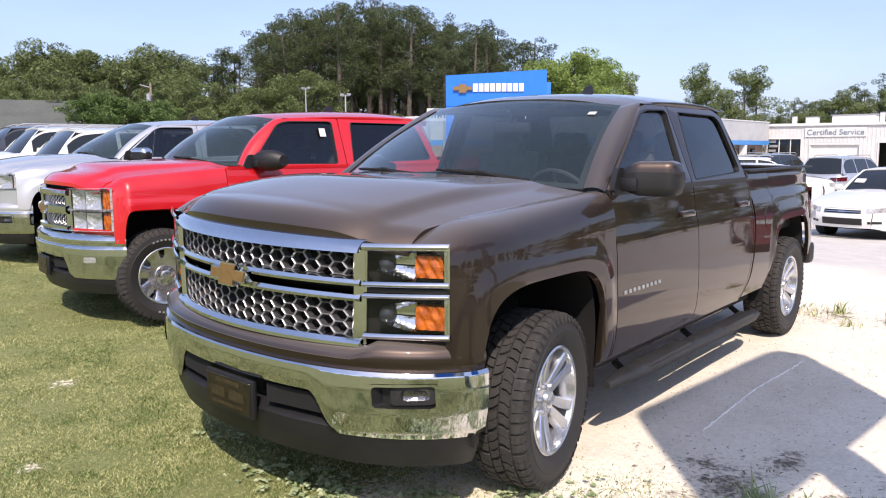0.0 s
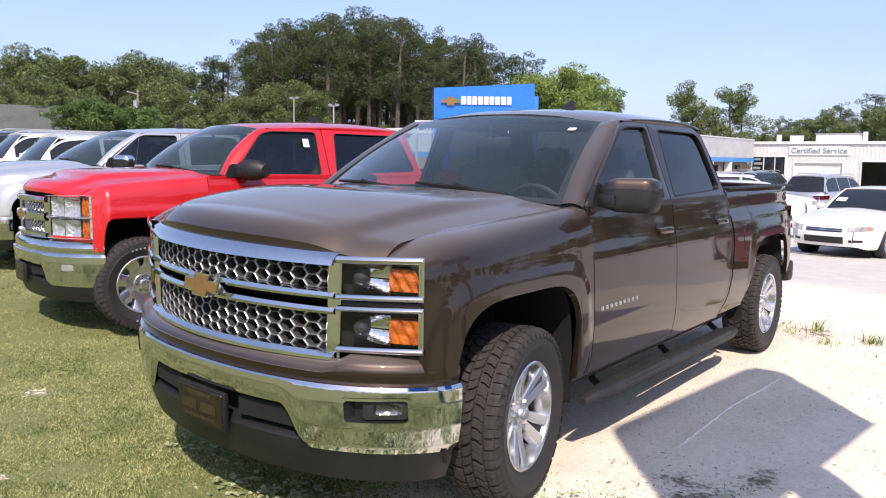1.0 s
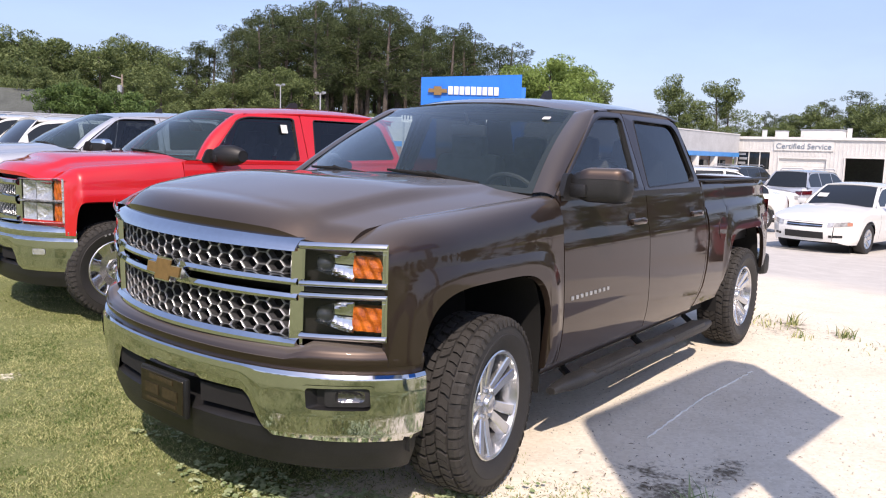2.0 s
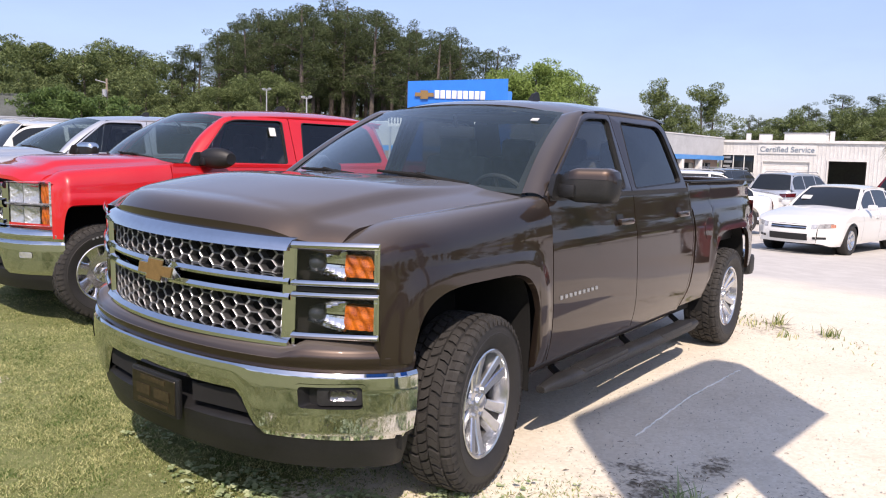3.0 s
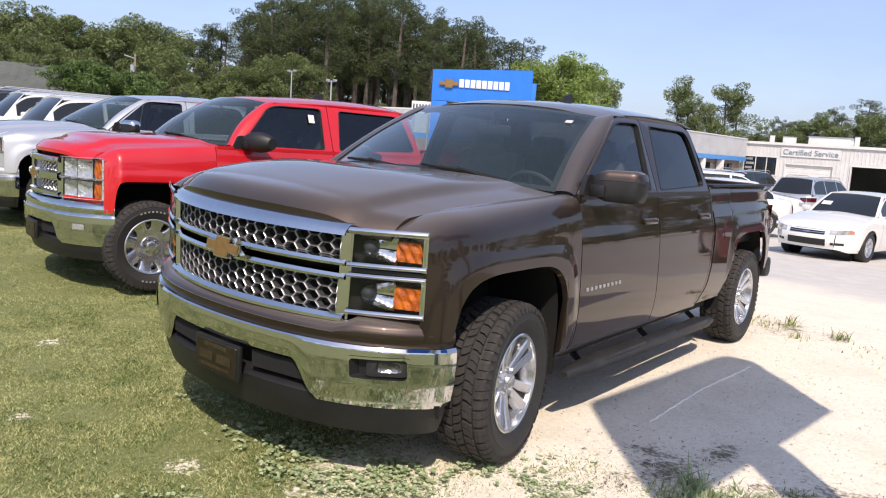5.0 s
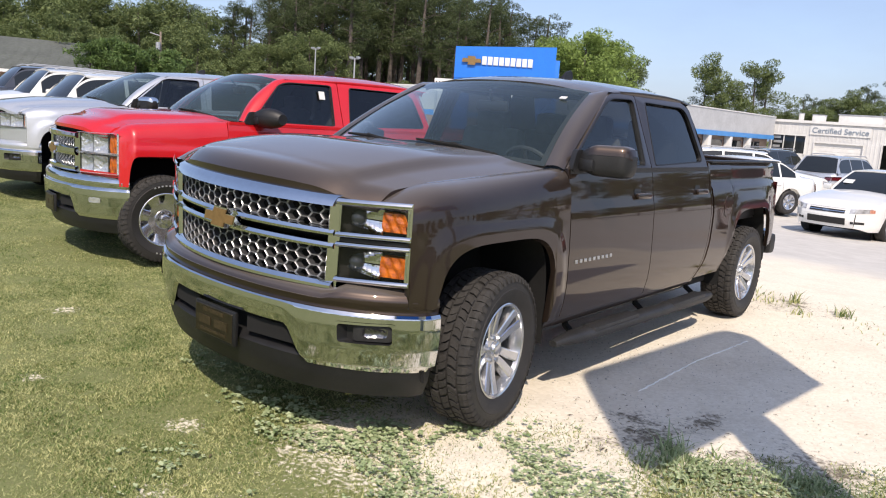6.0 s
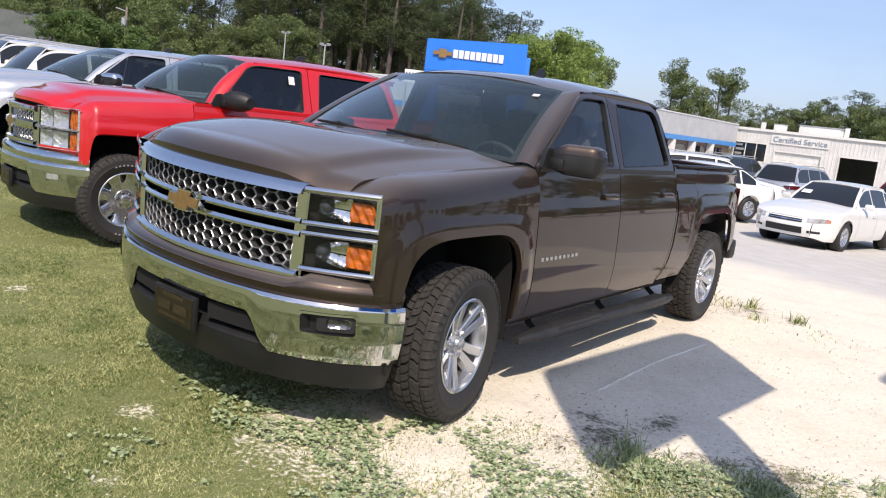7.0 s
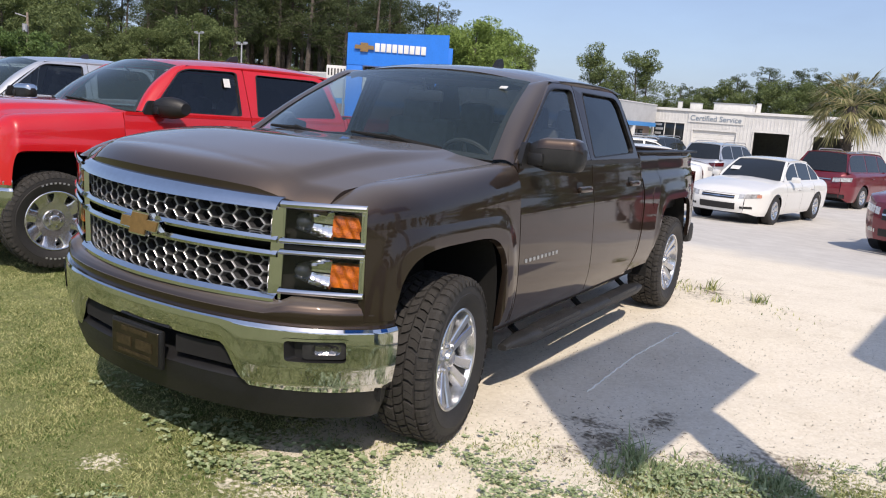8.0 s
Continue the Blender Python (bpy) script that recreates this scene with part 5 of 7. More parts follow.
# ---- cars: x to the left-hand side, y to the rear, front axle at y = 0 ----
def car(m, paint, label, spec, category="car", group=""):
    t = thing(spec["name"], m, label, category, group)
    W, wb, fo, ro = spec["width"] / 2, spec["wb"], spec["front"], spec["rear"]
    R = spec["wheel"]
    belt, roof = spec["belt"], spec["height"]
    ys = spec["line"]
    both = lambda name, bm, ma, lab="": [part(name, mirrored(bm), ma, t, lab), part(name, bm, ma, t, lab)]
    y0, y1 = -fo, wb + ro
    top = lambda y: lerp_at(y, [p[0] for p in ys], [p[1] for p in ys])

    def plan(y):
        f = sm(y0 - 0.02, y0 + 0.55, y) ** 0.5 if y < y0 + 0.55 else 1.0
        r = sm(y1 + 0.02, y1 - 0.45, y) ** 0.5 if y > y1 - 0.45 else 1.0
        return W * (0.60 + 0.40 * f) * (0.70 + 0.30 * r)

    def flank(y, z):
        return plan(y) * lerp_at(z, [0.18, 0.30, 0.50, 0.72, belt - 0.06, belt + 0.02], [0.90, 0.955, 0.985, 1.0, 0.965, 0.90])

    def low(y):
        z = 0.22 + 0.06 * sm(y0 + 0.3, y0, y) + 0.12 * sm(y1 - 0.3, y1, y)
        for yc in (0.0, wb):
            d = abs(y - yc) / (R + 0.07)
            if d < 1:
                z = max(z, R + (R + 0.06) * math.sqrt(1 - d * d) * 0.98)
        return z

    bm = bmnew()

    def side(u, v):
        y = y0 + (y1 - y0) * u
        zl, zh = low(y), min(belt, top(y) - 0.03)
        z = zl + (zh - zl) * min(1.0, v / 0.8)
        if v <= 0.8:
            return Vector((flank(y, z), y, z))
        k = (v - 0.8) / 0.2
        return Vector((flank(y, zh) * (1 - 0.14 * k), y, zh + (min(top(y), belt + 0.06) - zh) * math.sin(k * math.pi / 2)))
    grid(bm, side, 90, 16)
    both("body_side", bm, paint)
    bm = bmnew()

    def deck(u, v):
        y = y0 + (y1 - y0) * v
        s = 2 * u - 1
        zh = min(belt, top(y) - 0.03)
        zt = min(top(y), belt + 0.06)
        return Vector((s * flank(y, zh) * 0.86, y, zt + 0.055 * (1 - s * s) * sm(y0, y0 + 0.35, y) * sm(y1, y1 - 0.3, y) * (1 if y < spec["ws"][0] or y > spec["rw"][1] else 0)))
    grid(bm, deck, 16, 60)
    part("hood_and_deck", bm, paint, t)
    for yy, nm in ((y0, "front_end"), (y1, "rear_end")):
        bm = bmnew()
        sgn = -1 if yy == y0 else 1

        def end(u, v):
            s = 2 * u - 1
            z = low(yy) + (min(belt, top(yy) - 0.03) + 0.03 - low(yy)) * v
            return Vector((s * flank(yy, z), yy + sgn * (0.10 * (1 - s * s) + 0.05 * math.sin(math.pi * v)), z))
        grid(bm, end, 20, 8)
        part(nm, bm, paint, t)
    # cabin: windscreen, roof, rear window, sides
    (wa, wbk), (ra, rb) = spec["ws"], spec["rw"]
    bw, tw = W * 0.83, W * 0.64
    zb = belt + 0.055
    fs = lambda s, v: Vector((s * (bw + (tw - bw) * v), wa + 0.16 * s * s * (1 - v) + (wbk - wa) * v, zb - 0.01 + (roof - 0.045 - zb) * v + 0.03 * math.sin(math.pi * v) - 0.03 * s * s * v))
    rs = lambda s, v: Vector((s * (bw + (tw - bw) * v), rb - 0.10 * s * s * (1 - v) + (ra - rb) * v, zb - 0.01 + (roof - 0.05 - zb) * v + 0.03 * math.sin(math.pi * v) - 0.03 * s * s * v))
    for f, nm in ((fs, "windscreen"), (rs, "rear_window")):
        bm = bmnew()
        grid(bm, lambda u, v: f(2 * u - 1, v), 14, 8)
        part(nm, bm, CAR_GLASS, t)
        for s in (-1, 1):
            bm = bmnew()
            grid(bm, lambda u, v: f(s * (1.02 - 0.10 * u), v) + Vector((0, 0, 0.008)), 2, 8)
            part("pillar", bm, paint, t)
    bm = bmnew()
    grid(bm, lambda u, v: Vector(((2 * u - 1) * tw * 1.03, wbk + (ra - wbk) * v, roof - 0.045 + 0.05 * math.sin(math.pi * (0.12 + 0.76 * v)) - 0.045 * abs(2 * u - 1) ** 3)), 16, 16)
    lips(bm, (0, 0, -0.03))
    part("roof", bm, paint, t)
    gx = lambda z: bw * 1.03 + (tw * 1.03 - bw * 1.03) * (z - zb) / (roof - 0.09 - zb)
    H = roof - 0.060 - zb
    arch = [(wa + 0.10, zb - 0.01), ((wa + wbk) / 2 + 0.04, zb + 0.52 * H), (wbk + 0.02, zb + 0.90 * H), (wbk + 0.45, zb + H), (ra - 0.40, zb + 0.995 * H), (ra + 0.0, zb + 0.90 * H), ((ra + rb) / 2 + 0.03, zb + 0.50 * H), (rb - 0.02, zb - 0.01)]
    ay = np.linspace(arch[0][0], arch[-1][0], 161)
    az = np.interp(ay, [p[0] for p in arch], [p[1] for p in arch])
    az = np.convolve(np.pad(az, 10, mode="reflect", reflect_type="odd"), np.hanning(23)[1:-1] / np.hanning(23).sum(), mode="valid")
    crest = lambda y: float(np.interp(y, ay, az))
    bm = bmnew()
    grid(bm, lambda u, v: (lambda y: (lambda z: Vector((gx(z), y, z)))(zb - 0.03 + (crest(y) - zb + 0.03) * v))(ay[0] + (ay[-1] - ay[0]) * u), 60, 8)
    both("cabin_side", bm, paint)
    first, last = wa + 0.30, rb - 0.20
    edges = [first, *spec["posts"], last]
    for c0, c1 in zip(edges, edges[1:]):
        bm = bmnew()

        def pane(u, v):
            y = c0 + 0.035 + (c1 - c0 - 0.07) * u
            z = zb + 0.012 + max(0.012, crest(y) - 0.050 - zb) * v
            return Vector((gx(z) + 0.006, y, z))
        grid(bm, pane, 16, 6)
        lips(bm, (-0.02, 0, 0))
        both("side_window", bm, CAR_GLASS)
    # door lines, handles, mirrors
    for yy in spec["doors"]:
        bm = bmnew()
        grid(bm, lambda u, v: (lambda z: Vector((flank(yy, z) + 0.002, yy - 0.004 + 0.008 * u, z)))(0.30 + (belt - 0.30) * v), 1, 10)
        both("door_gap", bm, DARK)
    for yy in spec["handles"]:
        bm = bmnew()
        box(bm, (flank(yy, belt - 0.14) + 0.012, yy, belt - 0.14), (0.03, 0.17, 0.03), 0.01)
        both("door_handle", bm, paint)
    bm = bmnew()
    box(bm, (W * 1.04, wa + 0.42, belt + 0.09), (0.20, 0.10, 0.13), 0.04)
    both("door_mirror", bm, paint)
    bm = bmnew()
    box(bm, (0, wb / 2, 0.30), (W * 1.5, wb + fo, 0.2), 0.02)
    part("underbody", bm, DARK, t)
    for yc in (0.0, wb):
        bm = bmnew()
        sheet(bm, [(yc + (R + 0.075) * math.cos(a), R + (R + 0.075) * math.sin(a)) for a in (2 * math.pi * k / 24 for k in range(24))], lambda p: Vector((W * 0.72, p[0], p[1])), 2)
        both("arch_lining", bm, DARK)
    for x, y, a in ((W - 0.12, 0.0, 0), (W - 0.12, wb, 0)):
        for s in (1, -1):
            wheel(t, pose(s * x, y, R, 0, 0, 0 if s > 0 else 180), R, 0.22, R * 0.64, 7, False, style="round")
    
    def nose(x, z, out=0.012):
        fl = flank(y0, z)
        if abs(x) <= fl:
            v = (z - low(y0)) / (min(belt, top(y0) - 0.03) + 0.03 - low(y0))
            return y0 - 0.10 * (1 - (x / fl) ** 2) - 0.05 * math.sin(math.pi * min(1, max(0, v))) - out
        a, b = y0, y0 + 0.6
        for _ in range(24):
            c = (a + b) / 2
            if flank(c, z) < abs(x):
                a = c
            else:
                b = c
        return a - out

    def tail(x, z, out=0.012):
        fl = flank(y1, z)
        if abs(x) <= fl:
            v = (z - low(y1)) / (min(belt, top(y1) - 0.03) + 0.03 - low(y1))
            return y1 + 0.10 * (1 - (x / fl) ** 2) + 0.05 * math.sin(math.pi * min(1, max(0, v))) + out
        a, b = y1 - 0.6, y1
        for _ in range(24):
            c = (a + b) / 2
            if flank(c, z) < abs(x):
                b = c
            else:
                a = c
        return b + out
    spec["face"](t, W, nose, tail, both)
    return t


def quad_patch(f, n=6, m=4):
    bm = bmnew()
    grid(bm, f, n, m)
    lips(bm, (0, 0.03, 0))
    return bm


def on_nose(nose, x0, x1, z0, z1, out=0.012, n=10, m=3, skew=0.0):
    return quad_patch(lambda u, v: (lambda x, z: Vector((x, nose(x, z, out), z)))(x0 + (x1 - x0) * u, z0 + (z1 - z0) * v + skew * u), n, m)


def sedan_face(t, W, nose, tail, both):
    k = W / 0.925
    part("grille", on_nose(nose, -0.37 * k, 0.37 * k, 0.585, 0.655, 0.012, 16), BLACK, t)
    part("grille_strip", on_nose(nose, -0.37 * k, 0.37 * k, 0.613, 0.628, 0.020, 16, 1), CHROME, t)
    part("badge", on_nose(nose, -0.07, 0.07, 0.603, 0.640, 0.024, 3, 1), CHROME_SOFT, t)
    part("lower_intake", on_nose(nose, -0.40 * k, 0.40 * k, 0.345, 0.485, 0.012, 16), BLACK, t)
    both("fog_slot", on_nose(nose, 0.50 * k, 0.70 * k, 0.375, 0.425, 0.010, 8), GREY_PLASTIC)
    both("headlamp", on_nose(nose, 0.46 * k, 0.80 * k, 0.590, 0.685, 0.010, 14, 4, 0.035), LAMP_PALE, "clear headlamp lens")
    bm = bmnew()
    box(bm, (-0.46, 0.86, 1.190), (0.22, 0.004, 0.16), 0.0, Matrix.Rotation(radians(-59), 3, "X"))
    part("window_sticker", bm, WHITE_PLAIN, t, "pale price sheet on the windscreen")
    both("turn_signal", on_nose(nose, 0.765 * k, 0.83 * k, 0.630, 0.70, 0.013, 5, 3), LAMP_CORAL)
    both("tail_lamp", on_nose(tail, W * 0.55, W * 0.86, 0.70, 0.84), RED_LENS)


def suv_face(t, W, nose, tail, both):
    k = W / 0.925
    part("grille", on_nose(nose, -0.42 * k, 0.42 * k, 0.62, 0.80, 0.012, 16), BLACK, t)
    part("grille_strip", on_nose(nose, -0.42 * k, 0.42 * k, 0.695, 0.725, 0.022, 16, 1), CHROME, t)
    part("lower_intake", on_nose(nose, -0.46 * k, 0.46 * k, 0.35, 0.47, 0.012, 16), BLACK, t)
    both("fog_slot", on_nose(nose, 0.52 * k, 0.72 * k, 0.40, 0.46, 0.012, 8), CHROME_SOFT)
    both("headlamp", on_nose(nose, 0.48 * k, 0.84 * k, 0.70, 0.82, 0.012, 14, 4, 0.05), LAMP_PALE, "clear headlamp lens")
    both("tail_lamp", on_nose(tail, W * 0.50, W * 0.93, 0.84, 0.97, 0.014, 12, 3, 0.03), LAMP_PALE if W > 0.97 else RED_LENS)
    part("plate", on_nose(tail, -0.16, 0.16, 0.74, 0.88), GREY_PLASTIC, t)
    part("trim_strip", on_nose(tail, -0.45, 0.45, 0.90, 0.935, 0.016), CHROME_SOFT, t)
    part("rear_bumper", on_nose(tail, -W * 0.82, W * 0.82, 0.34, 0.46, 0.014, 18), BLACK, t)
    for s in (-1, 1):
        bm = bmnew()
        tube(bm, [(s * W * 0.60, 1.1, t["h"] - 0.02), (s * W * 0.61, 1.25, t["h"] + 0.035), (s * W * 0.60, 2.9, t["h"] + 0.03), (s * W * 0.58, 3.05, t["h"] - 0.03)], 0.016, 6)
        part("roof_rail", bm, GALV, t)


SEDAN = dict(name="sedan", width=1.85, wb=2.81, front=0.98, rear=1.10, wheel=0.33, belt=0.93, height=1.49, ws=(0.52, 1.30), rw=(2.62, 3.28),
             line=[(-0.98, 0.68), (-0.75, 0.76), (-0.2, 0.87), (0.55, 0.98), (3.2, 1.02), (3.85, 0.98), (3.91, 0.90)], posts=(1.66, 2.52), doors=(0.62, 1.66, 2.52), handles=(1.45, 2.35), face=sedan_face)
SUV = dict(name="suv", width=1.90, wb=2.85, front=0.92, rear=1.00, wheel=0.36, belt=1.06, height=1.70, ws=(0.50, 1.18), rw=(3.35, 3.78),
           line=[(-0.92, 0.86), (-0.7, 0.96), (0.0, 1.04), (0.5, 1.10), (3.7, 1.12), (3.85, 1.05)], posts=(1.64, 2.62), doors=(0.62, 1.64, 2.62), handles=(1.45, 2.40), face=suv_face)
ROW_SUV = dict(SUV, height=1.62, belt=1.03, ws=(0.46, 0.98), line=[(-0.92, 0.80), (-0.7, 0.91), (0.0, 1.0), (0.5, 1.07), (3.7, 1.09), (3.85, 1.02)])
BIG_SUV = dict(SUV, width=2.0, wb=3.02, rear=1.12, height=1.78, belt=1.10, rw=(3.70, 4.08), line=[(-0.92, 0.90), (-0.7, 1.0), (0.0, 1.08), (0.5, 1.14), (4.0, 1.16), (4.14, 1.08)])


def parked(x, y, rz):
    return pose(x, y, ground_z(x, y) - 0.006, 0, 0, rz)


def suv(m, paint, label, spec):
    spec = dict(spec)
    f = spec["face"]

    def face(t, *a):
        t["h"] = spec["height"]
        f(t, *a)
        del t["h"]
    spec["face"] = face
    return car(m, paint, label, spec, "suv", "cars on the lot")


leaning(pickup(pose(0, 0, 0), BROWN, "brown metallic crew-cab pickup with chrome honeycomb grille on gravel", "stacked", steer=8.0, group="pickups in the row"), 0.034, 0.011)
stretched(steep_screen(long_nosed(pickup(pose(-4.139, 0.909, ground_z(-4.13, 0.95) + 0.01, 0, 0, -11.5), RED, "bright red pickup with chrome bumper and stacked clear headlamps on grass", "block", steer=0.0, group="pickups in the row"), 0.20, RED), 0.16), 1.19)
steep_screen(pickup(pose(-7.61, 1.88, ground_z(-7.6, 2.0), 0, 0, -11) @ Matrix.Diagonal((1, 1, 0.957, 1)), SILVER, "silver crew-cab pickup with chrome mirrors parked on the lawn", "plain", group="pickups in the row"), 0.17)
suv(pose(-11.2, 2.74, ground_z(-11.0, 3.0), 0, 0, -11), WHITE, "white suv parked in the row beside the silver pickup", ROW_SUV)
suv(pose(-14.5, 3.62, ground_z(-14.3, 3.8), 0, 0, -11), WHITE, "white suv near the end of the parked row", ROW_SUV)
suv(pose(-17.9, 4.5, ground_z(-17.8, 4.8), 0, 0, -11), DARK_CAR, "dark grey suv at the far end of the row", ROW_SUV)
car(parked(-0.78, 16.1, -11.5), WHITE, "white four-door sedan with dark lower grille on the paving", SEDAN, group="cars on the lot")
car(parked(-5.15, 17.5, -30), WHITE, "white sedan parked aslant behind the pickup bed", SEDAN, group="cars on the lot")
suv(parked(-3.4, 30.4, 168), SILVER, "silver suv with tail lamps and roof rack facing away", SUV)
suv(parked(1.40, 28.1, 162), DEEP_RED, "deep red suv facing away from the lawn", BIG_SUV)
suv(parked(3.15, 12.45, -24), DEEP_RED, "deep red suv with black grille near the palm", BIG_SUV)
suv(parked(-6.35, 32.0, 168), DARK_CAR, "dark grey suv parked beside the silver suv", SUV)
suv(parked(-4.3, 24.6, 127), WHITE, "white suv turned away behind the white sedan", SUV)

# ---- buildings ----
def wall_box(bm, x0, y0, z0, x1, y1, z1):
    box(bm, ((x0 + x1) / 2, (y0 + y1) / 2, (z0 + z1) / 2), (abs(x1 - x0), abs(y1 - y0), abs(z1 - z0)))


def service_building():
    Y, Z0, ZR = 70.0, -1.45, 3.50
    t = thing("service_building", pose(0, 0, 0), "low white metal-clad service building with open bays", "building", kind="structure")
    holes = [(-18.6, -15.8, 0.55, 2.15), (-15.0, -11.2, Z0, 1.65), (-9.75, -6.85, Z0, 1.80), (-4.95, -2.2, Z0, 1.78), (1.0, 4.2, Z0, 1.8)]
    xs = sorted({-18.85, 16.0, *[h[0] for h in holes], *[h[1] for h in holes]})
    bm = bmnew()
    for a, b in zip(xs, xs[1:]):
        cut = [h for h in holes if h[0] <= a and b <= h[1]]
        if not cut:
            wall_box(bm, a, Y, Z0, b, Y + 0.25, ZR - 0.1)
        else:
            h = cut[0]
            wall_box(bm, a, Y, h[3], b, Y + 0.25, ZR - 0.1)
            if h[2] > Z0:
                wall_box(bm, a, Y, Z0, b, Y + 0.25, h[2])
    wall_box(bm, -18.85, Y + 0.25, Z0, -18.6, Y + 25, ZR - 0.1)
    wall_box(bm, 15.75, Y + 0.25, Z0, 16.0, Y + 25, ZR - 0.1)
    wall_box(bm, -18.6, Y + 24.8, Z0, 15.75, Y + 25, ZR - 0.1)
    part("wall", bm, METAL_WALL, t, smooth=False)
    bm = bmnew()
    x = -18.8
    while x < 15.9:
        cut = [h for h in holes if h[0] - 0.12 < x < h[1] + 0.12]
        if not cut:
            box(bm, (x, Y - 0.015, (Z0 + ZR) / 2), (0.09, 0.03, ZR - Z0 - 0.25))
        else:
            h = cut[0]
            box(bm, (x, Y - 0.015, (h[3] + ZR) / 2 + 0.05), (0.09, 0.03, ZR - h[3] - 0.35))
        x += 0.305
    part("cladding_ribs", bm, METAL_WALL, t, smooth=False, kind="stuff")
    bm = bmnew()
    wall_box(bm, -19.0, Y - 0.18, ZR - 0.22, 16.2, Y + 0.4, ZR)
    wall_box(bm, -19.0, Y + 0.4, ZR - 0.10, 16.2, Y + 25, ZR - 0.02)
    part("roof", bm, WHITE_PLAIN, t, smooth=False)
    bm = bmnew()
    for h in holes:
        for a in (h[0] - 0.10, h[1]):
            wall_box(bm, a, Y - 0.09, h[2], a + 0.10, Y - 0.02, h[3] + 0.1)
        wall_box(bm, h[0], Y - 0.09, h[3], h[1], Y - 0.02, h[3] + 0.10)
    part("opening_trim", bm, WHITE_PLAIN, t, smooth=False)
    bm = bmnew()
    for k in range(9):
        wall_box(bm, -15.0, Y + 0.1, Z0 + 0.345 * k, -11.2, Y + 0.16, Z0 + 0.345 * k + 0.335)
    part("sectional_door", bm, WHITE_PLAIN, t, "closed white sectional garage door", smooth=False)
    bm = bmnew()
    wall_box(bm, -18.6, Y + 0.1, 0.55, -15.8, Y + 0.14, 2.15)
    win = part("window", bm, CAR_GLASS, t, smooth=False)
    bm = bmnew()
    for x in (-17.65, -16.7):
        wall_box(bm, x, Y + 0.02, 0.55, x + 0.07, Y + 0.1, 2.15)
    wall_box(bm, -18.6, Y + 0.02, 0.55, -15.8, Y + 0.1, 0.63)
    part("window_bars", bm, WHITE_PLAIN, win, smooth=False)
    bm = bmnew()
    for k, (x, z, w) in enumerate(((-18.2, 1.85, 0.6), (-18.1, 1.45, 0.7), (-18.2, 1.05, 0.6))):
        wall_box(bm, x - w / 2, Y + 0.06, z, x + w / 2, Y + 0.09, z + 0.2)
    part("window_posters", bm, GALV, win, smooth=False)
    bm = bmnew()
    wall_box(bm, -15.5, Y - 0.11, 2.33, -10.7, Y - 0.032, 3.10)
    board = part("sign_board", bm, WHITE_PLAIN, t, smooth=False)
    cu = bpy.data.curves.new("sign_text", "FONT")
    cu.body, cu.size, cu.align_x, cu.align_y, cu.extrude = "Certified Service", 0.66, "CENTER", "CENTER", 0.02
    tx = new("sign_text", cu)
    tx.matrix_basis = pose(-13.1, Y - 0.135, 2.70, 90, 0, 0)
    cu.materials.append(mat("blue grey sign letters", (0.20, 0.25, 0.31), 0.5))
    tx.parent = board
    bm = bmnew()
    wall_box(bm, -18.5, Y + 8, Z0, 15.7, Y + 8.1, ZR - 0.2)
    wall_box(bm, -15.6, Y + 0.4, Z0, -15.5, Y + 8, ZR - 0.2)
    part("inner_wall", bm, ROOF_GREY, t, smooth=False)
    for x, y, sx, sy, sz in ((-18.5, 78, 0.4, 0.4, 0.85), (-16.4, 76, 1.0, 1.0, 0.70), (-13.5, 80, 3.7, 2.6, 0.95), (-11.4, 80.5, 0.4, 0.4, 1.15), (6.0, 80, 2.2, 2.0, 0.8)):
        u = thing("roof_unit", pose(x, y, ZR - 0.02), "pale metal ventilation unit standing on the flat roof", "roof unit", "roof units")
        bm = bmnew()
        box(bm, (0, 0, sz / 2), (sx, sy, sz), 0.04)
        part("casing", bm, WHITE_PLAIN, u)
        bm = bmnew()
        box(bm, (0, 0, sz + 0.03), (sx * 1.06, sy * 1.06, 0.07), 0.02)
        part("cap", bm, GALV, u)


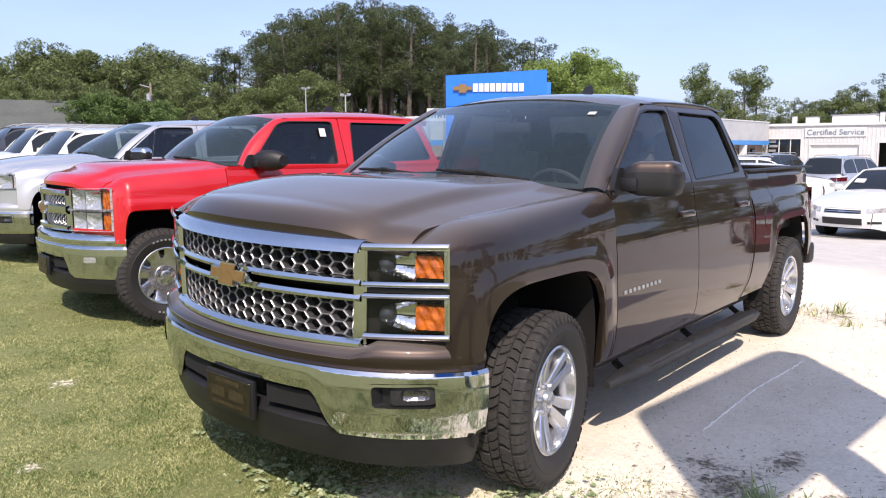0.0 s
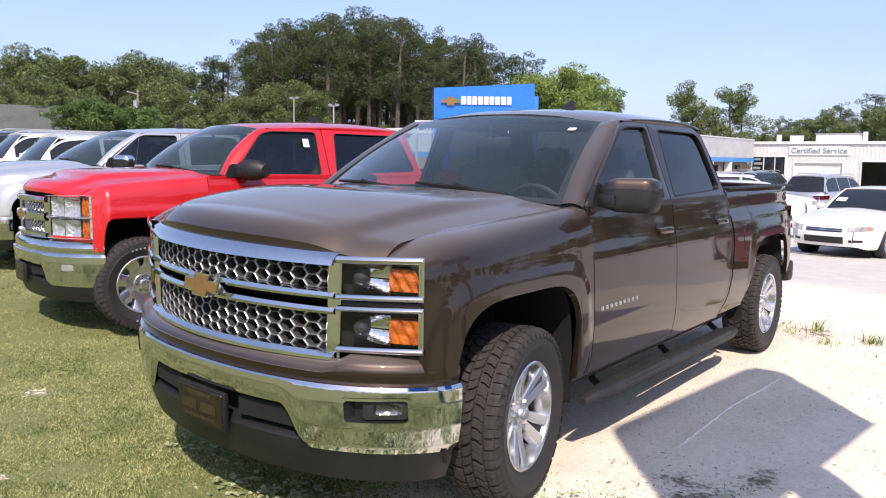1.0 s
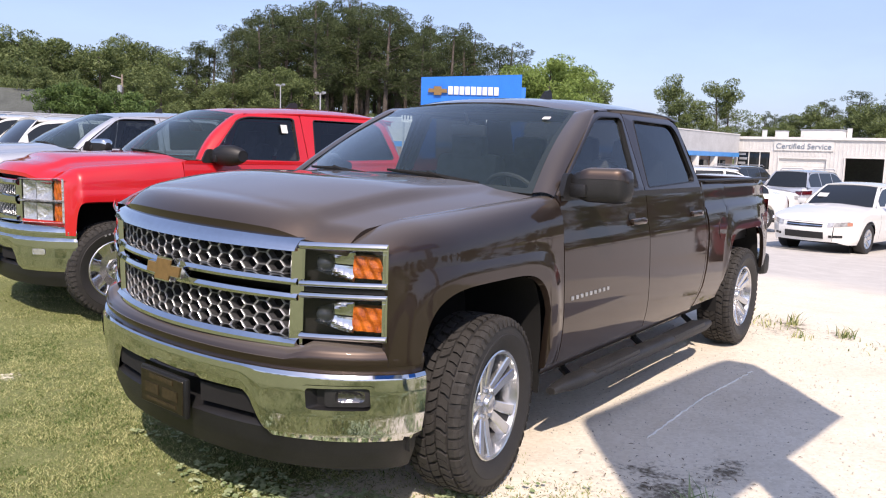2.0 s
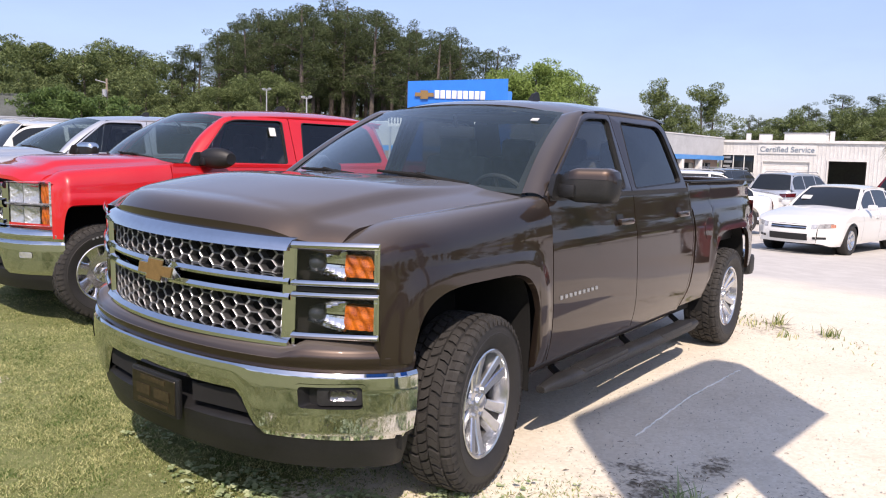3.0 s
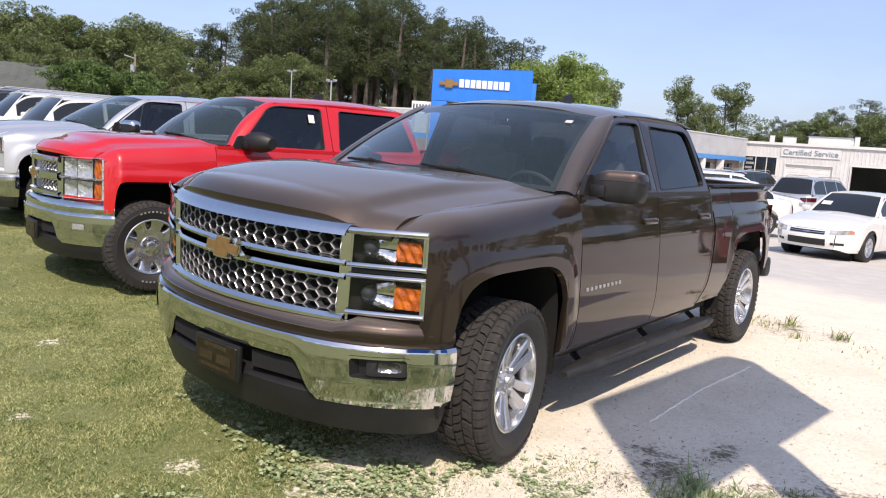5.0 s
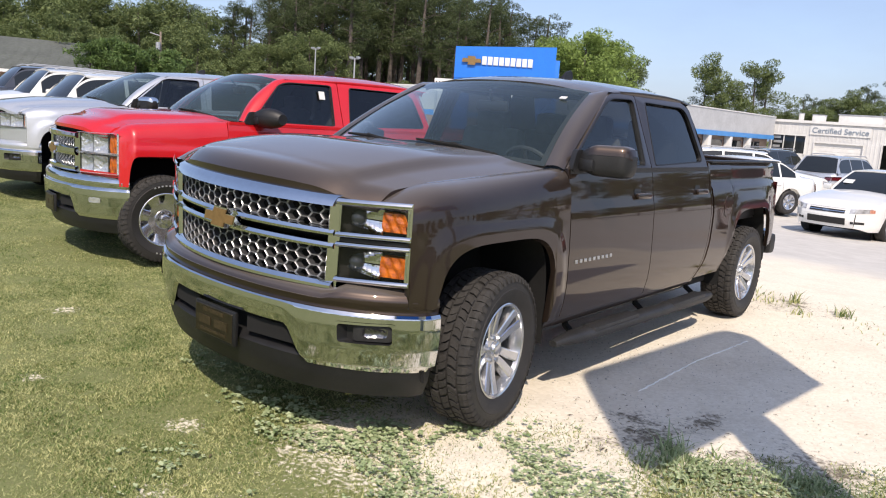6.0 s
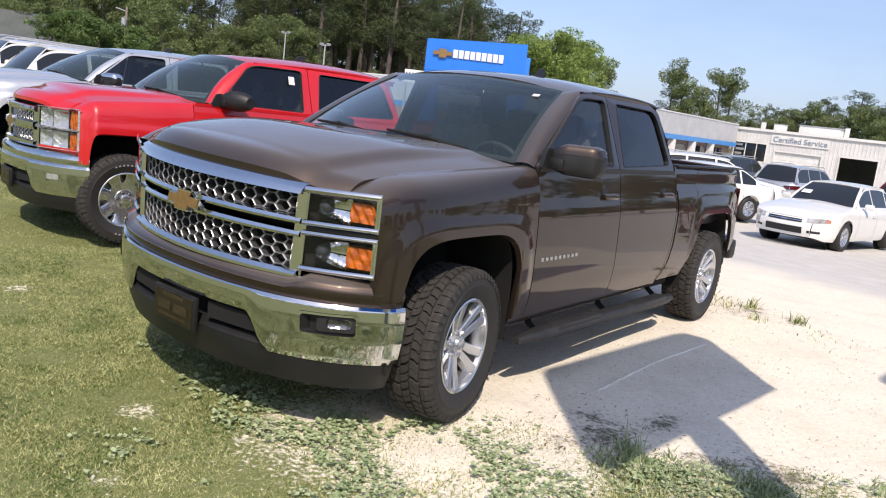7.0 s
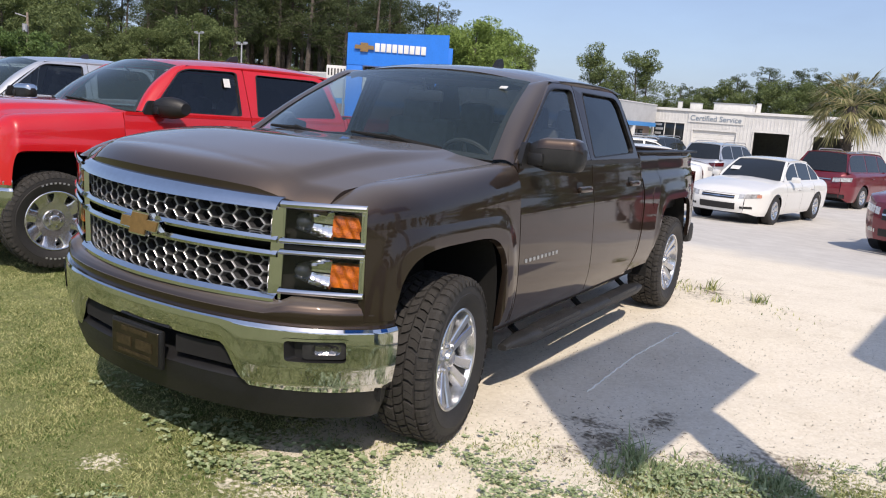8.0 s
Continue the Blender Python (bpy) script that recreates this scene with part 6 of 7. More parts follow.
def showroom():
    t = thing("showroom_building", pose(0, 0, 0), "white fascia showroom with a blue band along its wall", "building", kind="structure")
    a, b = Vector((-19.9, 38.5)), Vector((-18.9, 69.6))
    d = (b - a).normalized()
    n = Vector((d.y, -d.x))

    def run(bm, z0, z1, out, back):
        pts = [a + n * out, b + n * out, b - n * back, a - n * back]
        prism(bm, [(p.x, p.y) for p in pts], lambda p: Vector((p[0], p[1], z0)), lambda p: Vector((p[0], p[1], z1)))
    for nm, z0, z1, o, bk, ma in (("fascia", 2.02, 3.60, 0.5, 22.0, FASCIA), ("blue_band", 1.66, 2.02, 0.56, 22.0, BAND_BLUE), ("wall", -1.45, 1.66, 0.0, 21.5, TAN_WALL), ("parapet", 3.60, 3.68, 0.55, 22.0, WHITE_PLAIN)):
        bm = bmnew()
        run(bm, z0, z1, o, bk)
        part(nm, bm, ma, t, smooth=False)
    for k in range(7):
        bm = bmnew()
        c = a + d * (2.4 + 4.2 * k) + n * 0.05
        box(bm, (c.x, c.y, 0.05), (0.12, 3.0, 2.6), 0.0)
        part("window", bm, CAR_GLASS, t, smooth=False)
    for k in range(6):
        bm = bmnew()
        c = a + d * (4.5 + 4.2 * k) + n * 0.30
        box(bm, (c.x, c.y, 0.1), (0.5, 0.5, 3.1), 0.02)
        part("pier", bm, WHITE_PLAIN, t)
    # blue entrance portal
    p = thing("entrance_portal", Matrix.Translation((-23.34, 34.66, -0.55)) @ pose(0, 0, 0, 0, 0, 34.7), "tall blue entrance portal with raised white lettering", "portal", kind="structure")
    bm = bmnew()
    wdt, hgt = 5.95, 6.45
    box(bm, (-wdt / 2 + 0.45, 0, 2.25), (0.9, 1.1, 4.5), 0.03)
    part("leg", bm, BLUE, p)
    bm = bmnew()
    box(bm, (wdt / 2 - 0.60, 0.05, (hgt - 0.75) / 2), (1.2, 1.0, hgt - 0.75), 0.03)
    part("leg", bm, BLUE, p)
    bm = bmnew()
    prism(bm, [(-wdt / 2 + 0.0, 4.4), (wdt / 2 - 0.25, 4.4), (wdt / 2 - 0.25, hgt - 0.05), (-wdt / 2, hgt - 0.33)], lambda q: Vector((q[0], -0.58, q[1])), lambda q: Vector((q[0], 0.55, q[1])))
    part("header", bm, BLUE, p, smooth=False)
    bm = bmnew()
    for k in range(9):
        x = -1.30 + 0.325 * k
        box(bm, (x, -0.62, 5.42), (0.27, 0.10, 0.46), 0.02)
    part("lettering", bm, WHITE_PLAIN, p, "white raised lettering")
    bm = bmnew()
    cr = [(-0.55, -0.10), (-0.2, -0.10), (-0.23, -0.24), (0.2, -0.24), (0.23, -0.10), (0.55, -0.10), (0.52, 0.11), (0.22, 0.11), (0.19, 0.24), (-0.23, 0.24), (-0.2, 0.11), (-0.52, 0.11)]
    prism(bm, cr, lambda q: Vector((q[0] - 2.02, -0.60, q[1] + 5.38)), lambda q: Vector((q[0] - 2.02, -0.74, q[1] + 5.38)))
    part("emblem", bm, GOLD, p, "gold cross-shaped emblem")
    s = thing("white_sign_board", pose(-26.72, 33.2, -0.5, 0, 0, 34), "white sign board with dark lettering on two posts", "sign")
    bm = bmnew()
    box(bm, (0, 0, 3.92), (1.16, 0.16, 0.74), 0.03)
    part("board", bm, WHITE_PLAIN, s)
    for k in range(6):
        bm = bmnew()
        box(bm, (-0.45 + 0.18 * k, -0.09, 3.92), (0.08, 0.03, 0.40), 0.0)
        part("lettering", bm, GREY_PLASTIC, s, smooth=False)
    for x in (-0.45, 0.45):
        bm = bmnew()
        tube(bm, [(x, 0, -0.2), (x, 0, 3.6)], 0.07, 8)
        part("post", bm, GALV, s)


def far_house():
    """A long low brick building under a wide shingled roof."""
    t = thing("long_house", pose(-51.35, 25.1, -0.2, 0, 0, -24), "long low brick building with a wide grey-green shingled roof", "building", kind="structure")
    bm = bmnew()
    wall_box(bm, -11.6, -45, 0, 0, -0.6, 2.75)
    part("wall", bm, TAN_WALL, t, smooth=False)
    bm = bmnew()
    rise = lambda q: 2.86 + 2.45 * (1 - abs(q + 5.8) / 6.6)
    for x0, x1 in ((0.8, -5.8), (-5.8, -12.4)):
        n = 30
        for k in range(n):
            a0, a1 = x0 + (x1 - x0) * k / n, x0 + (x1 - x0) * (k + 1) / n
            lift = 0.010
            v = [bm.verts.new(p) for p in ((a0, -45.6, rise(a0) + (lift if x0 > 0 else 0)), (a0, 0.0, rise(a0) + (lift if x0 > 0 else 0)), (a1, 0.0, rise(a1) + (0 if x0 > 0 else lift)), (a1, -45.6, rise(a1) + (0 if x0 > 0 else lift)))]
            bm.faces.new(v)
    part("roof", bm, ROOF_GREY, t, "grey-green shingled roof", smooth=False)
    bm = bmnew()
    wall_box(bm, 0.76, -45.6, 2.66, 0.84, 0.0, 2.86)
    wall_box(bm, -0.02, -45.6, 2.66, 0.76, 0.0, 2.70)
    prism(bm, [(0.8, 2.80), (-5.8, 5.25), (-12.4, 2.80), (-12.4, 2.66), (0.8, 2.66)], lambda q: Vector((q[0], -0.10, q[1])), lambda q: Vector((q[0], -0.02, q[1])))
    part("eaves_board", bm, WHITE_PLAIN, t, smooth=False)
    for k in range(9):
        bm = bmnew()
        y = -3.4 - 4.6 * k
        wall_box(bm, 0.01, y - 0.55, 1.0, 0.05, y + 0.55, 2.2)
        w = part("window", bm, CAR_GLASS, t, smooth=False)
        bm = bmnew()
        for y0, y1, z0, z1 in ((y - 0.65, y - 0.55, 0.9, 2.3), (y + 0.55, y + 0.65, 0.9, 2.3), (y - 0.55, y + 0.55, 0.9, 1.0), (y - 0.55, y + 0.55, 2.2, 2.3), (y - 0.55, y + 0.55, 1.57, 1.63)):
            wall_box(bm, 0.0, y0, z0, 0.08, y1, z1)
        part("window_frame", bm, WHITE_PLAIN, w, smooth=False)


def pole(x, y, h, label, lamp):
    z = ground_z(x, y)
    t = thing("utility_pole" if lamp == "wood" else "lamp_post", pose(x, y, z), label, "pole", "poles along the road")
    bm = bmnew()
    tube(bm, [(0, 0, 0), (0, 0, h)], [0.11, 0.07] if lamp == "wood" else [0.09, 0.05], 10)
    part("shaft", bm, WOOD_POLE if lamp == "wood" else GALV, t)
    bm = bmnew()
    if lamp == "wood":
        tube(bm, [(0.1, -0.25, h - 1.25), (0.1, -0.25, h - 0.75)], 0.16, 10)
        part("transformer", bm, GALV, t)
        bm = bmnew()
        tube(bm, [(0.0, 0, h - 0.3), (-0.7, -0.4, h - 0.1)], 0.04, 6)
        part("bracket", bm, GALV, t)
    else:
        tube(bm, [(-0.4, 0, h - 0.1), (0.4, 0, h - 0.1)], 0.03, 6)
        part("cross_arm", bm, GALV, t)
        for s in (-1, 1):
            bm = bmnew()
            box(bm, (s * 0.36, 0, h + 0.0), (0.26, 0.24, 0.16), 0.04)
            part("lamp_head", bm, GALV, t)


def shadow_sign(dx=0.0, dy=0.0):
    """The sign on its post whose shadow lies on the gravel."""
    k = 3.0
    sx, sy = SUN_WAY.x / SUN_WAY.z, SUN_WAY.y / SUN_WAY.z
    px, py = 1.83 + dx + k * sx, 1.17 + dy + k * sy
    t = thing("post_sign", pose(px, py, -0.006, 0, 0, -6.0), "tall white sign panel on one steel post beside the lot", "sign")
    bm = bmnew()
    box(bm, (0, 0, k / 2), (0.14, 0.30, k), 0.02)
    part("post", bm, GALV, t)
    for nm, ma, hx, ins in (("panel", WHITE_PLAIN, 0.06, 0.0), ("panel_face", BLUE, 0.07, 0.10)):
        bm = bmnew()
        o = rounded([(-1.05 + ins, k + 0.01 + ins), (-1.05 + ins, k + 1.39 - ins), (1.05 - ins, k + 1.39 - ins), (1.05 - ins, k + 0.01 + ins)], [0.03, 0.12, 0.34, 0.03], 8)
        prism(bm, o, lambda p: Vector((-hx, p[0], p[1])), lambda p: Vector((hx, p[0], p[1])))
        part(nm, bm, ma, t)


service_building()
showroom()
far_house()
pole(-48.55, 27.95, 6.2, "weathered wooden utility pole with a grey transformer", "wood")
pole(-49.55, 43.25, 7.15, "grey steel lamp post with two heads before the pines", "steel")
pole(-40.15, 38.85, 5.8, "grey steel lamp post behind the parked row", "steel")
shadow_sign()
shadow_sign(1.62, 2.09)

# ---- trees and plants ----
def leaf_cloud(rng, centres, radii, per, size, flat=0.6):
    """Loose leaves in clumps: one mesh of small three- and four-sided blades."""
    vs, fs = [], []
    for c, r in zip(centres, radii):
        n = max(6, int(per * (r ** 1.6)))
        d = rng.normal(size=(n, 3))
        d /= np.linalg.norm(d, axis=1)[:, None] + 1e-9
        p = np.array(c) + d * (r * rng.uniform(0.35, 1.0, (n, 1)) ** 0.5) * np.array([1, 1, flat])
        a = rng.normal(size=(n, 3)) * size
        b = rng.normal(size=(n, 3)) * size
        b[:, 2] *= 0.6
        i0 = len(vs)
        vs.extend(np.stack([p - a * 0.5, p + b * 0.5, p + a * 0.6 + b * 0.1], 1).reshape(-1, 3).tolist())
        fs.extend([(i0 + 3 * k, i0 + 3 * k + 1, i0 + 3 * k + 2) for k in range(n)])
    return vs, fs


def tree(kind, seed, height, label, leaf):
    rng = np.random.default_rng(seed)
    t = thing(kind, pose(0, 0, 0), label, "shrub" if kind == "shrub" else "tree", "trees behind the lot")
    bm = bmnew()
    lean = rng.normal(size=2) * 0.02 * height
    stem = [(lean[0] * k * k + 0.05 * math.sin(5 * k), lean[1] * k * k, height * k * 0.97) for k in np.linspace(0, 1, 8)]
    tube(bm, stem, [0.020 * height * (1 - 0.85 * k) + 0.02 for k in np.linspace(0, 1, 8)], 8)
    cs, rs = [], []
    pine = kind == "pine_tree"
    lo = 0.50 if pine else 0.06 if kind == "shrub" else 0.18
    limbs = 34 if pine else 22
    for k in range(limbs):
        f = lo + (1 - lo) * (k + rng.uniform(0, 1)) / limbs
        i = min(6, int(f * 7))
        base = Vector(stem[i]).lerp(Vector(stem[i + 1]), f * 7 - i)
        prof = (0.155 * math.sin(math.pi * (0.16 + 0.76 * (f - lo) / (1 - lo))) ** 0.6 if pine else 0.34 * math.sin(math.pi * (0.12 + 0.80 * (f - lo) / (1 - lo))) ** 0.7)
        ln_ = float(height * prof * rng.uniform(0.55, 1.1))
        a = rng.uniform(0, 2 * math.pi)
        tip = base + Vector((math.cos(a) * ln_, math.sin(a) * ln_, ln_ * float(rng.uniform(0.05, 0.5))))
        mid = base.lerp(tip, 0.5) + Vector((0, 0, 0.08 * ln_))
        tube(bm, [base, mid, tip], [0.006 * height * (1.1 - f), 0.004 * height * (1.1 - f), 0.01], 5)
        for q in (0.45, 0.72, 1.0) if not pine else (0.55, 1.0):
            cs.append(tuple(base.lerp(tip, q) + Vector(rng.normal(size=3) * 0.02 * height)))
            rs.append(height * (0.042 if pine else 0.090) * rng.uniform(0.7, 1.25))
    part("trunk", bm, BARK, t)
    vs, fs = leaf_cloud(rng, cs, rs, 270 if pine else 260, 0.125 if pine else 0.165, 0.62)
    me = bpy.data.meshes.new("crown")
    me.from_pydata(vs, [], fs)
    me.materials.append(leaf)
    ob = new("crown", me)
    ob.parent = t
    return t


def grove():
    rng = np.random.default_rng(7)
    pines = [tree("pine_tree", 20 + k, 18.0, "tall dark green pine with a bare lower trunk", PINE) for k in range(4)]
    oaks = [tree("broadleaf_tree", 40 + k, 11.0, "rounded green broadleaf tree behind the lot", OAK) for k in range(3)]
    fresh = [tree("broadleaf_tree", 60 + k, 10.0, "fresh light green broadleaf tree beside the pines", BRIGHT_LEAF) for k in range(2)]
    shrubs = [tree("shrub", 80 + k, 6.0, "spreading mid green shrub beside the long building", SHRUB_LEAF) for k in range(2)]
    used = set()

    full = {}

    def put(kinds, x, y, top, wide):
        o = kinds[int(rng.integers(len(kinds)))]
        k = top / max(v.co.z for v in o.children[1].data.vertices) if o not in full else top / full[o]
        full.setdefault(o, top / k)
        w = k * (wide or float(rng.uniform(0.90, 1.15) if o in pines else rng.uniform(0.95, 1.2)))
        m = pose(x, y, ground_z(x, y) - 0.1, 0, 0, float(rng.uniform(0, 360))) @ Matrix.Diagonal((w, w, k, 1))
        if o not in used:
            used.add(o)
            o.matrix_basis = m
        else:
            c = copy_thing(o, m)
            c.matrix_basis = m
    E, EZ = Vector((2.8, -3.0)), 1.5
    # the skyline: bearing (degrees left of +y) and the height angle of the tree tops there
    SKY = ([-40, 2.4, 6.2, 7.3, 9.3, 11.4, 13.5, 15.3, 15.9, 16.3, 17.3, 18.6, 19.3, 20.4, 21.5, 21.9, 25.6, 26.4, 27.6, 29.2, 30.9, 32.4, 33.9, 34.4, 35.2, 36.8, 38.0, 39.7, 42.0, 44.5, 46.0, 48.4, 50.8, 52.6, 53.2, 54.5, 55.5, 56.5, 59.0, 60.7, 61.9, 63.5, 65.9, 67.8, 76, 100],
           [4.6, 4.4, 4.1, 4.7, 4.4, 3.85, 3.5, 2.9, 2.7, 3.6, 4.96, 4.93, 4.58, 5.07, 4.3, 3.0, 3.2, 5.5, 6.1, 6.5, 6.4, 7.7, 6.9, 8.0, 9.0, 8.9, 8.75, 9.4, 10.1, 10.2, 9.9, 9.8, 8.95, 7.8, 7.0, 6.75, 5.97, 6.4, 6.66, 5.8, 6.2, 6.86, 6.3, 5.6, 6.0, 6.0])

    def spread(b0, b1, n, d0, d1, kinds, lo, hi, wide=0.0):
        """n trees between two bearings; each reaches lo..hi of the skyline's height angle."""
        side = 0.45 if kinds in (pines, oaks) and n > 3 else 0.0
        for k in range(n):
            bd = b0 + (b1 - b0) * (k + 0.5 + float(rng.uniform(-0.35, 0.35))) / n
            b, d = radians(bd), float(rng.uniform(d0, d1))
            x, y = E.x - math.sin(b) * d, E.y + math.cos(b) * d
            top = EZ + d * math.tan(radians(min(lerp_at(bd - side, *SKY), lerp_at(bd, *SKY), lerp_at(bd + side, *SKY)) * float(rng.uniform(lo, hi)))) - ground_z(x, y) + 0.1
            put(kinds, x, y, top, wide)
    spread(34.3, 52.4, 19, 84, 96, pines, 0.90, 1.01)
    spread(34.3, 52.0, 16, 97, 108, pines, 0.86, 1.01)
    spread(34.5, 52.0, 18, 106, 114, pines, 0.62, 0.86)
    spread(31.6, 33.4, 2, 92, 98, pines, 0.97, 1.0)
    spread(52.8, 55.2, 4, 84, 92, pines, 0.90, 1.0)
    spread(33, 48, 12, 78, 86, oaks, 0.16, 0.28)
    spread(47, 57, 9, 76, 84, oaks, 0.36, 0.56)
    spread(55.6, 70, 14, 80, 96, oaks, 0.90, 1.0)
    spread(56, 74, 12, 98, 112, pines, 0.88, 1.0)
    spread(56, 76, 14, 68, 78, oaks, 0.55, 0.78)
    spread(57.8, 64.0, 5, 55, 57, shrubs, 0.44, 0.56)
    spread(33, 62, 22, 114, 126, oaks, 0.45, 0.62)
    spread(27.3, 31.2, 4, 74, 80, fresh, 0.90, 1.0)
    spread(25.9, 27.2, 2, 84, 88, oaks, 0.92, 1.0)
    spread(20.3, 20.5, 1, 108, 110, oaks, 1.0, 1.0, 0.92)
    spread(20.7, 21.3, 1, 112, 114, pines, 0.9, 0.9, 1.0)
    spread(17.7, 18.0, 1, 108, 112, oaks, 1.0, 1.0, 0.98)
    spread(17.0, 17.4, 1, 112, 114, pines, 0.9, 0.9, 1.0)
    spread(-8, 16, 34, 126, 148, pines, 0.76, 1.04)
    spread(-8, 16, 24, 118, 128, oaks, 0.66, 0.88)
    spread(74, 100, 14, 80, 110, oaks, 0.9, 1.2)
    spread(-40, -8, 16, 120, 150, pines, 0.9, 1.1)
    # Unseen trees on the other sides, added as a dark band for reflections.
    E, EZ = Vector((2.8, -3.0)), 0.0
    SKY = ([100, 360], [7.5, 7.5])
    spread(110, 235, 18, 70, 110, oaks, 0.9, 1.2)
    spread(235, 345, 22, 48, 75, oaks, 0.6, 0.9)
    spread(228, 350, 32, 40, 56, oaks, 0.45, 0.7)


def palm(x, y, h):
    rng = np.random.default_rng(3)
    t = thing("palm_tree", pose(x, y, ground_z(x, y)), "sabal palm with drooping tan and green fan fronds", "tree")
    bm = bmnew()
    tube(bm, [(0, 0, 0), (0.05, 0, h * 0.5), (0.02, 0.05, h)], [0.26, 0.20, 0.22], 12)
    for k in range(40):
        a, z = 2.4 * k, h * (0.35 + 0.65 * k / 40)
        p = Vector((0.21 * math.cos(a), 0.21 * math.sin(a), z))
        tube(bm, [p, p * 1.0 + Vector((0.12 * math.cos(a), 0.12 * math.sin(a), 0.16))], [0.06, 0.03], 4)
    part("trunk", bm, BARK, t)
    for k in range(34):
        bm = bmnew()
        a = 2.4 * k + rng.uniform(-0.2, 0.2)
        up = 1.1 - 2.1 * k / 34
        d = Vector((math.cos(a), math.sin(a), 0))
        o = Vector((0.1 * d.x, 0.1 * d.y, h + 0.1))
        ln_ = 1.25
        tip = o + d * ln_ * math.cos(up) + Vector((0, 0, ln_ * math.sin(up)))
        tube(bm, [o, o.lerp(tip, 0.5) + Vector((0, 0, 0.08)), tip], 0.018, 4)
        side = d.cross(Vector((0, 0, 1)))
        fwd = (tip - o).normalized()
        for j in range(26):
            w = (j / 25 - 0.5) * 2.6
            q = (fwd * math.cos(w) + side * math.sin(w)).normalized()
            l2 = float(1.25 * (1 - 0.25 * abs(w) / 1.3) * rng.uniform(0.85, 1.1))
            e = tip + q * l2 + Vector((0, 0, -0.55 * l2 * rng.uniform(0.5, 1.2)))
            m_ = tip.lerp(e, 0.5) + Vector((0, 0, 0.12))
            s2 = q.cross(Vector((0, 0, 1))).normalized() * 0.035
            v = [bm.verts.new(p) for p in (tip, m_ - s2, e, m_ + s2)]
            bm.faces.new(v)
        part("frond", bm, PALM_LEAF, t)


grove()
palm(-0.42, 41.0, 3.9)


def scatter(name, label, material, pts, lo, hi, width, lean, seed):
    """Blades standing on the ground at the given points: one mesh."""
    rng = np.random.default_rng(seed)
    n = len(pts)
    a = rng.uniform(0, 2 * np.pi, n)
    h = rng.uniform(lo, hi, n)
    dx = np.stack([np.cos(a), np.sin(a), np.zeros(n)], 1) * width * rng.uniform(0.6, 1.4, (n, 1))
    bend = np.stack([rng.normal(size=n), rng.normal(size=n), np.zeros(n)], 1) * lean * h[:, None]
    p = np.array(pts)
    up = np.stack([np.zeros(n), np.zeros(n), h], 1)
    me = bpy.data.meshes.new(name)
    if name == "grass":
        v = np.stack([p - dx, p + dx, p + bend + up], 1).reshape(-1, 3)
        f = [(3 * k, 3 * k + 1, 3 * k + 2) for k in range(n)]
    else:
        v = np.stack([p - dx, p + dx, p + dx * 0.7 + bend * 0.35 + up * 0.6, p - dx * 0.7 + bend * 0.35 + up * 0.6, p + bend + up], 1).reshape(-1, 3)
        f = []
        for k in range(n):
            i = 5 * k
            f += [(i, i + 1, i + 2, i + 3), (i + 3, i + 2, i + 4)]
    me.from_pydata(v.tolist(), [], f)
    me.materials.append(material)
    return tagged(new(name, me), label, "grass", kind="stuff")


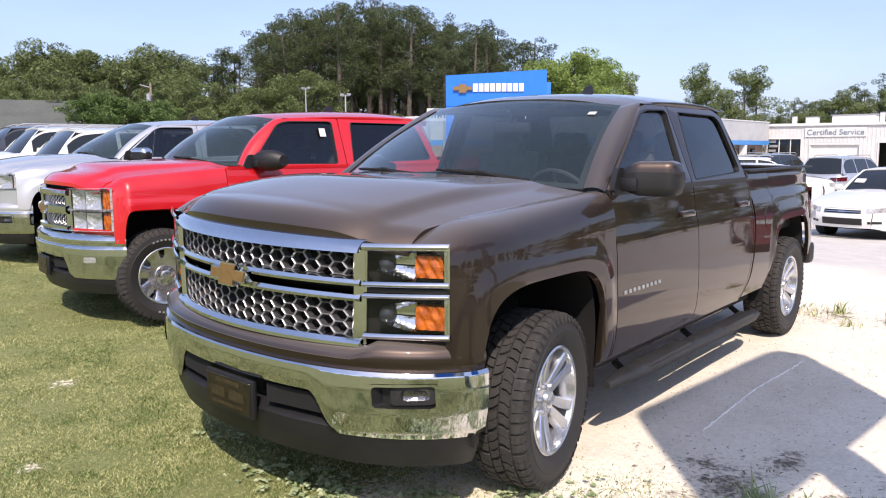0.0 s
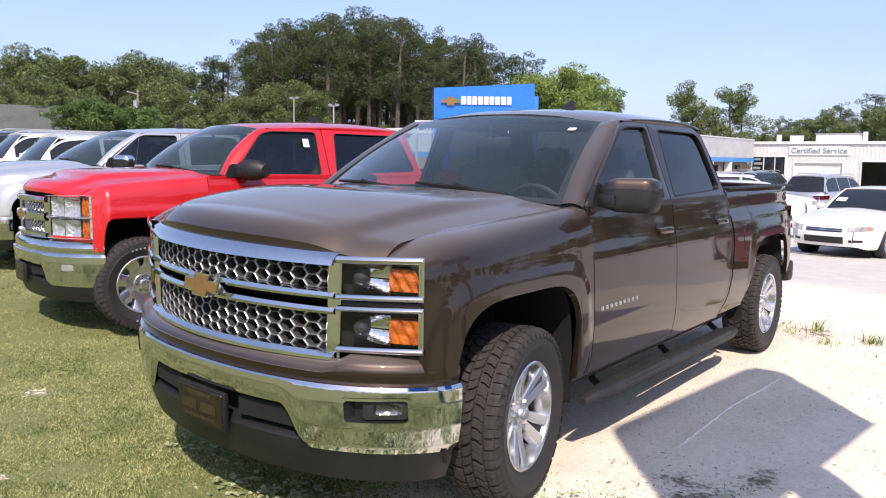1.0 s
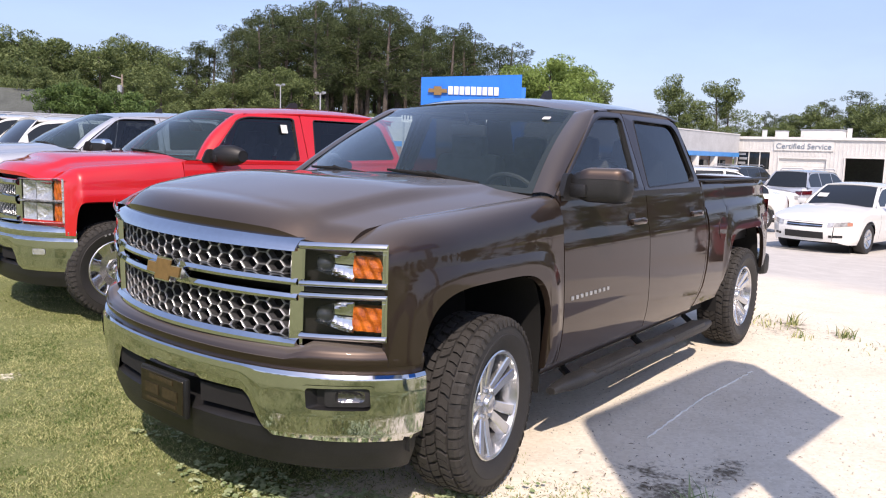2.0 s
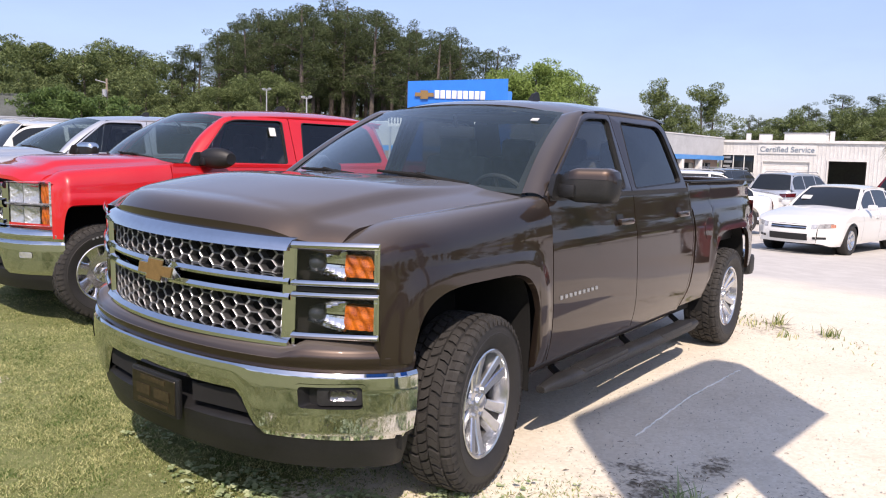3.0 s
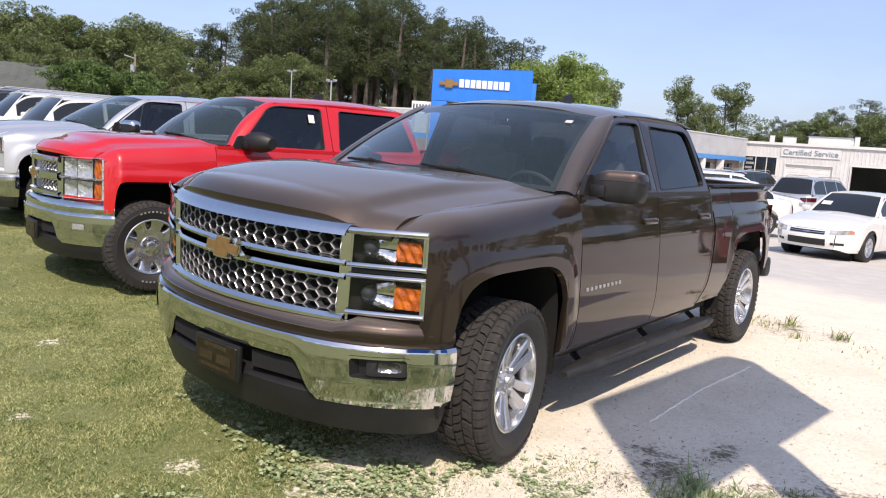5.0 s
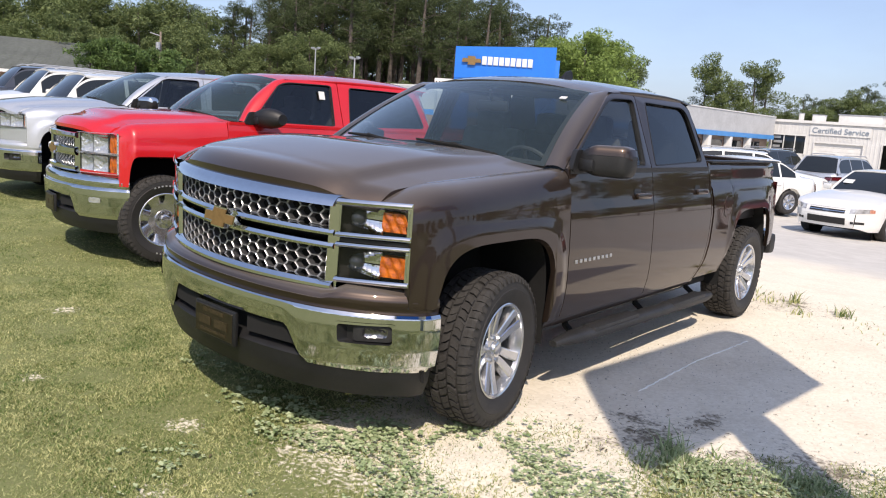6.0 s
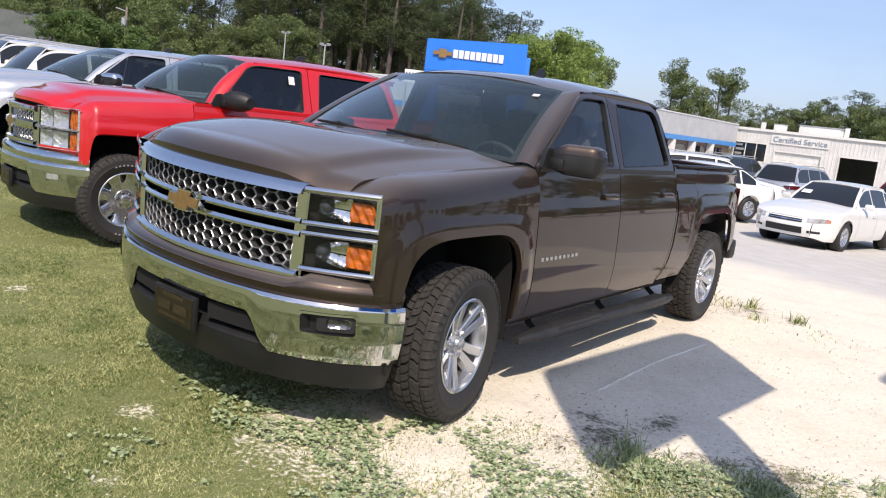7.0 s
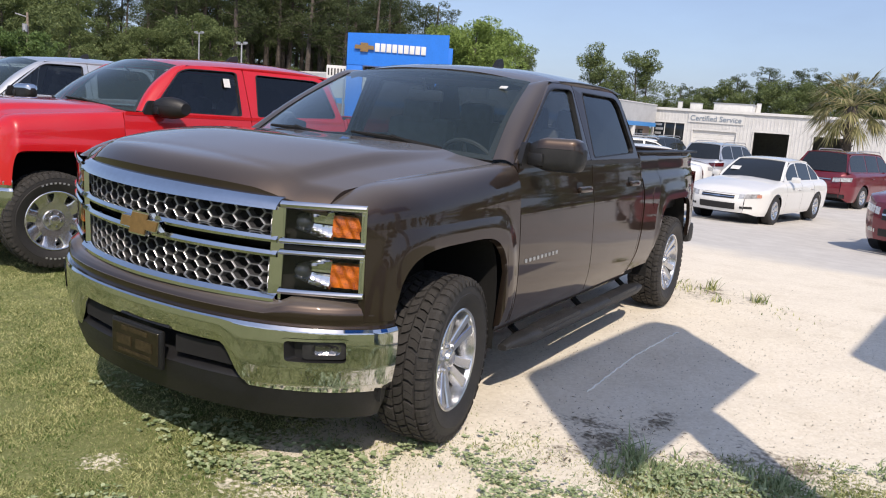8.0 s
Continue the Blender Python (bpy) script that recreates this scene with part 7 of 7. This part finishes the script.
def lawn():
    rng = np.random.default_rng(11)
    pts = []
    for (x0, x1, y0, y1, dens) in ((-3.2, 3.7, -3.5, 1.4, 25000), (-8.0, -3.2, -3.5, 4.0, 8500), (-3.2, -1.0, 1.4, 3.0, 2500), (-14.0, -8.0, -2.0, 5.0, 700), (3.7, 4.6, -2.0, 1.6, 1500)):
        n = int((x1 - x0) * (y1 - y0) * dens)
        for x, y, r in zip(rng.uniform(x0, x1, n), rng.uniform(y0, y1, n), rng.uniform(0, 1, n)):
            g, _ = cover_at(x, y)
            patch = 0.42 + 1.0 * noise.noise((x * 1.3, y * 1.3, 7.0)) + 0.8 * noise.noise((x * 3.9, y * 3.9, 17.0)) + 1.1 * noise.noise((x * 15.0, y * 15.0, 27.0))
            ragged = 0.5 * noise.noise((x * 1.7, y * 1.7, 40.0))
            if r < g * min(1, max(0.16, patch + 0.5)) * sm(-3.3, -2.5, y + ragged) * sm(3.6, 2.9, x + ragged):
                pts.append((x, y, ground_z(x, y) - 0.008))
    scatter("grass", "short mown lawn with dry straw patches", GRASS, pts, 0.006, 0.0175, 0.0032, 0.85, 5)
    # low weeds where lawn and gravel meet
    vs, fs = [], []
    path_ = [Vector((-0.75, -0.62)), Vector((0.30, -0.66)), Vector((0.72, -0.50)), Vector((1.02, 0.05))]

    def from_path(x, y):
        p, best = Vector((x, y)), 9.0
        for a, b in zip(path_, path_[1:]):
            t = min(1.0, max(0.0, (p - a).dot(b - a) / (b - a).length_squared))
            best = min(best, (p - a.lerp(b, t)).length)
        return best
    for _ in range(26000):
        x, y = rng.uniform(-1.2, 2.9), rng.uniform(-1.9, 1.2)
        k = noise.noise((x * 2.1, y * 2.1, 21.0)) + 0.4 * noise.noise((x * 6, y * 6, 2.0))
        near = sm(0.28, 0.03, from_path(x, y))
        open_ = sm(0.0, 0.5, x) * sm(-1.75, -1.2, y)
        if rng.uniform() > max(0.30 * near * sm(-0.25, 0.2, k), 0.75 * open_ * sm(0.02, 0.32, k)) or y > lawn_edge(x) + 0.1 or (abs(x) < 0.85 and y > -0.36):
            continue
        z = rng.uniform(0.003, 0.032)
        for _q in range(3):
            a, r = rng.uniform(0, 6.28), rng.uniform(0.0045, 0.0095) * (1.25 + 0.5 * near)
            c = np.array([x + 0.014 * math.cos(a), y + 0.014 * math.sin(a), z + rng.uniform(-0.004, 0.004)])
            i = len(vs)
            for b in range(5):
                vs.append((c + r * np.array([math.cos(b * 1.257), math.sin(b * 1.257), 0.35 * math.sin(b * 2 + a)])).tolist())
            fs.append(tuple(range(i, i + 5)))
    me = bpy.data.meshes.new("clover")
    me.from_pydata(vs, [], fs)
    me.materials.append(CLOVER)
    tagged(new("clover", me), "low clover weeds creeping over pale gravel", "weeds", kind="stuff")
    # taller tufts
    for x, y, r, n, h in ((1.74, 0.42, 0.05, 40, 0.13), (1.78, 0.30, 0.16, 160, 0.08), (2.02, 0.42, 0.16, 140, 0.06), (2.35, 0.52, 0.16, 200, 0.07), (2.55, 0.35, 0.20, 200, 0.06), (2.85, 1.02, 0.14, 200, 0.07), (1.95, 0.12, 0.22, 150, 0.05), (0.95, 4.62, 0.22, 60, 0.07), (1.13, 4.82, 0.05, 30, 0.14), (1.60, 4.55, 0.10, 50, 0.12), (1.30, 4.25, 0.10, 22, 0.08), (0.75, 4.9, 0.25, 50, 0.05), (1.9, 4.2, 0.3, 24, 0.04)):
        q = rng.normal(size=(n, 2)) * r * 0.55
        pts = [(x + a, y + b, ground_z(x, y) - 0.01) for a, b in q]
        scatter("grass_tuft", "green tuft of weeds growing in the gravel", GRASS if y > 3 else CLOVER, pts, h * 0.35, h, 0.005, 0.5, int(1000 * x))


    # a thin pale raised line across the gravel
    bm = bmnew()
    for x0, y0, x1, y1 in ((1.24, 1.10, 1.235, 2.0), (1.235, 2.0, 1.30, 2.86)):
        n, prev = 26, None
        for k in range(n + 1):
            f = k / n
            x, y = x0 + (x1 - x0) * f + 0.014 * noise.noise((k * 0.6, y0, 1.0)), y0 + (y1 - y0) * f + 0.010 * noise.noise((k * 0.7, 2.0, x0))
            wd = 0.0065 * (0.35 + abs(noise.noise((k * 0.9, x0, 8.0))) * 1.6)
            z = ground_z(x, y)
            row = [bm.verts.new((x + o * wd, y, z + h)) for o, h in ((-1, -0.004), (0, 0.004), (1, -0.004))]
            if prev:
                for j in (0, 1):
                    bm.faces.new((prev[j], row[j], row[j + 1], prev[j + 1]))
            prev = row
    ob = part("sand_line", bm, mat("pale ridge", (0.80, 0.78, 0.72), 0.9, 0.0, 0.08, 20.0), label="thin pale raised line across the gravel", kind="stuff")
    tagged(ob, "thin pale raised line across the gravel", "sand", kind="stuff")
    # loose stones and dry litter on the gravel
    vs, fs, v2, f2 = [], [], [], []
    for _ in range(7000):
        x, y = rng.uniform(0.3, 3.4), rng.uniform(-1.8, 4.5)
        if y < lawn_edge(x) - 0.5 and rng.uniform() < 0.5:
            continue
        r = 0.0022 + 0.0045 * rng.uniform() ** 3
        a = rng.uniform(0, 6.28)
        c = np.array([x, y, ground_z(x, y) - 0.004 + r * 0.4])
        i = len(vs)
        for d in ((1, 0, 0), (0, 1, 0), (-1, 0, 0), (0, -1, 0), (0, 0, 0.7), (0, 0, -0.7)):
            e = np.array([d[0] * math.cos(a) - d[1] * math.sin(a), d[0] * math.sin(a) + d[1] * math.cos(a), d[2]]) * r * rng.uniform(0.7, 1.4)
            vs.append((c + e).tolist())
        fs.extend((i + p, i + q, i + s) for p, q, s in ((0, 1, 4), (1, 2, 4), (2, 3, 4), (3, 0, 4), (1, 0, 5), (2, 1, 5), (3, 2, 5), (0, 3, 5)))
    for _ in range(420):
        k = rng.integers(5)
        cx, cy, sr = ((1.72, 0.62, 0.22), (1.55, 0.45, 0.25), (1.9, 0.2, 0.5), (0.9, -0.9, 0.8), (1.05, 4.65, 0.35))[k]
        x, y = cx + rng.normal() * sr, cy + rng.normal() * sr
        z = ground_z(x, y) + 0.002
        a, l = rng.uniform(0, 6.28), rng.uniform(0.006, 0.022)
        i = len(v2)
        ca, sa = math.cos(a) * l, math.sin(a) * l
        v2 += [(x - ca, y - sa, z), (x - sa * 0.2, y + ca * 0.2, z + 0.006), (x + ca, y + sa, z + 0.001), (x + sa * 0.2, y - ca * 0.2, z + 0.004)]
        f2.append((i, i + 1, i + 2, i + 3))
    for nm, lab, v_, f_, ma in (("pebbles", "loose pale limestone chips on the gravel", vs, fs, STONE), ("litter", "dry leaf litter and dark debris on the gravel", v2, f2, LITTER)):
        me = bpy.data.meshes.new(nm)
        me.from_pydata(v_, [], f_)
        me.materials.append(ma)
        tagged(new(nm, me), lab, nm, kind="stuff")


lawn()
